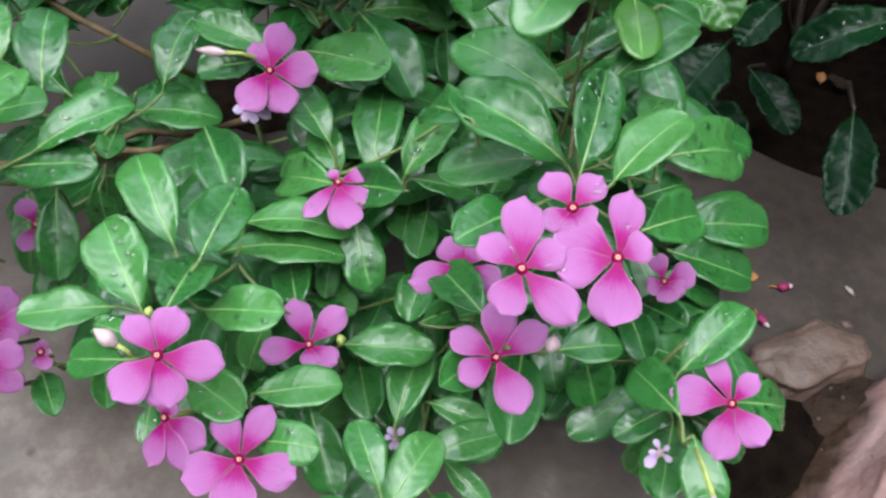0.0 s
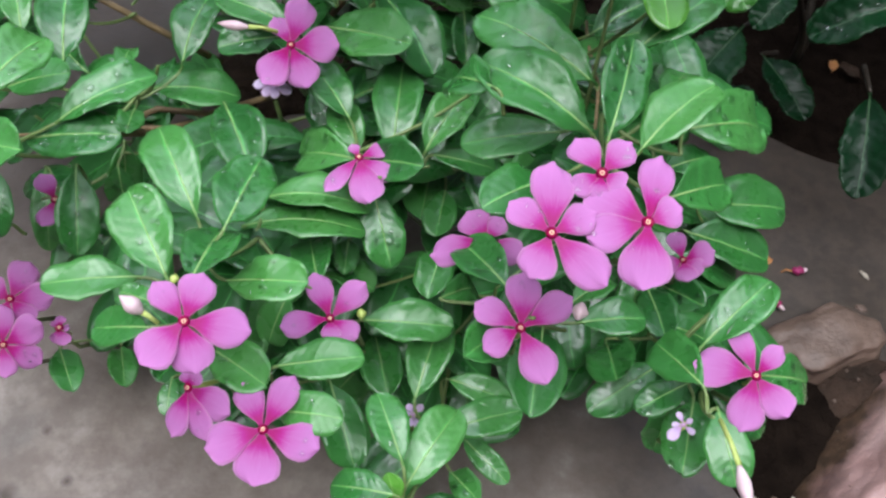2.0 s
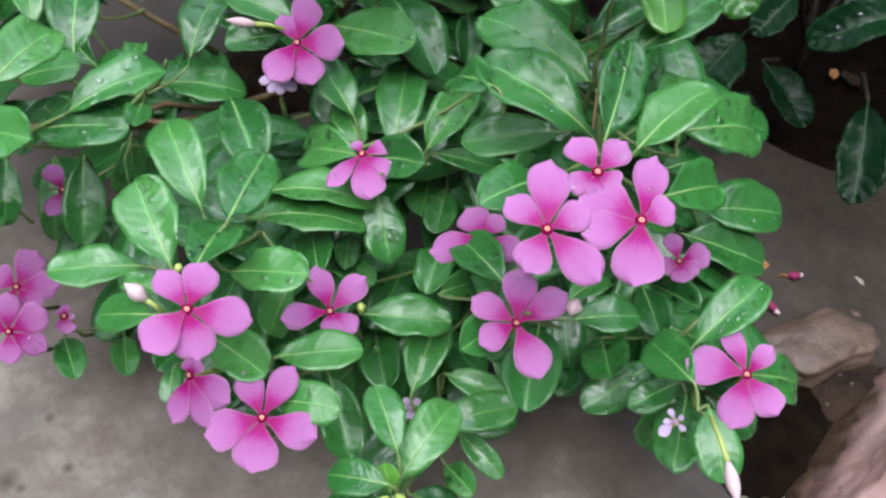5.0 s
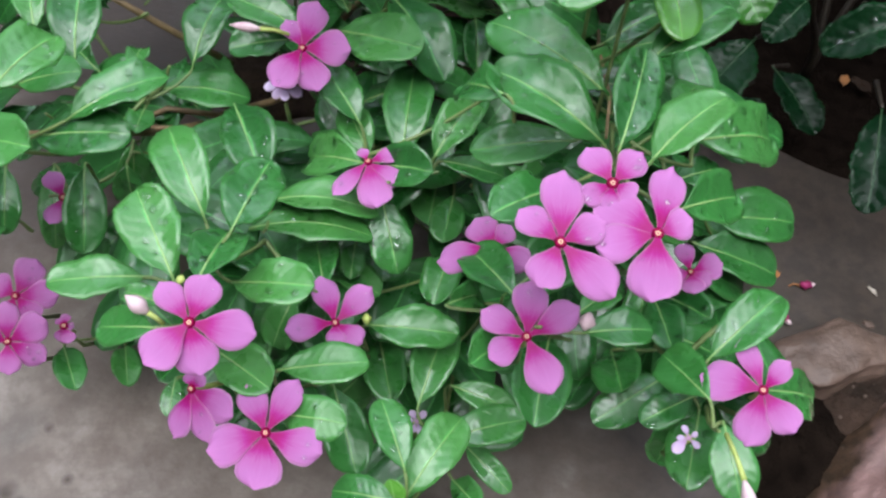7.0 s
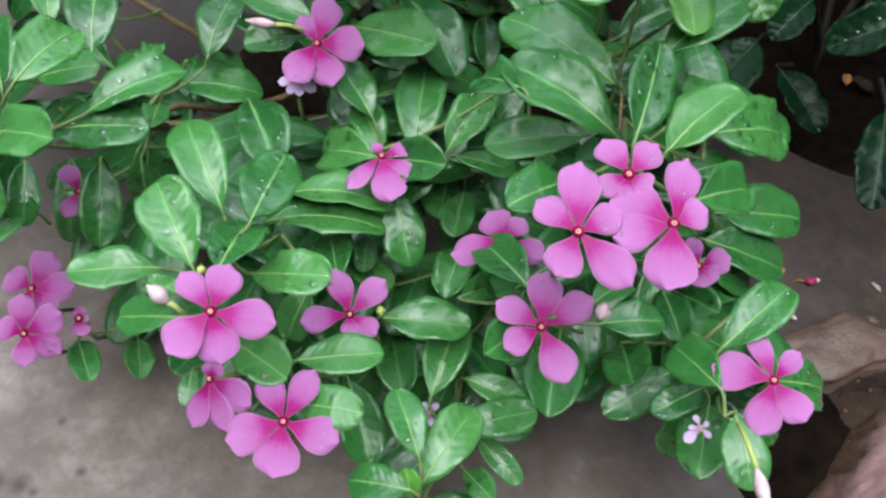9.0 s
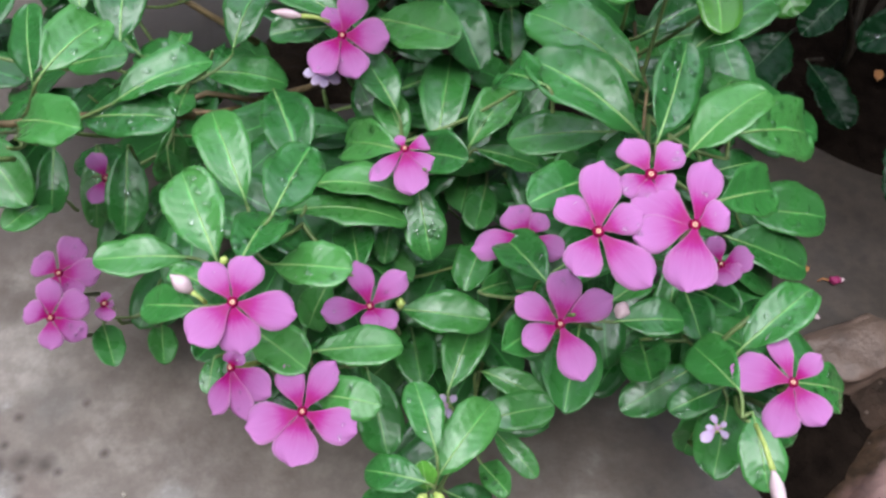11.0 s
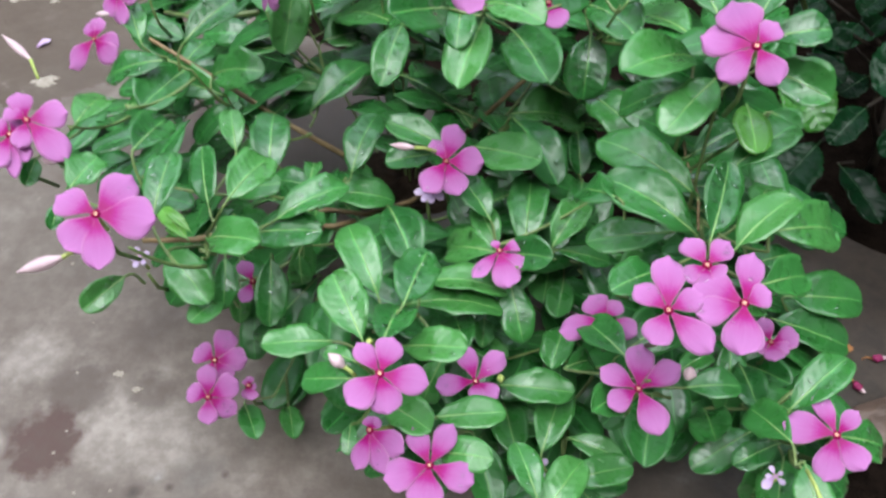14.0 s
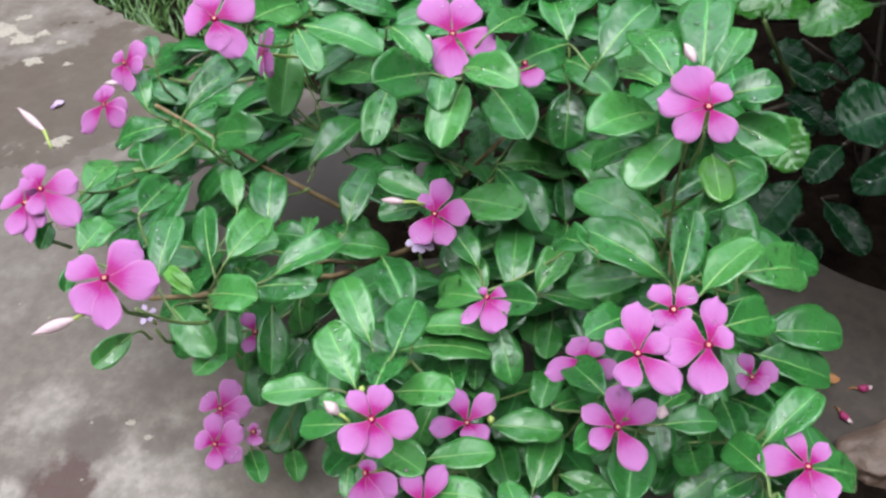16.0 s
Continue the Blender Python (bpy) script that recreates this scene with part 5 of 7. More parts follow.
under_leaf(-0.008, 0.452, 0.230, 90, -8, -3, 0.054, 0.023)
under_leaf(-0.045, 0.474, 0.227, 86, -6, 14, 0.054, 0.027)
under_leaf(-0.233, 0.343, 0.088, -106, 1, -3, 0.053, 0.023)
under_leaf(0.029, 0.242, 0.176, 7, -4, 29, 0.040, 0.019)
under_leaf(-0.078, 0.393, 0.234, 126, -31, 5, 0.046, 0.023)
under_leaf(-0.263, 0.348, 0.171, -154, -28, 4, 0.041, 0.019)
under_leaf(0.064, 0.226, 0.089, 28, -2, -2, 0.036, 0.018)
under_leaf(-0.296, 0.521, 0.177, 82, -1, 16, 0.040, 0.017)
under_leaf(-0.080, 0.332, 0.255, 96, -26, 25, 0.054, 0.024)
under_leaf(-0.180, 0.300, 0.096, -162, -29, -12, 0.056, 0.027)
under_leaf(0.002, 0.435, 0.149, 20, 5, 4, 0.041, 0.017)
under_leaf(-0.288, 0.454, 0.153, 134, 3, -39, 0.053, 0.023)
under_leaf(-0.070, 0.375, 0.142, 10, -16, 20, 0.055, 0.025)
under_leaf(-0.089, 0.305, 0.106, -93, -2, -11, 0.047, 0.022)
under_leaf(-0.146, 0.304, 0.073, -106, 5, 3, 0.041, 0.020)
under_leaf(-0.183, 0.483, 0.129, 98, 3, -5, 0.054, 0.027)
under_leaf(0.111, 0.318, 0.233, 106, -19, -21, 0.043, 0.020)
under_leaf(-0.265, 0.313, 0.179, 74, -22, -17, 0.047, 0.021)
under_leaf(0.039, 0.406, 0.201, -97, -30, 5, 0.042, 0.021)
under_leaf(-0.076, 0.436, 0.103, 82, -30, -9, 0.049, 0.021)
under_leaf(0.041, 0.277, 0.184, -34, -30, -13, 0.044, 0.021)
under_leaf(-0.125, 0.504, 0.229, 120, -31, 3, 0.056, 0.024)
under_leaf(-0.205, 0.347, 0.157, 119, 8, -2, 0.038, 0.018)
under_leaf(0.070, 0.269, 0.193, -56, -12, -28, 0.046, 0.021)
under_leaf(-0.070, 0.316, 0.134, 63, -22, -26, 0.037, 0.017)
under_leaf(-0.201, 0.234, 0.189, -125, -29, 23, 0.043, 0.018)
under_leaf(-0.078, 0.171, 0.102, -138, -19, 16, 0.052, 0.023)
under_leaf(-0.203, 0.566, 0.186, 109, -20, -19, 0.048, 0.022)
under_leaf(-0.113, 0.401, 0.221, 31, -16, 3, 0.038, 0.019)
under_leaf(-0.222, 0.346, 0.163, 44, 8, -17, 0.055, 0.027)
under_leaf(-0.110, 0.373, 0.139, 89, -11, 17, 0.038, 0.016)
under_leaf(-0.074, 0.416, 0.252, 94, 0, -1, 0.051, 0.024)
under_leaf(0.013, 0.494, 0.238, -90, -5, 6, 0.039, 0.019)
under_leaf(0.111, 0.265, 0.174, 9, -28, 25, 0.045, 0.020)
under_leaf(-0.167, 0.515, 0.162, -164, -10, -6, 0.044, 0.022)
under_leaf(-0.214, 0.348, 0.114, 150, -12, -20, 0.051, 0.026)
under_leaf(0.120, 0.249, 0.058, -21, -12, 10, 0.046, 0.021)
under_leaf(-0.302, 0.336, 0.175, -109, -4, -8, 0.038, 0.018)
under_leaf(-0.042, 0.384, 0.119, 159, -18, -24, 0.050, 0.022)
under_leaf(0.081, 0.302, 0.168, -44, -1, 30, 0.037, 0.016)
under_leaf(-0.280, 0.494, 0.180, 57, -31, 16, 0.037, 0.016)
under_leaf(0.065, 0.216, 0.068, -29, -0, 21, 0.047, 0.021)
under_leaf(-0.082, 0.303, 0.154, 57, -17, -23, 0.054, 0.024)
under_leaf(-0.048, 0.330, 0.144, -72, -19, 25, 0.036, 0.016)
under_leaf(0.034, 0.196, 0.174, -6, 7, 10, 0.040, 0.019)
under_leaf(-0.074, 0.460, 0.117, 41, -1, 34, 0.041, 0.018)
under_leaf(-0.233, 0.320, 0.150, -155, 4, -16, 0.036, 0.016)
under_leaf(-0.009, 0.423, 0.218, 68, -6, -21, 0.051, 0.025)
under_leaf(-0.193, 0.455, 0.225, 95, -19, -10, 0.039, 0.018)
under_leaf(-0.138, 0.224, 0.149, -19, -13, 11, 0.048, 0.025)
under_leaf(-0.132, 0.245, 0.128, 10, -22, -17, 0.043, 0.020)
under_leaf(-0.308, 0.321, 0.165, 60, -21, 11, 0.056, 0.024)
under_leaf(-0.022, 0.453, 0.222, 68, -27, 16, 0.042, 0.018)
under_leaf(-0.004, 0.405, 0.210, 44, -26, -18, 0.046, 0.019)
under_leaf(-0.105, 0.387, 0.139, 166, -12, 4, 0.043, 0.021)
under_leaf(-0.065, 0.341, 0.129, 125, 4, -11, 0.044, 0.020)
under_leaf(-0.187, 0.494, 0.219, 42, -10, 25, 0.046, 0.020)
under_leaf(0.030, 0.218, 0.102, -95, -23, -1, 0.041, 0.018)
under_leaf(-0.245, 0.370, 0.154, 131, -31, -13, 0.044, 0.023)
under_leaf(-0.079, 0.347, 0.251, 4, -29, 2, 0.039, 0.019)
under_leaf(-0.067, 0.290, 0.138, 51, -11, 25, 0.049, 0.025)
under_leaf(-0.058, 0.228, 0.109, -105, -28, -13, 0.054, 0.025)
under_leaf(-0.071, 0.350, 0.217, 115, 3, -10, 0.053, 0.023)
under_leaf(-0.244, 0.413, 0.147, 120, 0, -0, 0.044, 0.021)
under_leaf(-0.090, 0.427, 0.208, -150, -17, 16, 0.044, 0.023)
under_leaf(-0.074, 0.282, 0.125, -59, -10, -14, 0.053, 0.025)
under_leaf(-0.234, 0.390, 0.147, 145, 3, 15, 0.052, 0.024)
under_leaf(-0.075, 0.277, 0.131, 178, 3, -0, 0.044, 0.022)
under_leaf(-0.006, 0.457, 0.232, 169, -20, -20, 0.053, 0.023)
under_leaf(-0.007, 0.239, 0.076, -90, -14, -6, 0.043, 0.021)
under_leaf(0.080, 0.473, 0.225, 52, 8, 28, 0.037, 0.017)
under_leaf(-0.176, 0.567, 0.193, 173, -14, -20, 0.047, 0.023)
under_leaf(-0.041, 0.467, 0.243, 59, -27, 1, 0.045, 0.020)
under_leaf(-0.159, 0.438, 0.232, 57, -30, -5, 0.047, 0.024)
under_leaf(0.010, 0.438, 0.224, 163, -12, -23, 0.049, 0.025)
under_leaf(-0.265, 0.477, 0.207, 150, -25, -7, 0.037, 0.017)
under_leaf(-0.022, 0.385, 0.141, 59, -6, 21, 0.048, 0.024)
under_leaf(-0.070, 0.345, 0.224, 85, -11, 0, 0.037, 0.017)
under_leaf(-0.018, 0.425, 0.118, 151, 4, -13, 0.053, 0.026)
under_leaf(-0.256, 0.297, 0.177, -94, 4, -5, 0.038, 0.016)
under_leaf(-0.019, 0.401, 0.124, 98, 5, -4, 0.050, 0.022)
under_leaf(-0.083, 0.204, 0.089, -98, -24, 23, 0.042, 0.021)
under_leaf(0.054, 0.380, 0.210, 52, -18, 18, 0.047, 0.024)
under_leaf(-0.042, 0.259, 0.127, 31, -8, 30, 0.056, 0.028)
under_leaf(0.033, 0.359, 0.191, 6, -30, 12, 0.047, 0.021)
under_leaf(0.068, 0.245, 0.182, -122, 5, -7, 0.053, 0.027)
under_leaf(0.060, 0.499, 0.208, -54, -19, 22, 0.045, 0.019)
under_leaf(0.055, 0.212, 0.096, -126, -24, -28, 0.037, 0.016)
under_leaf(-0.069, 0.372, 0.167, 122, -30, -5, 0.041, 0.018)
under_leaf(-0.093, 0.169, 0.121, -128, -6, -12, 0.037, 0.016)
under_leaf(-0.221, 0.462, 0.177, -155, -10, -14, 0.054, 0.028)
under_leaf(-0.152, 0.373, 0.125, -4, -20, -11, 0.053, 0.025)
under_leaf(-0.016, 0.504, 0.214, -39, 5, 2, 0.052, 0.025)
under_leaf(-0.170, 0.484, 0.109, 73, 4, 32, 0.050, 0.023)
under_leaf(-0.168, 0.201, 0.114, 126, -30, -13, 0.046, 0.022)
under_leaf(-0.187, 0.409, 0.197, -166, -17, 4, 0.053, 0.027)
under_leaf(-0.056, 0.383, 0.221, -3, -3, 2, 0.041, 0.020)
under_leaf(0.118, 0.260, 0.047, -67, 7, -1, 0.044, 0.021)
under_leaf(-0.198, 0.563, 0.206, 173, -31, -2, 0.039, 0.019)
under_leaf(-0.058, 0.190, 0.043, -25, -28, 21, 0.036, 0.019)
under_leaf(-0.063, 0.482, 0.224, 78, -22, -8, 0.043, 0.021)
under_leaf(-0.223, 0.396, 0.149, 85, 3, 5, 0.045, 0.023)
under_leaf(0.117, 0.168, 0.092, -78, -14, 10, 0.038, 0.019)
under_leaf(-0.062, 0.248, 0.104, -121, 8, -6, 0.049, 0.022)
under_leaf(-0.009, 0.166, 0.029, 4, 1, 3, 0.046, 0.021)
under_leaf(0.102, 0.164, 0.106, -10, -18, -3, 0.048, 0.020)
under_leaf(-0.000, 0.257, 0.064, -87, 2, -8, 0.036, 0.018)
under_leaf(0.101, 0.147, 0.082, 51, 1, 7, 0.048, 0.022)
under_leaf(-0.025, 0.162, 0.055, -115, -14, -14, 0.049, 0.024)
under_leaf(0.099, 0.201, 0.082, -83, -5, -14, 0.046, 0.023)
under_leaf(-0.062, 0.220, 0.109, 52, -19, 15, 0.048, 0.021)
under_leaf(0.084, 0.225, 0.052, -1, -7, 16, 0.055, 0.026)
under_leaf(0.056, 0.258, 0.091, -34, -4, -5, 0.056, 0.025)
under_leaf(-0.001, 0.184, 0.048, -155, -7, -14, 0.039, 0.017)
under_leaf(0.057, 0.246, 0.094, -87, -7, 10, 0.048, 0.020)
under_leaf(-0.008, 0.256, 0.080, -0, -29, 28, 0.038, 0.018)
under_leaf(-0.088, 0.193, 0.128, -178, 4, 4, 0.038, 0.018)
under_leaf(0.107, 0.277, 0.073, -61, -27, 19, 0.055, 0.028)
under_leaf(0.077, 0.208, 0.058, -121, 2, -4, 0.043, 0.019)
under_leaf(0.108, 0.176, 0.126, -42, -22, -3, 0.036, 0.017)
under_leaf(-0.004, 0.191, 0.055, -113, -17, 13, 0.053, 0.022)
under_leaf(-0.080, 0.177, 0.154, 140, -20, 24, 0.051, 0.022)
under_leaf(-0.040, 0.198, 0.059, -55, -19, -16, 0.038, 0.017)
under_leaf(-0.098, 0.194, 0.133, -109, -18, -37, 0.042, 0.022)
under_leaf(-0.053, 0.212, 0.056, -15, 2, 6, 0.048, 0.020)
under_leaf(-0.061, 0.159, 0.089, 124, -7, -15, 0.051, 0.024)
under_leaf(0.132, 0.196, 0.083, 79, -31, -37, 0.042, 0.020)
under_leaf(0.026, 0.216, 0.055, -63, -2, -3, 0.042, 0.021)
under_leaf(0.054, 0.227, 0.092, -42, -20, 21, 0.045, 0.022)
under_leaf(0.004, 0.218, 0.084, 59, -24, 9, 0.042, 0.021)
under_leaf(0.023, 0.221, 0.073, -1, -9, 11, 0.046, 0.021)
under_leaf(0.052, 0.184, 0.076, 36, 8, 10, 0.041, 0.020)
under_leaf(-0.003, 0.154, 0.056, -139, -5, -17, 0.053, 0.025)
under_leaf(0.001, 0.194, 0.028, -25, 7, 20, 0.039, 0.019)
under_leaf(-0.012, 0.209, 0.067, -53, 9, -10, 0.046, 0.023)
under_leaf(-0.051, 0.245, 0.111, -125, -24, -2, 0.040, 0.017)
under_leaf(0.114, 0.165, 0.101, -43, -23, 12, 0.039, 0.018)
leaf(-0.275, 0.313, 0.198, 53, -34, 23, 0.035, 0.024)
leaf(-0.264, 0.216, 0.220, 77, 0, 9, 0.027, 0.019)
leaf(0.068, 0.268, 0.289, 59, 16, 7, 0.037, 0.017)
leaf(0.040, 0.246, 0.270, 171, -33, -21, 0.036, 0.018)
leaf(0.088, 0.271, 0.237, -54, 0, 16, 0.019, 0.013)
leaf(0.077, 0.201, 0.200, 21, 0, 10, 0.021, 0.014)
leaf(0.095, 0.149, 0.112, -106, -65, 1, 0.033, 0.016)
leaf(0.045, 0.167, 0.155, 34, 0, -1, 0.022, 0.013)
leaf(-0.018, 0.112, 0.074, -14, -22, -1, 0.027, 0.018)
leaf(-0.023, 0.096, 0.108, -171, -19, -5, 0.030, 0.016)
leaf(-0.018, 0.091, 0.100, -59, -63, 1, 0.022, 0.015)
leaf(-0.073, 0.184, 0.136, -123, -46, -13, 0.028, 0.018)
leaf(-0.014, 0.247, 0.155, 1, -18, 5, 0.033, 0.016)
leaf(-0.168, 0.259, 0.130, -86, -67, -2, 0.022, 0.015)
leaf(-0.166, 0.270, 0.135, -111, -66, -38, 0.033, 0.017)
leaf(-0.200, 0.387, 0.215, 119, 16, 6, 0.036, 0.021)
leaf(-0.120, 0.414, 0.190, 136, -17, -9, 0.069, 0.037)
leaf(-0.121, 0.414, 0.150, -14, -27, 1, 0.044, 0.030)
leaf(-0.024, 0.399, 0.170, -14, -34, 9, 0.035, 0.024)
leaf(-0.043, 0.373, 0.150, 19, -21, 10, 0.055, 0.038)
leaf(-0.181, 0.430, 0.165, 44, -14, 12, 0.042, 0.029)
leaf(0.061, 0.345, 0.230, 127, -18, -5, 0.064, 0.037)
leaf(0.005, 0.374, 0.215, -97, -46, -2, 0.042, 0.028)
leaf(0.033, 0.230, 0.083, -30, 1, 10, 0.043, 0.019)

# flowers: centre, facing, petals as angle, length, width
flower(-0.0774, 0.2785, 0.1905, (0.12, -0.44, 0.89), (80, 0.0240, 0.0136), (124, 0.0151, 0.0088), (8, 0.0209, 0.0161), (-63, 0.0196, 0.0142), (-120, 0.0210, 0.0146))
flower(-0.0454, 0.2359, 0.1638, (0.02, -0.13, 0.99), (26, 0.0149, 0.0078), (-37, 0.0174, 0.0096), (-78, 0.0223, 0.0143), (-126, 0.0223, 0.0088), (119, 0.0067, 0.0053))
flower(-0.0946, 0.1293, 0.1990, (0.16, -0.28, 0.95), (133, 0.0166, 0.0095), (76, 0.0169, 0.0122), (-4, 0.0214, 0.0135), (-70, 0.0172, 0.0140), (-127, 0.0186, 0.0141))
flower(-0.0553, 0.1712, 0.1324, (0.08, -0.27, 0.96), (111, 0.0217, 0.0112), (50, 0.0217, 0.0115), (-33, 0.0138, 0.0098), (-85, 0.0089, 0.0081), (-166, 0.0205, 0.0115))
flower(-0.0736, 0.1128, 0.1488, (0.11, -0.22, 0.97), (117, 0.0195, 0.0107), (64, 0.0224, 0.0108), (-17, 0.0214, 0.0139), (-94, 0.0196, 0.0165), (-159, 0.0212, 0.0151))
flower(-0.1032, 0.1280, 0.1521, (-0.36, -0.46, 0.81), (98, 0.0062, 0.0066), (-121, 0.0191, 0.0107), (-38, 0.0198, 0.0124), (-81, 0.0205, 0.0106), (34, 0.0064, 0.0062))
flower(0.0253, 0.1420, 0.2361, (-0.06, -0.32, 0.94), (85, 0.0242, 0.0134), (137, 0.0161, 0.0103), (-118, 0.0148, 0.0121), (-48, 0.0225, 0.0125), (23, 0.0145, 0.0101))
flower(0.0550, 0.1447, 0.2391, (-0.12, -0.33, 0.94), (-170, 0.0187, 0.0123), (142, 0.0213, 0.0148), (72, 0.0231, 0.0110), (18, 0.0107, 0.0101), (-101, 0.0208, 0.0154))
flower(0.0418, 0.1613, 0.2426, (-0.09, -0.36, 0.93), (117, 0.0143, 0.0103), (45, 0.0141, 0.0098), (-155, 0.0103, 0.0078), (-37, 0.0077, 0.0075), (-103, 0.0088, 0.0067))
flower(0.0217, 0.1436, 0.1749, (-0.04, -0.27, 0.96), (82, 0.0215, 0.0131), (148, 0.0187, 0.0109), (-151, 0.0152, 0.0109), (-67, 0.0217, 0.0133), (29, 0.0218, 0.0114))
flower(0.1117, 0.1329, 0.1613, (-0.19, -0.23, 0.95), (100, 0.0211, 0.0086), (42, 0.0145, 0.0080), (-63, 0.0176, 0.0119), (-116, 0.0212, 0.0128), (160, 0.0221, 0.0156))
flower(0.1132, 0.2261, 0.1041, (-0.16, -0.31, 0.94), (99, 0.0151, 0.0095), (10, 0.0155, 0.0133), (-38, 0.0105, 0.0099), (-87, 0.0105, 0.0109), (-167, 0.0086, 0.0092))
flower(0.0109, 0.1928, 0.1623, (-0.30, -0.30, 0.90), (113, 0.0160, 0.0138), (-175, 0.0240, 0.0132), (-35, 0.0163, 0.0109), (-88, 0.0100, 0.0095), (44, 0.0109, 0.0091))
flower(-0.2081, 0.1920, 0.1095, (0.26, -0.56, 0.78), (74, 0.0181, 0.0133), (13, 0.0177, 0.0133), (160, 0.0121, 0.0133), (-101, 0.0129, 0.0104), (-38, 0.0143, 0.0100))
flower(-0.2091, 0.1730, 0.1000, (0.27, -0.56, 0.78), (106, 0.0177, 0.0109), (40, 0.0179, 0.0141), (-20, 0.0178, 0.0113), (-76, 0.0147, 0.0107), (172, 0.0113, 0.0115))
flower(-0.1901, 0.3089, 0.3059, (0.22, -0.52, 0.82), (-174, 0.0151, 0.0190), (37, 0.0227, 0.0182), (-46, 0.0243, 0.0159), (-69, 0.0175, 0.0136), (115, 0.0199, 0.0150))
flower(-0.0635, 0.3211, 0.2860, (0.05, -0.54, 0.84), (126, 0.0256, 0.0178), (65, 0.0243, 0.0180), (-18, 0.0242, 0.0184), (-91, 0.0248, 0.0186), (-126, 0.0190, 0.0149))
flower(0.0536, 0.2135, 0.3136, (-0.13, -0.49, 0.86), (106, 0.0211, 0.0173), (158, 0.0208, 0.0145), (-144, 0.0179, 0.0124), (-68, 0.0165, 0.0116), (44, 0.0124, 0.0098))
flower(-0.2139, 0.1611, 0.2610, (0.28, -0.36, 0.89), (67, 0.0221, 0.0151), (8, 0.0232, 0.0186), (-70, 0.0237, 0.0124), (-114, 0.0182, 0.0163), (164, 0.0170, 0.0140))
flower(-0.2902, 0.2461, 0.2402, (0.32, -0.40, 0.86), (124, 0.0153, 0.0116), (29, 0.0192, 0.0150), (-31, 0.0288, 0.0147), (-84, 0.0152, 0.0099), (165, 0.0110, 0.0103))
flower(-0.2988, 0.2402, 0.2351, (0.24, -0.28, 0.93), (164, 0.0116, 0.0156), (68, 0.0110, 0.0126), (-94, 0.0191, 0.0109), (-67, 0.0230, 0.0074), (-43, 0.0165, 0.0094))
flower(-0.3030, 0.4017, 0.2202, (-0.23, -0.68, 0.70), (21, 0.0193, 0.0144), (-28, 0.0149, 0.0118), (-91, 0.0205, 0.0123), (-139, 0.0161, 0.0124), (126, 0.0104, 0.0102))
flower(-0.3484, 0.4284, 0.1664, (-0.17, -0.68, 0.71), (71, 0.0154, 0.0124), (-22, 0.0183, 0.0148), (-55, 0.0222, 0.0160), (-146, 0.0290, 0.0159), (111, 0.0132, 0.0108))
flower(-0.1904, 0.2329, 0.1327, (0.22, -0.35, 0.91), (127, 0.0136, 0.0095), (-103, 0.0133, 0.0087))
faded_flower(-0.087, 0.271, 0.175, (0.13, -0.41, 0.90), (-169, 0.0081), (-116, 0.0071), (-73, 0.0072), (-25, 0.0092), (36, 0.0068))
faded_flower(0.088, 0.122, 0.140, (-0.15, -0.21, 0.97), (-143, 0.0075), (-46, 0.0047), (27, 0.0036), (105, 0.0046), (178, 0.0039))
faded_flower(-0.019, 0.151, 0.080, (0.02, -0.22, 0.98), (-110, 0.0048), (-68, 0.0061), (49, 0.0058), (119, 0.0053), (172, 0.0046))
faded_flower(-0.224, 0.191, 0.200, (0.25, -0.34, 0.90), (-150, 0.0039), (-102, 0.0055), (-48, 0.0044), (37, 0.0043), (124, 0.0045))
flower(-0.188, 0.363, 0.250, (-0.85, -0.32, 0.42), (-129, 0.0143), (-77, 0.0231), (-15, 0.0204), (95, 0.0213), (123, 0.0228))
flower(-0.024, 0.328, 0.262, (0.00, -0.52, 0.85), (-105, 0.0122), (-64, 0.0148))
flower(-0.191, 0.188, 0.090, (0.22, -0.28, 0.94), (-98, 0.0067), (-64, 0.0083), (4, 0.0038), (93, 0.0053), (146, 0.0040))

# shoots, stalks and buds
shoot(-0.157, 0.372, 0.265, -0.181, 0.334, 0.277)
shoot(-0.134, 0.428, 0.237, -0.157, 0.372, 0.265)
shoot(-0.157, 0.372, 0.265, -0.146, 0.313, 0.282)
shoot(-0.227, 0.353, 0.175, -0.274, 0.382, 0.186)
shoot(-0.227, 0.353, 0.175, -0.241, 0.344, 0.204)
shoot(-0.155, 0.278, 0.166, -0.189, 0.259, 0.187)
shoot(-0.174, 0.237, 0.169, -0.193, 0.205, 0.205)
shoot(-0.189, 0.259, 0.187, -0.247, 0.256, 0.195)
shoot(-0.269, 0.304, 0.205, -0.286, 0.270, 0.219)
shoot(-0.241, 0.344, 0.204, -0.269, 0.304, 0.205)
shoot(-0.225, 0.217, 0.210, -0.264, 0.216, 0.220)
shoot(-0.247, 0.256, 0.195, -0.225, 0.217, 0.210)
shoot(-0.179, 0.420, 0.153, -0.175, 0.350, 0.156)
shoot(-0.155, 0.278, 0.166, -0.130, 0.255, 0.200)
shoot(-0.043, 0.334, 0.180, -0.076, 0.299, 0.180)
shoot(-0.155, 0.278, 0.166, -0.174, 0.237, 0.169)
shoot(-0.168, 0.301, 0.138, -0.155, 0.278, 0.166)
shoot(-0.088, 0.202, 0.156, -0.105, 0.167, 0.180)
shoot(-0.095, 0.280, 0.096, -0.089, 0.228, 0.155)
shoot(-0.105, 0.167, 0.180, -0.100, 0.142, 0.181)
shoot(-0.089, 0.228, 0.155, -0.088, 0.202, 0.156)
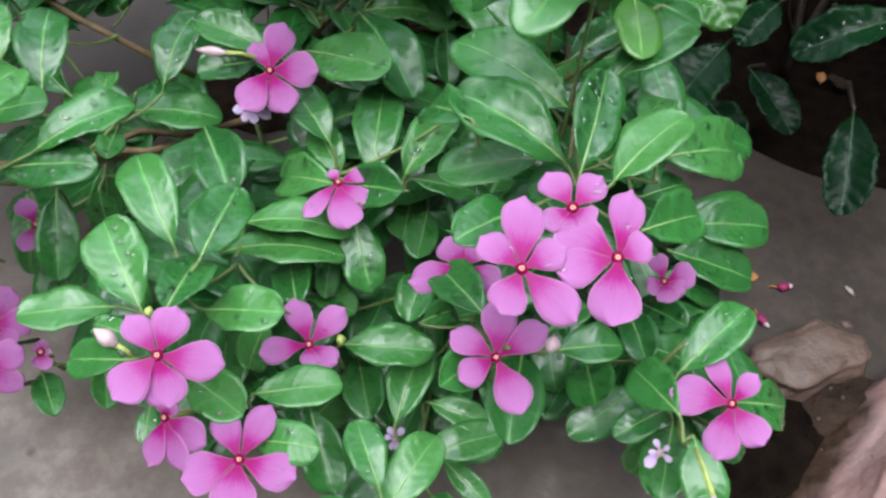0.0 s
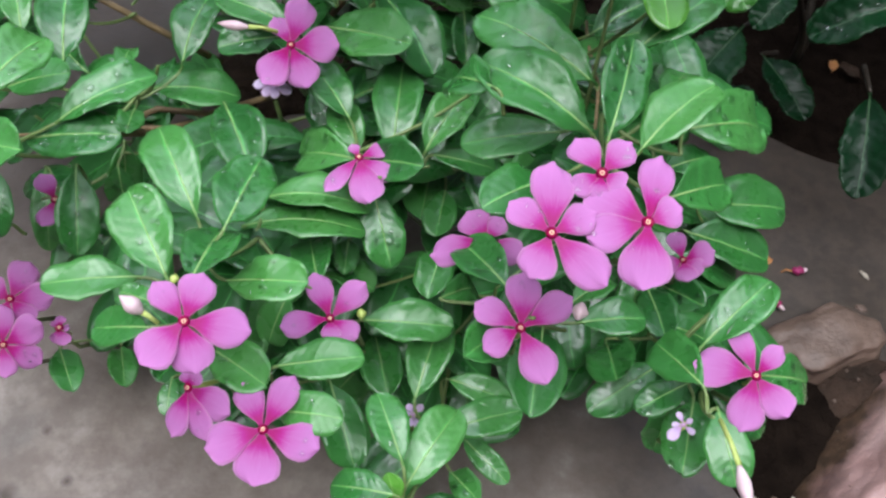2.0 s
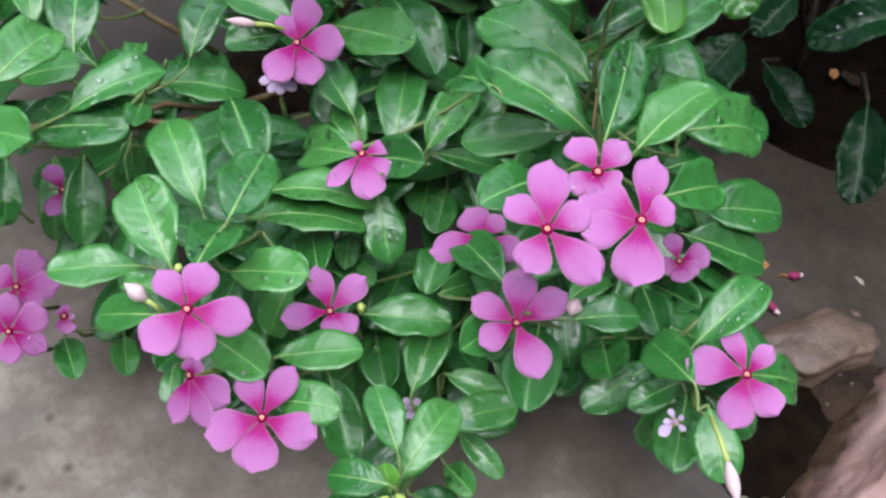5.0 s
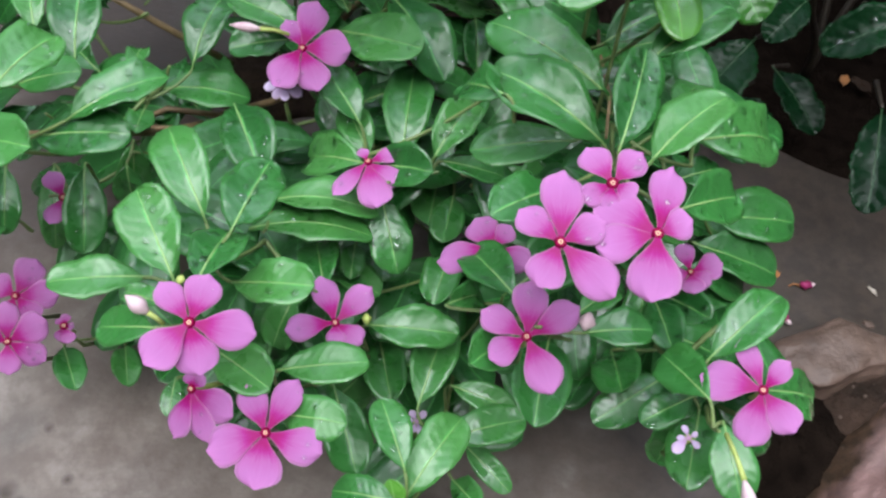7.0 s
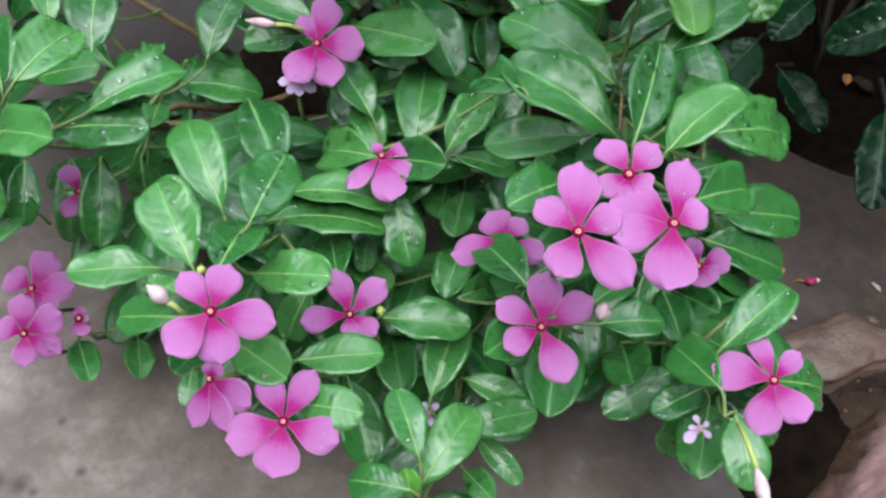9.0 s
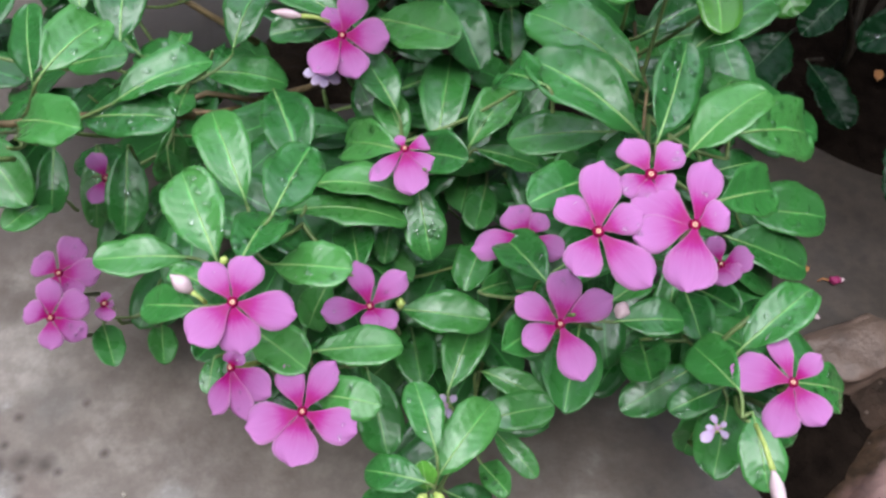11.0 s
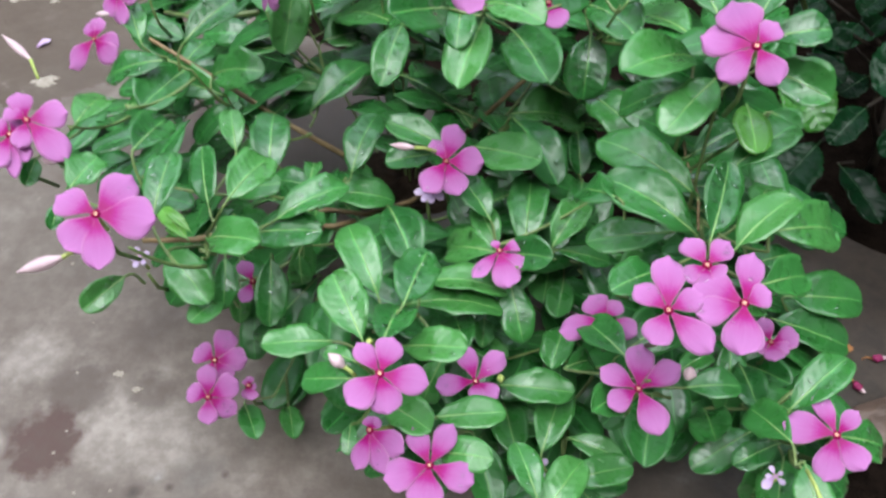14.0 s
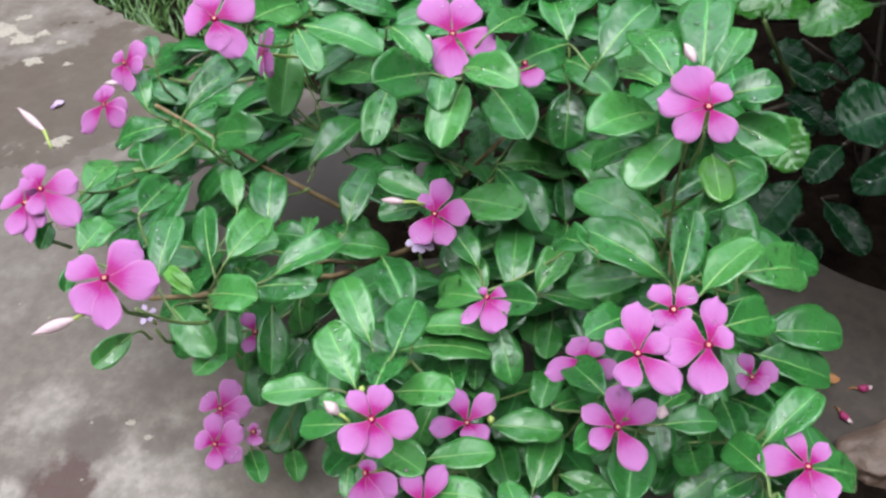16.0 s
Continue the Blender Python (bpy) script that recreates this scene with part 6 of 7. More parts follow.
shoot(-0.088, 0.202, 0.156, -0.065, 0.181, 0.146)
shoot(-0.049, 0.250, 0.160, -0.035, 0.224, 0.167)
shoot(-0.042, 0.293, 0.131, -0.049, 0.250, 0.160)
shoot(-0.049, 0.250, 0.160, -0.014, 0.238, 0.159)
shoot(-0.056, 0.373, 0.144, -0.043, 0.334, 0.180)
shoot(-0.166, 0.283, 0.082, -0.181, 0.194, 0.072)
shoot(-0.167, 0.265, 0.133, -0.203, 0.241, 0.125)
shoot(-0.193, 0.205, 0.205, -0.184, 0.178, 0.218)
shoot(-0.184, 0.178, 0.218, -0.195, 0.146, 0.260)
shoot(-0.060, 0.319, 0.272, -0.056, 0.289, 0.284)
shoot(-0.060, 0.371, 0.239, -0.060, 0.319, 0.272)
shoot(-0.060, 0.319, 0.272, -0.017, 0.325, 0.265)
shoot(-0.100, 0.430, 0.228, -0.109, 0.345, 0.233)
shoot(0.005, 0.374, 0.215, 0.017, 0.349, 0.250)
shoot(0.040, 0.246, 0.270, 0.056, 0.240, 0.297)
shoot(0.040, 0.246, 0.270, 0.066, 0.250, 0.281)
shoot(0.046, 0.275, 0.194, 0.040, 0.246, 0.270)
shoot(0.046, 0.275, 0.194, 0.082, 0.255, 0.250)
shoot(0.046, 0.275, 0.194, 0.055, 0.227, 0.211)
shoot(0.055, 0.227, 0.211, 0.048, 0.177, 0.231)
shoot(0.055, 0.227, 0.211, 0.082, 0.202, 0.210)
shoot(0.015, 0.266, 0.190, 0.046, 0.275, 0.194)
shoot(-0.049, 0.250, 0.160, 0.015, 0.266, 0.190)
shoot(-0.086, 0.418, 0.012, 0.149, 0.271, 0.066)
shoot(0.093, 0.196, 0.097, 0.098, 0.170, 0.118)
shoot(0.098, 0.170, 0.118, 0.098, 0.137, 0.146)
shoot(0.098, 0.137, 0.146, 0.092, 0.115, 0.165)
shoot(0.015, 0.176, 0.152, 0.026, 0.144, 0.184)
shoot(0.017, 0.195, 0.118, 0.049, 0.177, 0.119)
shoot(-0.074, 0.213, 0.094, -0.044, 0.182, 0.092)
shoot(-0.000, 0.196, 0.080, -0.009, 0.138, 0.080)
shoot(-0.009, 0.138, 0.080, -0.022, 0.097, 0.112)
shoot(-0.044, 0.182, 0.092, -0.076, 0.142, 0.126)
shoot(-0.075, 0.196, 0.051, -0.067, 0.142, 0.065)
shoot(-0.074, 0.213, 0.094, -0.114, 0.146, 0.130)
shoot(-0.017, 0.213, 0.110, 0.017, 0.195, 0.118)
shoot(-0.074, 0.213, 0.094, -0.017, 0.213, 0.110)
shoot(-0.133, 0.289, 0.127, -0.167, 0.265, 0.133)
shoot(-0.230, 0.448, 0.196, -0.253, 0.402, 0.220)
shoot(-0.179, 0.420, 0.153, -0.200, 0.389, 0.200)
shoot(-0.127, 0.440, 0.012, -0.121, 0.420, 0.185)
shoot(-0.127, 0.441, 0.012, -0.122, 0.424, 0.154)
shoot(-0.056, 0.373, 0.144, -0.024, 0.399, 0.170)
shoot(-0.122, 0.424, 0.154, -0.056, 0.373, 0.144)
shoot(-0.122, 0.424, 0.154, -0.179, 0.420, 0.153)
shoot(0.055, 0.395, 0.203, 0.061, 0.345, 0.230)
shoot(-0.024, 0.399, 0.170, 0.005, 0.374, 0.215)
shoot(-0.217, 0.364, 0.134, -0.216, 0.326, 0.146)
shoot(-0.202, 0.312, 0.088, -0.217, 0.289, 0.133)
shoot(0.023, 0.241, 0.131, 0.067, 0.219, 0.166)
shoot(-0.106, 0.412, 0.012, 0.021, 0.232, 0.080)
shoot(-0.120, 0.407, 0.012, -0.075, 0.196, 0.051)
shoot(0.017, 0.195, 0.118, 0.015, 0.176, 0.152)
shoot(-0.137, 0.459, 0.012, -0.186, 0.542, 0.193)
shoot(-0.217, 0.364, 0.134, -0.295, 0.417, 0.149)
shoot(0.089, 0.227, 0.111, 0.093, 0.196, 0.097)
shoot(-0.100, 0.430, 0.228, -0.034, 0.440, 0.228)
shoot(-0.071, 0.316, 0.121, -0.042, 0.293, 0.131)
shoot(-0.217, 0.364, 0.134, -0.168, 0.301, 0.138)
shoot(-0.129, 0.446, 0.012, -0.137, 0.456, 0.100)
shoot(-0.003, 0.390, 0.134, 0.005, 0.324, 0.138)
shoot(-0.085, 0.227, 0.109, -0.074, 0.213, 0.094)
shoot(-0.056, 0.373, 0.144, -0.071, 0.316, 0.121)
shoot(-0.042, 0.293, 0.131, 0.003, 0.269, 0.121)
shoot(-0.095, 0.280, 0.096, -0.085, 0.227, 0.109)
shoot(-0.024, 0.399, 0.170, 0.001, 0.360, 0.180)
shoot(-0.175, 0.350, 0.156, -0.217, 0.364, 0.134)
shoot(-0.100, 0.430, 0.228, -0.060, 0.371, 0.239)
shoot(-0.071, 0.316, 0.121, -0.133, 0.289, 0.127)
shoot(0.018, 0.422, 0.183, 0.047, 0.432, 0.214)
shoot(0.061, 0.345, 0.230, 0.100, 0.390, 0.268)
shoot(-0.034, 0.440, 0.228, 0.025, 0.460, 0.223)
shoot(-0.056, 0.373, 0.144, -0.003, 0.390, 0.134)
shoot(-0.130, 0.451, 0.012, -0.140, 0.490, 0.225)
shoot(0.047, 0.432, 0.214, 0.096, 0.434, 0.226)
shoot(-0.148, 0.466, 0.012, -0.264, 0.588, 0.175)
shoot(-0.024, 0.399, 0.170, 0.018, 0.422, 0.183)
shoot(-0.124, 0.442, 0.012, -0.100, 0.430, 0.228)
shoot(-0.121, 0.420, 0.185, -0.100, 0.468, 0.217)
shoot(-0.202, 0.312, 0.088, -0.166, 0.283, 0.082)
shoot(-0.139, 0.424, 0.012, -0.202, 0.312, 0.088)
shoot(0.021, 0.232, 0.080, -0.000, 0.196, 0.080)
shoot(0.003, 0.269, 0.121, 0.023, 0.241, 0.131)
shoot(-0.217, 0.364, 0.134, -0.227, 0.353, 0.175)
shoot(-0.129, 0.442, 0.012, -0.134, 0.428, 0.237)
shoot(-0.179, 0.420, 0.153, -0.230, 0.448, 0.196)
shoot(-0.071, 0.316, 0.121, -0.095, 0.280, 0.096)
shoot(0.018, 0.422, 0.183, 0.055, 0.395, 0.203)
shoot(0.021, 0.232, 0.080, 0.089, 0.227, 0.111)
stem([(-0.080, 0.306, 0.134), (-0.080, 0.293, 0.153), (-0.080, 0.290, 0.168)], 0.0013, 0.0009)
stem([(-0.047, 0.255, 0.104), (-0.047, 0.242, 0.123), (-0.047, 0.239, 0.138)], 0.0013, 0.0009)
stem([(-0.099, 0.153, 0.140), (-0.099, 0.140, 0.159), (-0.099, 0.137, 0.174)], 0.0013, 0.0009)
stem([(-0.058, 0.195, 0.074), (-0.058, 0.182, 0.093), (-0.058, 0.179, 0.108)], 0.0013, 0.0009)
stem([(-0.077, 0.135, 0.090), (-0.077, 0.122, 0.109), (-0.077, 0.119, 0.124)], 0.0013, 0.0009)
stem([(-0.094, 0.156, 0.097), (-0.094, 0.143, 0.116), (-0.094, 0.140, 0.131)], 0.0013, 0.0009)
stem([(0.027, 0.167, 0.177), (0.027, 0.154, 0.196), (0.027, 0.151, 0.211)], 0.0013, 0.0009)
stem([(0.058, 0.170, 0.181), (0.058, 0.157, 0.200), (0.058, 0.154, 0.215)], 0.0013, 0.0009)
stem([(0.043, 0.187, 0.185), (0.043, 0.174, 0.204), (0.043, 0.171, 0.219)], 0.0013, 0.0009)
stem([(0.022, 0.167, 0.116), (0.022, 0.154, 0.135), (0.022, 0.151, 0.150)], 0.0013, 0.0009)
stem([(0.116, 0.155, 0.102), (0.116, 0.142, 0.121), (0.116, 0.139, 0.136)], 0.0013, 0.0009)
stem([(0.118, 0.251, 0.047), (0.118, 0.238, 0.066), (0.118, 0.235, 0.081)], 0.0013, 0.0009)
stem([(0.014, 0.203, 0.122), (0.014, 0.190, 0.141), (0.014, 0.187, 0.156)], 0.0013, 0.0009)
stem([(-0.213, 0.214, 0.055), (-0.213, 0.201, 0.074), (-0.213, 0.198, 0.089)], 0.0013, 0.0009)
stem([(-0.217, 0.197, 0.039), (-0.217, 0.184, 0.058), (-0.217, 0.181, 0.073)], 0.0013, 0.0009)
stem([(-0.196, 0.338, 0.251), (-0.196, 0.325, 0.270), (-0.196, 0.322, 0.285)], 0.0013, 0.0009)
stem([(-0.066, 0.351, 0.230), (-0.066, 0.338, 0.249), (-0.066, 0.335, 0.264)], 0.0013, 0.0009)
stem([(0.057, 0.242, 0.257), (0.057, 0.229, 0.276), (0.057, 0.226, 0.291)], 0.0013, 0.0009)
stem([(-0.221, 0.186, 0.204), (-0.221, 0.173, 0.223), (-0.221, 0.170, 0.238)], 0.0013, 0.0009)
stem([(-0.299, 0.272, 0.184), (-0.299, 0.259, 0.203), (-0.299, 0.256, 0.218)], 0.0013, 0.0009)
stem([(-0.305, 0.263, 0.177), (-0.305, 0.250, 0.196), (-0.305, 0.247, 0.211)], 0.0013, 0.0009)
stem([(-0.289, 0.429, 0.168), (-0.289, 0.416, 0.187), (-0.289, 0.413, 0.202)], 0.0013, 0.0009)
stem([(-0.336, 0.456, 0.113), (-0.336, 0.443, 0.132), (-0.336, 0.440, 0.147)], 0.0013, 0.0009)
stem([(-0.195, 0.258, 0.074), (-0.195, 0.245, 0.093), (-0.195, 0.242, 0.108)], 0.0013, 0.0009)
stem([(-0.090, 0.298, 0.118), (-0.090, 0.285, 0.137), (-0.090, 0.282, 0.152)], 0.0013, 0.0009)
stem([(0.092, 0.143, 0.081), (0.092, 0.130, 0.100), (0.092, 0.127, 0.115)], 0.0013, 0.0009)
stem([(-0.020, 0.172, 0.021), (-0.020, 0.159, 0.040), (-0.020, 0.156, 0.055)], 0.0013, 0.0009)
stem([(-0.230, 0.216, 0.142), (-0.230, 0.203, 0.161), (-0.230, 0.200, 0.176)], 0.0013, 0.0009)
stem([(-0.166, 0.387, 0.205), (-0.166, 0.374, 0.224), (-0.166, 0.371, 0.239)], 0.0013, 0.0009)
stem([(-0.024, 0.358, 0.206), (-0.024, 0.345, 0.225), (-0.024, 0.342, 0.240)], 0.0013, 0.0009)
stem([(-0.197, 0.212, 0.032), (-0.197, 0.199, 0.051), (-0.197, 0.196, 0.066)], 0.0013, 0.0009)
stem([(-0.277, 0.373, 0.205), (-0.251, 0.367, 0.190), (-0.225, 0.361, 0.175), (-0.194, 0.354, 0.155), (-0.157, 0.351, 0.130), (-0.145, 0.378, 0.090)], 0.0013, 0.0021, BROWN_STEM)
stem([(-0.022, 0.369, 0.195), (-0.043, 0.371, 0.170), (-0.060, 0.370, 0.150), (-0.085, 0.400, 0.100)], 0.0013, 0.0020, BROWN_STEM)
stem([(-0.182, 0.285, 0.125), (-0.161, 0.307, 0.120), (-0.133, 0.304, 0.120), (-0.108, 0.321, 0.115), (-0.100, 0.346, 0.100)], 0.0016, 0.0020, BROWN_STEM)
stem([(-0.176, 0.293, 0.120), (-0.154, 0.292, 0.120), (-0.142, 0.302, 0.115)], 0.0018, 0.0020, BROWN_STEM)
stem([(-0.226, 0.202, 0.200), (-0.213, 0.203, 0.200), (-0.199, 0.204, 0.200), (-0.191, 0.218, 0.190), (-0.178, 0.228, 0.182), (-0.165, 0.246, 0.165), (-0.153, 0.266, 0.145)], 0.0014, 0.0020, BROWN_STEM)
stem([(0.065, 0.339, 0.165), (0.061, 0.306, 0.175), (0.058, 0.271, 0.190), (0.055, 0.241, 0.205), (0.048, 0.205, 0.218)], 0.0009, 0.0007, BROWN_STEM)
stem([(-0.188, 0.199, 0.195), (-0.195, 0.197, 0.200)], 0.0012, 0.0012, GREEN_STEM)
stem([(0.094, 0.168, 0.105), (0.112, 0.185, 0.110), (0.119, 0.188, 0.120)], 0.0012, 0.0014, GREEN_STEM)
stem([(-0.272, 0.396, 0.210), (-0.238, 0.373, 0.220), (-0.193, 0.350, 0.240)], 0.0014, 0.0016, GREEN_STEM)
stem([(-0.167, 0.354, 0.275), (-0.155, 0.378, 0.258), (-0.134, 0.409, 0.235)], 0.0014, 0.0016, BROWN_STEM)
stem([(0.050, 0.235, 0.195), (0.055, 0.253, 0.215), (0.057, 0.258, 0.250), (0.055, 0.240, 0.292)], 0.0010, 0.0008, GREEN_STEM)
bud((-0.095, 0.279, 0.200), (-0.109, 0.281, 0.200), 0.0022, (-0.083, 0.281, 0.196))
bud((-0.113, 0.138, 0.190), (-0.120, 0.141, 0.196), 0.0031, (-0.108, 0.136, 0.186))
bud((0.036, 0.134, 0.205), (0.041, 0.132, 0.205), 0.0032)
bud((0.097, 0.096, 0.165), (0.098, 0.080, 0.165), 0.0026, (0.095, 0.115, 0.161))
bud((0.047, 0.223, 0.330), (0.043, 0.231, 0.334), 0.0023)
bud((-0.316, 0.306, 0.235), (-0.344, 0.330, 0.235), 0.0025, (-0.308, 0.294, 0.231))
bud((-0.227, 0.146, 0.250), (-0.243, 0.137, 0.250), 0.0029, (-0.222, 0.154, 0.246))
bud((-0.287, 0.239, 0.220), (-0.278, 0.236, 0.220), 0.0020)
bud((-0.305, 0.385, 0.215), (-0.314, 0.385, 0.215), 0.0020)
bud((-0.080, 0.321, 0.285), (-0.075, 0.315, 0.285), 0.0026)
bud((-0.044, 0.175, 0.130), (-0.040, 0.176, 0.130), 0.0025, mat=TUBE)
bud((-0.021, 0.090, 0.135), (-0.017, 0.085, 0.135), 0.0022, mat=TUBE)
bud((-0.024, 0.090, 0.132), (-0.028, 0.086, 0.132), 0.0020, mat=TUBE)
bud((-0.102, 0.146, 0.197), (-0.102, 0.150, 0.197), 0.0016, mat=TUBE)

# each leaf hangs by a short stalk from the shoot next to it
for ob in LEAVES:
    foot, back = PLACED[ob].translation, PLACED[ob].col[0].xyz.normalized()
    near = min(NODES, key=lambda p: (p - foot).length + 2.0 * max(0.0, p.z - foot.z))
    reach = (near - foot).length
    if reach > 0.035:
        near = foot - back * 0.006 - Vector((0, 0, 0.012))
    stalk = bezier(foot + back * 0.002, foot - back * 0.3 * min(reach, 0.02), near.lerp(foot, 0.35) - Vector((0, 0, 0.003)), near, 6)
    part("leaf_stalk", tube(stalk, [0.00065 + 0.00004 * i for i in range(7)], 6), GREEN_STEM, ob, "pale green leaf stalk", world_pose=Matrix())

from mathutils.bvhtree import BVHTree

part("foliage", UNDER, GLOSSY_LEAF, periwinkle, "dense green leaves deep in the bush", world_pose=Matrix(), kind="stuff")

# ---- the dark-leaved shrub ----
shrub = thing("shrub", 0.28, 0.52, -0.03, "low shrub with dark crinkled toothed leaves, dripping wet", "shrub")


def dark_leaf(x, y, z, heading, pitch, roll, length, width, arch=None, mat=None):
    ob = make_leaf(shrub, mat or SHADED_DARK_LEAF, x, y, z, heading, pitch, roll, length, width, arch, 40, 10, 0.07, 13, 0.35, DARK_MIDRIB, 0.020)
    tip = Vector((x, y, z))
    toward = Vector((0.30 - tip.x, 0.54 - tip.y, -0.05)).normalized() * 0.035
    pts = bezier(tip + toward, tip + toward * 0.7, tip + toward * 0.3, tip, 5)
    part("stem", tube(pts, [0.0018 - 0.0001 * i for i in range(6)]), DARK_STEM, shrub, world_pose=Matrix())
    return ob


for bx, by, bz in ((0.25, 0.50, 0.10), (0.36, 0.60, 0.2), (0.29, 0.62, 0.18)):
    pts = bezier((0.29, 0.53, -0.035), (0.29, 0.53, 0.03), (bx, by, bz - 0.07), (bx, by, bz), 9)
    part("stem", tube(pts, [0.004 - 0.0003 * i for i in range(10)]), DARK_STEM, shrub, world_pose=Matrix())


def toothed_leaf(x, y, z, heading, pitch, roll, length, width, arch=None):
    ob = dark_leaf(x, y, z, heading, pitch, roll, length, width, arch, TOOTHED_LEAF)
    return tagged(ob, "fresh bright green toothed leaf")


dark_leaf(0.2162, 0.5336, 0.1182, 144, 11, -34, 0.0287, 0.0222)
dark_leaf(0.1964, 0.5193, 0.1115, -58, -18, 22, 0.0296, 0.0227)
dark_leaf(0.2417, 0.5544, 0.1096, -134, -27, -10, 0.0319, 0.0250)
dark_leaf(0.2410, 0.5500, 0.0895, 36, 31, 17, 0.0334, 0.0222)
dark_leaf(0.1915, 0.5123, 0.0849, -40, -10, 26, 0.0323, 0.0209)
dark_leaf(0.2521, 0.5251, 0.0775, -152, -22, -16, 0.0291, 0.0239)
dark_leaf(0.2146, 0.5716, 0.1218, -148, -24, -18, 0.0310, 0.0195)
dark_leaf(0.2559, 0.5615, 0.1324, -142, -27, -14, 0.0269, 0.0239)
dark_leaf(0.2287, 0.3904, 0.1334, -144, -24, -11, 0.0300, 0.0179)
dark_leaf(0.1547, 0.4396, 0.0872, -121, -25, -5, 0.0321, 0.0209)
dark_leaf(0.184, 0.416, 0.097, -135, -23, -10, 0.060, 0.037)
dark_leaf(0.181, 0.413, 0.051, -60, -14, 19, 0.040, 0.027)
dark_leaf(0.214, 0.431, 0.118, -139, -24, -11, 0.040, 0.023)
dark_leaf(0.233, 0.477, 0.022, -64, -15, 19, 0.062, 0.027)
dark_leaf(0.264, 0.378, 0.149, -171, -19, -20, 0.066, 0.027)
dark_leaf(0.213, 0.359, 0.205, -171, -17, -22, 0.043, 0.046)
toothed_leaf(0.142, 0.415, 0.161, -65, -19, 19, 0.051, 0.033)
toothed_leaf(0.212, 0.444, 0.227, -172, -17, -26, 0.052, 0.031)
toothed_leaf(0.152, 0.441, 0.240, -178, -11, -29, 0.042, 0.021)
dark_leaf(0.246, 0.354, 0.100, -103, -23, 10, 0.067, 0.028)
dark_leaf(0.193, 0.527, 0.123, -40, -10, 27, 0.035, 0.021)
dark_leaf(0.182, 0.489, 0.122, -48, -13, 25, 0.036, 0.022)


# unseen leaves added to the side, back and overhead to shade the bed
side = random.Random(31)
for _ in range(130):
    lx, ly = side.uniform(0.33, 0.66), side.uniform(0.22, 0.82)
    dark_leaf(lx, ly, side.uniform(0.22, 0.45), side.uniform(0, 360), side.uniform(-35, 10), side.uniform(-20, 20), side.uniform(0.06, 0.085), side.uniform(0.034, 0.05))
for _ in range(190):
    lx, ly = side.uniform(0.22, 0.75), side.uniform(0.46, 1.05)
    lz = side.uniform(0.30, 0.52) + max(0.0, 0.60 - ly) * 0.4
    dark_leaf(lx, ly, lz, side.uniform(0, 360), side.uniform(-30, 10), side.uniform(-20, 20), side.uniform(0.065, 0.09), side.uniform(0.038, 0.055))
# a further unseen layer overhead, added to block more sky
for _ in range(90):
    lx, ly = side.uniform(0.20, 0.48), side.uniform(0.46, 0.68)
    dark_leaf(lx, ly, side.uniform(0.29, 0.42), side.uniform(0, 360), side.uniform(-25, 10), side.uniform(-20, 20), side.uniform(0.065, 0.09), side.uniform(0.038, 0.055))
toothed_leaf(0.144, 0.460, 0.207, 150, 15, -10, 0.045, 0.026)
toothed_leaf(0.144, 0.460, 0.207, 75, 20, 10, 0.050, 0.028)
toothed_leaf(0.144, 0.460, 0.207, 20, 5, 15, 0.038, 0.022)
stalk = bezier((0.308, 0.660, -0.03), (0.258, 0.600, 0.0), (0.173, 0.470, 0.154), (0.144, 0.460, 0.208), 9)
part("stem", tube(stalk, [0.0026 - 0.0001 * i for i in range(10)]), GREEN_STEM, shrub, "thick green upright stem", world_pose=Matrix())


# ---- stones and loose things on the paving ----
def rock(name, x, y, z, size, turn, seed, mat, label, rough=0.22, flat=0.0, near=0.74):
    bm = bmesh.new()
    bmesh.ops.create_icosphere(bm, subdivisions=5, radius=1.0)
    cut = random.Random(seed)
    planes = [(Vector((cut.gauss(0, 1), cut.gauss(0, 1), cut.gauss(0.2, 0.8))).normalized(), cut.uniform(near, near + 0.21)) for _ in range(11)]
    for v in bm.verts:
        p = v.co.copy()
        box = Vector([math.copysign(abs(c) ** 0.62, c) for c in p])
        p = p.lerp(box, 0.8)
        for n, d in planes:
            p -= n * max(0.0, p.dot(n) - d)
        k = 1 + rough * noise.noise(p * 1.3 + Vector((seed, 0, 0))) + rough * 0.4 * noise.noise(p * 3.7 + Vector((0, seed, 0))) + rough * 0.13 * noise.noise(p * 11 + Vector((0, 0, seed)))
        p *= k
        v.co = (p.x * size[0], p.y * size[1], p.z * size[2])
        if flat:
            v.co.z += flat * p.x * size[2]
    smooth(bm)
    ob = part(name, bm, mat, world_pose=pose(x, y, z, 0, 0, turn))
    return tagged(ob, label, "stone")


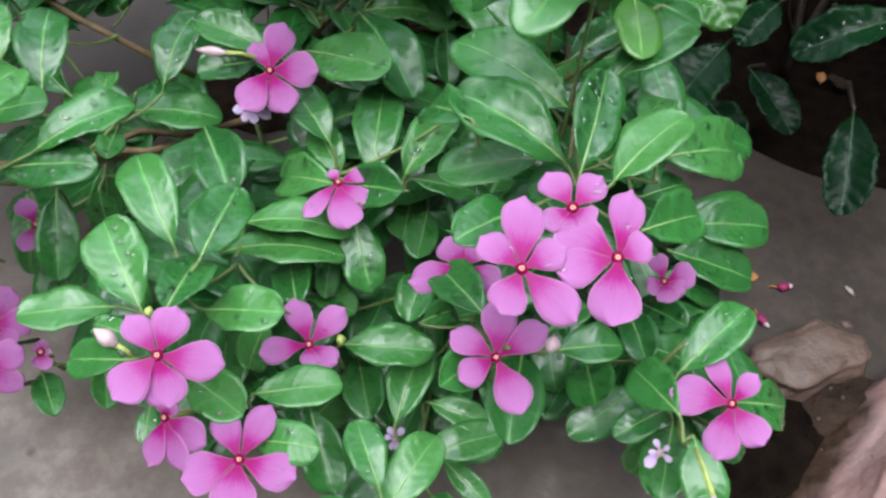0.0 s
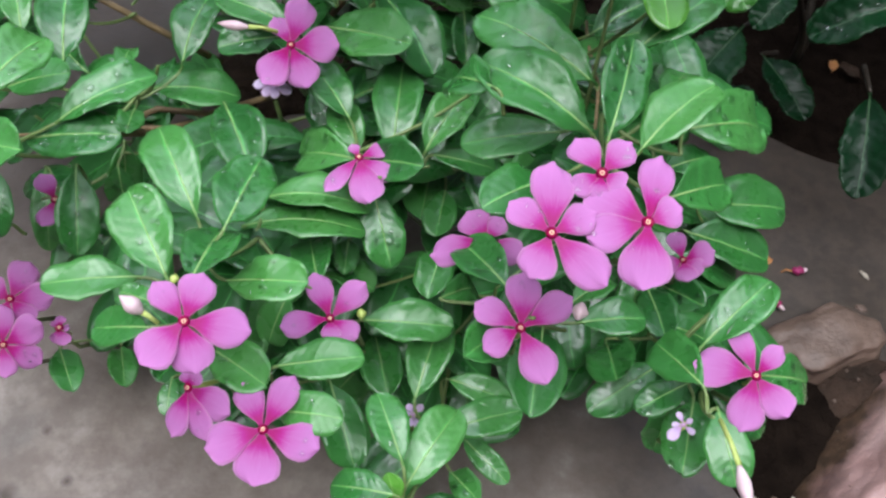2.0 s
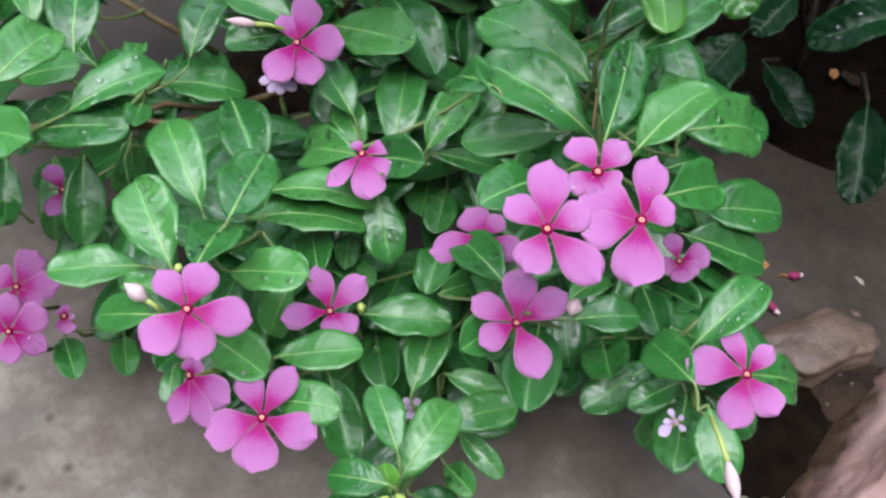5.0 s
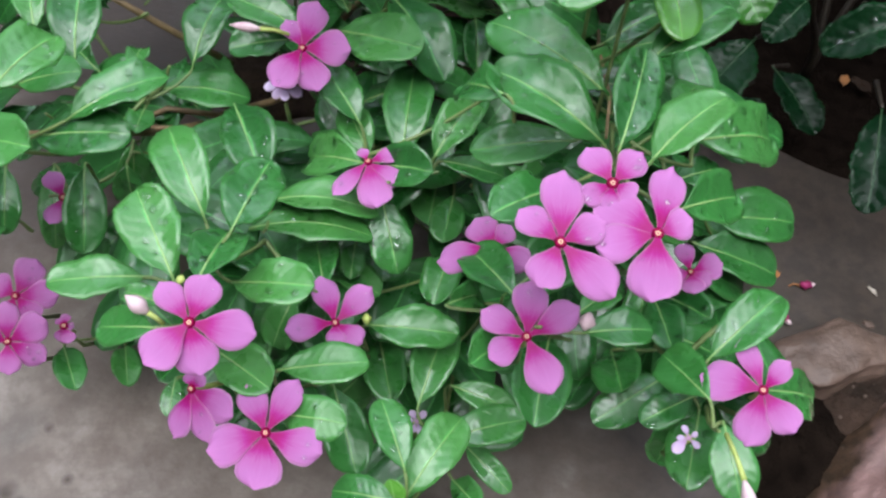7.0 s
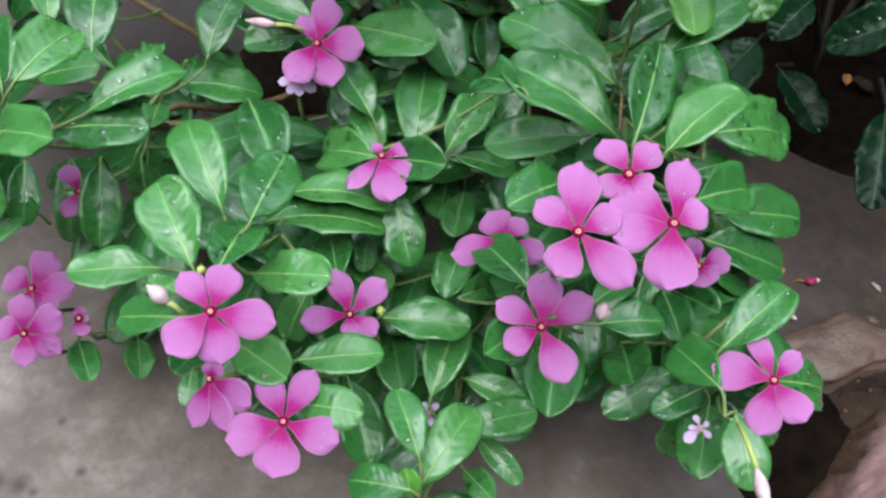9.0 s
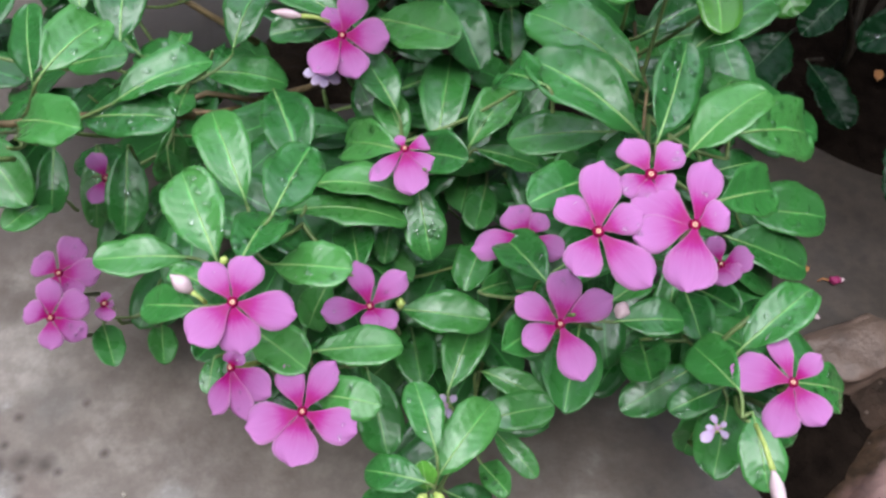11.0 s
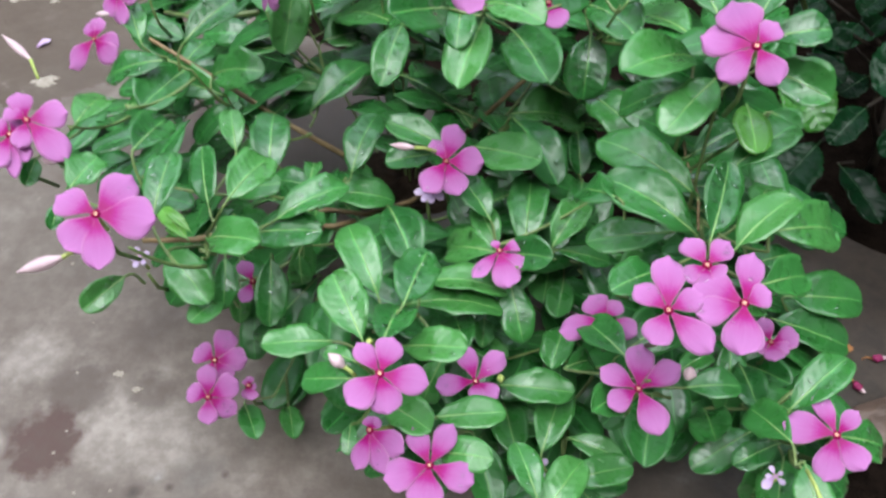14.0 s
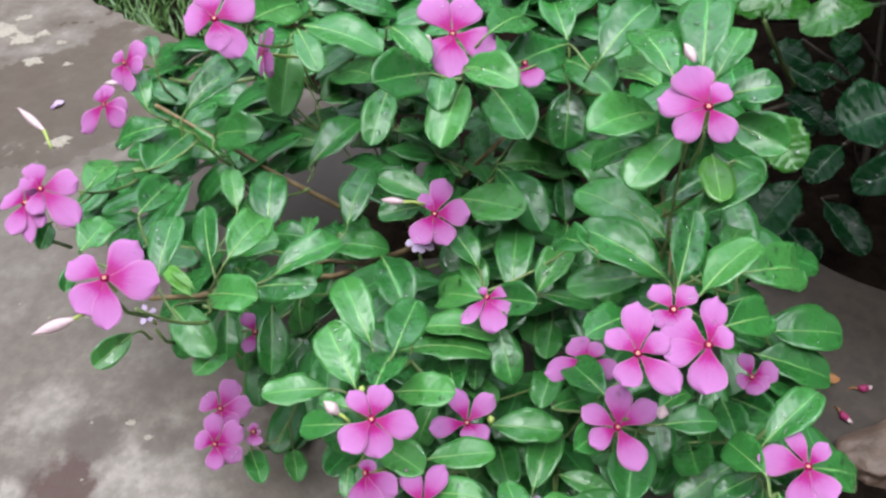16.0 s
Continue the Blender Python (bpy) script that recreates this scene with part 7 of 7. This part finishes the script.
def dirty_stone():
    m, nt, b = material("muddy_pink_stone", 0.45, 0.1)
    n = noise_tex(nt, 24.0, 6.0)
    f = noise_tex(nt, 130.0, 4.0)
    clean = ramp(nt, n.outputs["Fac"], ((0.3, (0.21, 0.115, 0.100)), (0.52, (0.33, 0.205, 0.185)), (0.7, (0.43, 0.30, 0.275))))
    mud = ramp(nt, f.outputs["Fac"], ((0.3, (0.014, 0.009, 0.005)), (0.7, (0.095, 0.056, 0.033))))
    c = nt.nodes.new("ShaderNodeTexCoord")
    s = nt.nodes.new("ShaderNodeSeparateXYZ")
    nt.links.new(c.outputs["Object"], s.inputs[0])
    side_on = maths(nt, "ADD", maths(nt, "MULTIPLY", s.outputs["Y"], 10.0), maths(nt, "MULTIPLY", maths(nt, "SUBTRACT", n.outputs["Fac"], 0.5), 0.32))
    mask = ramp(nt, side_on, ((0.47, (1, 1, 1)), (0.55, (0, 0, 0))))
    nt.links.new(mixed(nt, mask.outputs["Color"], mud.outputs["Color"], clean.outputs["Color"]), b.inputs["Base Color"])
    relief(nt, b, maths(nt, "ADD", n.outputs["Fac"], maths(nt, "MULTIPLY", f.outputs["Fac"], 0.5)), 0.9, 0.004)
    return m


rock("stone", 0.223, 0.233, 0.011, (0.0360, 0.0205, 0.016), 22, 3.0, ROCK, "smooth wet brown stone lying on the paving", 0.16, near=0.90)
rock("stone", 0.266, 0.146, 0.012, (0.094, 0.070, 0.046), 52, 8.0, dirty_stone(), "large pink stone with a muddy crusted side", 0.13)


def soil_heap(cx, cy, rx, ry, high, mat, label):
    bm = bmesh.new()
    rings = []
    for i in range(13):
        s = i / 12
        ring = []
        for k in range(40):
            a = k * math.tau / 40
            r = (1 - s * 0.999) * (1 + 0.25 * noise.noise((math.cos(a) * 2, math.sin(a) * 2, 5.0)))
            x, y = cx + r * rx * math.cos(a), cy + r * ry * math.sin(a)
            h = high * s ** 0.7 + (0.005 * noise.noise((x * 120, y * 120, 2.0)) + 0.002 * noise.noise((x * 420, y * 420, 4.0))) * (0.2 + s)
            ring.append(bm.verts.new((x, y, ground_z(x) + (h if i else -0.003))))
        rings.append(ring)
    for r, q in zip(rings, rings[1:]):
        for k in range(40):
            bm.faces.new((r[k], r[(k + 1) % 40], q[(k + 1) % 40], q[k]))
    bm.faces.new(rings[-1])
    smooth(bm)
    tagged(part("soil", bm, mat), label, "soil", kind="stuff")


soil_heap(0.186, 0.182, 0.043, 0.056, 0.009, SHADED_SOIL, "black wet soil heaped between plant and stone")
soil_heap(-0.128, 0.444, 0.055, 0.045, 0.010, plain("brown_soil", (0.014, 0.009, 0.006), (0.05, 0.034, 0.022), 70.0, 0.9, 0.9, 0.005, gloss=0.1), "brown soil in the break of the paving round the plant's foot")
soil_heap(0.240, 0.205, 0.034, 0.026, 0.012, MUD, "brown mud packed between the two stones")


def crumbs():
    """Pale crumbs and grit caught in the mud along the large stone."""
    c = random.Random(77)
    bm = bmesh.new()
    for _ in range(26):
        s = c.random()
        x, y = 0.188 + 0.058 * s + c.gauss(0, 0.006), 0.145 + 0.085 * s + c.gauss(0, 0.006)
        r = c.choice((0.0005, 0.0006, 0.0008, 0.0012, 0.0018))
        for mesh in (big_stone, mud):
            hit = mesh.ray_cast(Vector((x, y, 0.2)), Vector((0, 0, -1)))
            if hit[0]:
                break
        if not hit[0]:
            continue
        got = bmesh.ops.create_icosphere(bm, subdivisions=1, radius=r)
        for v in got["verts"]:
            v.co = v.co * (1 + 0.5 * noise.noise(v.co * 900 + Vector((x * 99, 0, 0)))) + hit[0] + Vector((0, 0, r * 0.2))
    smooth(bm)
    tagged(part("grit", bm, plain("pale_crumb", (0.045, 0.030, 0.021), (0.13, 0.092, 0.066), 200.0, 0.6)), "pale crumbs and grit stuck in the mud", "grit", kind="stuff")


def surface_of(name, label):
    ob = [o for o in bpy.data.objects if o.name.startswith(name) and label in str(o.get("label"))][0]
    me = ob.data
    return BVHTree.FromPolygons([ob.matrix_basis @ v.co for v in me.vertices], [p.vertices[:] for p in me.polygons])


big_stone, mud = surface_of("stone", "large pink"), surface_of("soil", "brown mud")
crumbs()


def pebble(x, y, r, seed, mat, label, name="pebble", category="pebble", squash=0.45, lift=0.0):
    bm = bmesh.new()
    bmesh.ops.create_icosphere(bm, subdivisions=2, radius=1.0)
    for v in bm.verts:
        v.co *= 1 + 0.35 * noise.noise(v.co * 1.6 + Vector((seed, seed, 0)))
        v.co = (v.co.x * r, v.co.y * r * 0.75, v.co.z * r * squash)
    smooth(bm)
    ob = part(name, bm, mat, world_pose=pose(x, y, ground_z(x) + lift + r * squash * 0.35, 0, 0, seed * 47 % 360))
    return tagged(ob, label, category, "loose bits on the paving")


def fallen_flower(x, y, turn):
    base = thing("fallen_flower", x, y, ground_z(x), "shrivelled fallen magenta flower with a white tip", "fallen flower", "fallen flowers")
    w = pose(x, y, ground_z(x) + 0.0028, 0, 0, turn) @ Matrix.Diagonal((0.62, 1.05, 1.05, 1.0))
    prof = ((-0.007, 0.0008), (-0.005, 0.0024), (-0.002, 0.0033), (0.002, 0.0030), (0.005, 0.0018))
    part("body", tube([(a, 0.0006 * math.sin(a * 900), 0) for a, _ in prof], [r * 0.8 for _, r in prof], 9), FALLEN, base, world_pose=w)
    part("tip", tube([(0.005, 0, 0), (0.0075, 0.0003, 0.0), (0.0100, 0.001, -0.0005)], [0.0017, 0.0014, 0.0004], 7), BUD, base, "white tip", world_pose=w)
    part("stalk", tube([(-0.007, 0, 0), (-0.012, 0.002, -0.001), (-0.017, 0.001, -0.0025)], [0.0007, 0.0006, 0.0005], 5), STRAW, base, world_pose=w)


fallen_flower(0.221, 0.287, 5)
fallen_flower(0.201, 0.262, -60)


def dead_leaf(x, y, z, heading, length, width, mat, label, name="dead_leaf", category="dead leaf"):
    def lift(u, v):
        return length * (0.22 * u * (1 - u) + 0.12 * v * v + 0.05 * math.sin(u * 9 + v * 2))
    bm = blade_surface(length, width, 10, 4, obovate(0.5), lift, 0.0003)
    tagged(part(name, bm, mat, world_pose=leaf_pose(x, y, z, heading, 0, 0)), label, category)


dead_leaf(0.192, 0.292, ground_z(0.19) + 0.001, 15, 0.014, 0.008, STRAW, "curled brown dead leaf on the wet paving")
dead_leaf(0.312, 0.507, -0.022, 70, 0.014, 0.008, STRAW, "orange-brown dead leaf lying on dark soil")
dead_leaf(0.335, 0.502, -0.026, 120, 0.022, 0.012, MUD, "curled brown dead leaf lying on dark soil")
dead_leaf(-0.527, 0.612, ground_z(-0.527) + 0.0008, 60, 0.017, 0.008, FADED_PETAL, "single pale lavender fallen petal on wet concrete", "fallen_petal", "petal")
dead_leaf(0.266, 0.283, ground_z(0.266) + 0.0008, 120, 0.008, 0.003, LIME, "sliver of pale dry petal on the paving", "fallen_petal", "petal")



def splash(x, y, r, seed):
    """A ragged splash of lime, a skin half a millimetre thick."""
    bm = bmesh.new()
    n = 40
    low, top = [], []
    for k in range(n):
        a = k * math.tau / n
        q = Vector((math.cos(a), math.sin(a), seed))
        rr = r * max(0.25, 1 + 0.75 * noise.noise(q * 1.1) + 0.6 * noise.noise(q * 3.1) + 0.3 * noise.noise(q * 8.0))
        px, py = x + rr * math.cos(a) * 1.25, y + rr * math.sin(a) * 0.8
        low.append(bm.verts.new((px, py, ground_z(px) - 0.001)))
        top.append(bm.verts.new((x + (px - x) * 0.93, y + (py - y) * 0.93, ground_z(px) + 0.0005)))
    bm.faces.new(top)
    for k in range(n):
        bm.faces.new((low[k], low[(k + 1) % n], top[(k + 1) % n], top[k]))
    bmesh.ops.triangulate(bm, faces=bm.faces[:])
    bmesh.ops.recalc_face_normals(bm, faces=bm.faces[:])
    tagged(part("lime_splash", bm, LIME), "ragged pale splash of old lime on the concrete", "splash", "lime splashes on the concrete")


for px, py, pr, ps in ((-0.310, 0.235, 0.0032, 1.0), (-0.293, 0.223, 0.0024, 2.0), (-0.497, 0.559, 0.011, 3.0), (-0.505, 0.512, 0.007, 4.0), (-0.585, 0.705, 0.010, 5.0), (-0.622, 0.752, 0.016, 6.0),
                       (-0.66, 0.775, 0.018, 16.0), (-0.60, 0.765, 0.007, 7.5), (-0.545, 0.70, 0.004, 8.0), (-0.57, 0.745, 0.005, 9.0), (-0.64, 0.80, 0.009, 12.0), (-0.66, 0.70, 0.012, 14.0)):
    splash(px, py, pr, ps)
loose = random.Random(5)
for _ in range(34):
    px, py = loose.uniform(-0.45, -0.10), loose.uniform(0.06, 0.42)
    if py - 0.12 > (px + 0.16) * -1.6:
        continue
    pebble(px, py, loose.uniform(0.0005, 0.0016), loose.uniform(0, 50), LIME, "tiny grain of grit on the concrete", "grit", "grit")
for px, py, pr, ps in ((0.172, 0.135, 0.006, 2.0), (0.165, 0.128, 0.0045, 9.0), (0.205, 0.150, 0.004, 4.0), (0.236, 0.262, 0.003, 6.0), (0.255, 0.262, 0.0035, 7.0), (0.181, 0.222, 0.003, 8.0)):
    pebble(px, py, pr, ps, ROCK, "small brown pebble beside the stones")

for px, py, pr, ps in ((0.155, 0.134, 0.0045, 3.0), (0.160, 0.137, 0.0030, 11.0), (0.150, 0.130, 0.0032, 17.0), (0.182, 0.138, 0.0022, 23.0), (0.196, 0.156, 0.0020, 31.0)):
    pebble(px, py, pr, ps, LIME, "pale beige chip of stone on the black soil", lift=0.004)


def worn_patch():
    """A shallow patch of red-grey brick where the concrete skin has gone."""
    bm = bmesh.new()
    n = 60
    low, top = [], []
    for k in range(n):
        a = k * math.tau / n
        q = Vector((math.cos(a), math.sin(a), 9.0))
        r = 1 + 0.30 * noise.noise(q * 2) + 0.14 * noise.noise(q * 7)
        x, y = -0.164 + 0.019 * r * math.cos(a), 0.089 + 0.0105 * r * math.sin(a)
        low.append(bm.verts.new((x, y, ground_z(x) - 0.001)))
        top.append(bm.verts.new((x, y, ground_z(x) + 0.0006)))
    bm.faces.new(top)
    for k in range(n):
        bm.faces.new((low[k], low[(k + 1) % n], top[(k + 1) % n], top[k]))
    bmesh.ops.triangulate(bm, faces=bm.faces[:])
    bmesh.ops.recalc_face_normals(bm, faces=bm.faces[:])
    tagged(part("brick_patch", bm, plain("worn_brick", (0.060, 0.026, 0.024), (0.16, 0.10, 0.09), 55.0, 0.5, 0.6, 0.003)), "worn red brick showing through the broken concrete", "brick", kind="structure")


def crack(marks, wide, seed):
    """An open crack with dirt in it, wandering and uneven in width."""
    line = []
    for (ax, ay), (bx, by) in zip(marks, marks[1:]):
        for k in range(8):
            s = k / 8
            line.append((ax + (bx - ax) * s, ay + (by - ay) * s))
    bm = bmesh.new()
    rows = []
    for k, (x, y) in enumerate(line):
        nx, ny = line[min(k + 1, len(line) - 1)][0] - line[max(k - 1, 0)][0], line[min(k + 1, len(line) - 1)][1] - line[max(k - 1, 0)][1]
        d = math.hypot(nx, ny) or 1
        w = wide * (0.25 + 1.9 * abs(noise.noise((x * 150, y * 150, seed)))) * min(1, (k + 1) / 5, (len(line) - k) / 5)
        x, y = x + 0.002 * noise.noise((x * 90, y * 90, seed + 3)), y + 0.002 * noise.noise((x * 90, y * 90, seed + 8))
        rows.append([bm.verts.new((x + ny / d * w * e, y - nx / d * w * e, ground_z(x) + h)) for e, h in ((-1.3, -0.001), (-0.8, 0.0005), (0.8, 0.0005), (1.3, -0.001))])
    for p, q in zip(rows, rows[1:]):
        for e in range(3):
            bm.faces.new((p[e], p[e + 1], q[e + 1], q[e]))
    tagged(part("crack", bm, plain("crack_dirt", (0.050, 0.038, 0.032), (0.12, 0.095, 0.080), 260.0, 0.8)), "dark dirt-filled crack in the concrete", "crack", kind="structure")


worn_patch()
crack([(-0.1812, 0.0978), (-0.1802, 0.1020), (-0.1774, 0.1064), (-0.1740, 0.1100), (-0.1695, 0.1114), (-0.1642, 0.1090), (-0.1593, 0.1059), (-0.1538, 0.1048), (-0.1478, 0.1013), (-0.1429, 0.0978), (-0.1382, 0.0946)], 0.0012, 1.0)


def grass():
    """Grass and weeds behind the paving."""
    g = random.Random(21)
    verts, faces = [], []
    for n in range(5200):
        x = g.uniform(-0.72, -0.28) if n < 1300 else g.uniform(-2.4, -0.28)
        y = 0.765 - (x + 0.43) * 0.72 + (g.uniform(0, 0.4) if n < 1300 else g.uniform(0, 1) ** 1.6 * 0.9)
        h, w, a = g.uniform(0.02, 0.07), g.uniform(0.0012, 0.0032), g.uniform(0, math.tau)
        lean = g.uniform(0.2, 0.9) * h
        dx, dy = math.cos(a), math.sin(a)
        base = len(verts)
        for s, ww in ((0, 1.0), (0.5, 0.8), (1.0, 0.06)):
            cx, cy, cz = x + dx * lean * s * s, y + dy * lean * s * s, -0.035 + h * s * (1 - 0.25 * s)
            verts += [(cx - dy * w * ww, cy + dx * w * ww, cz), (cx + dy * w * ww, cy - dx * w * ww, cz)]
        faces += [(base, base + 1, base + 3, base + 2), (base + 2, base + 3, base + 5, base + 4)]
    me = bpy.data.meshes.new("grass")
    me.from_pydata(verts, [], faces)
    tagged(hang("grass", me, GRASS), "rough green grass and weeds behind the concrete edge", "grass", kind="stuff")


grass()

# ---- walls added out of view to close the place and block low sky ----
PLASTER = plain("grey_plaster", (0.08, 0.075, 0.07), (0.14, 0.135, 0.12), 3.0, 0.8)


def yard_wall(name, x, y, half_x, half_y):
    bm = bmesh.new()
    bmesh.ops.create_cube(bm, size=2.0)
    for v in bm.verts:
        v.co = (v.co.x * half_x, v.co.y * half_y, (v.co.z + 1) * 1.9)
    tagged(part(name, bm, PLASTER, world_pose=pose(x, y, -0.05)), "plain grey plastered yard wall", "wall", kind="structure")


yard_wall("wall_north", 0, 5.0, 3.12, 0.1)
yard_wall("wall_south", 0, -2.3, 3.12, 0.1)
yard_wall("wall_east", 3.0, 1.35, 0.1, 3.54)
yard_wall("wall_west", -3.0, 1.35, 0.1, 3.54)
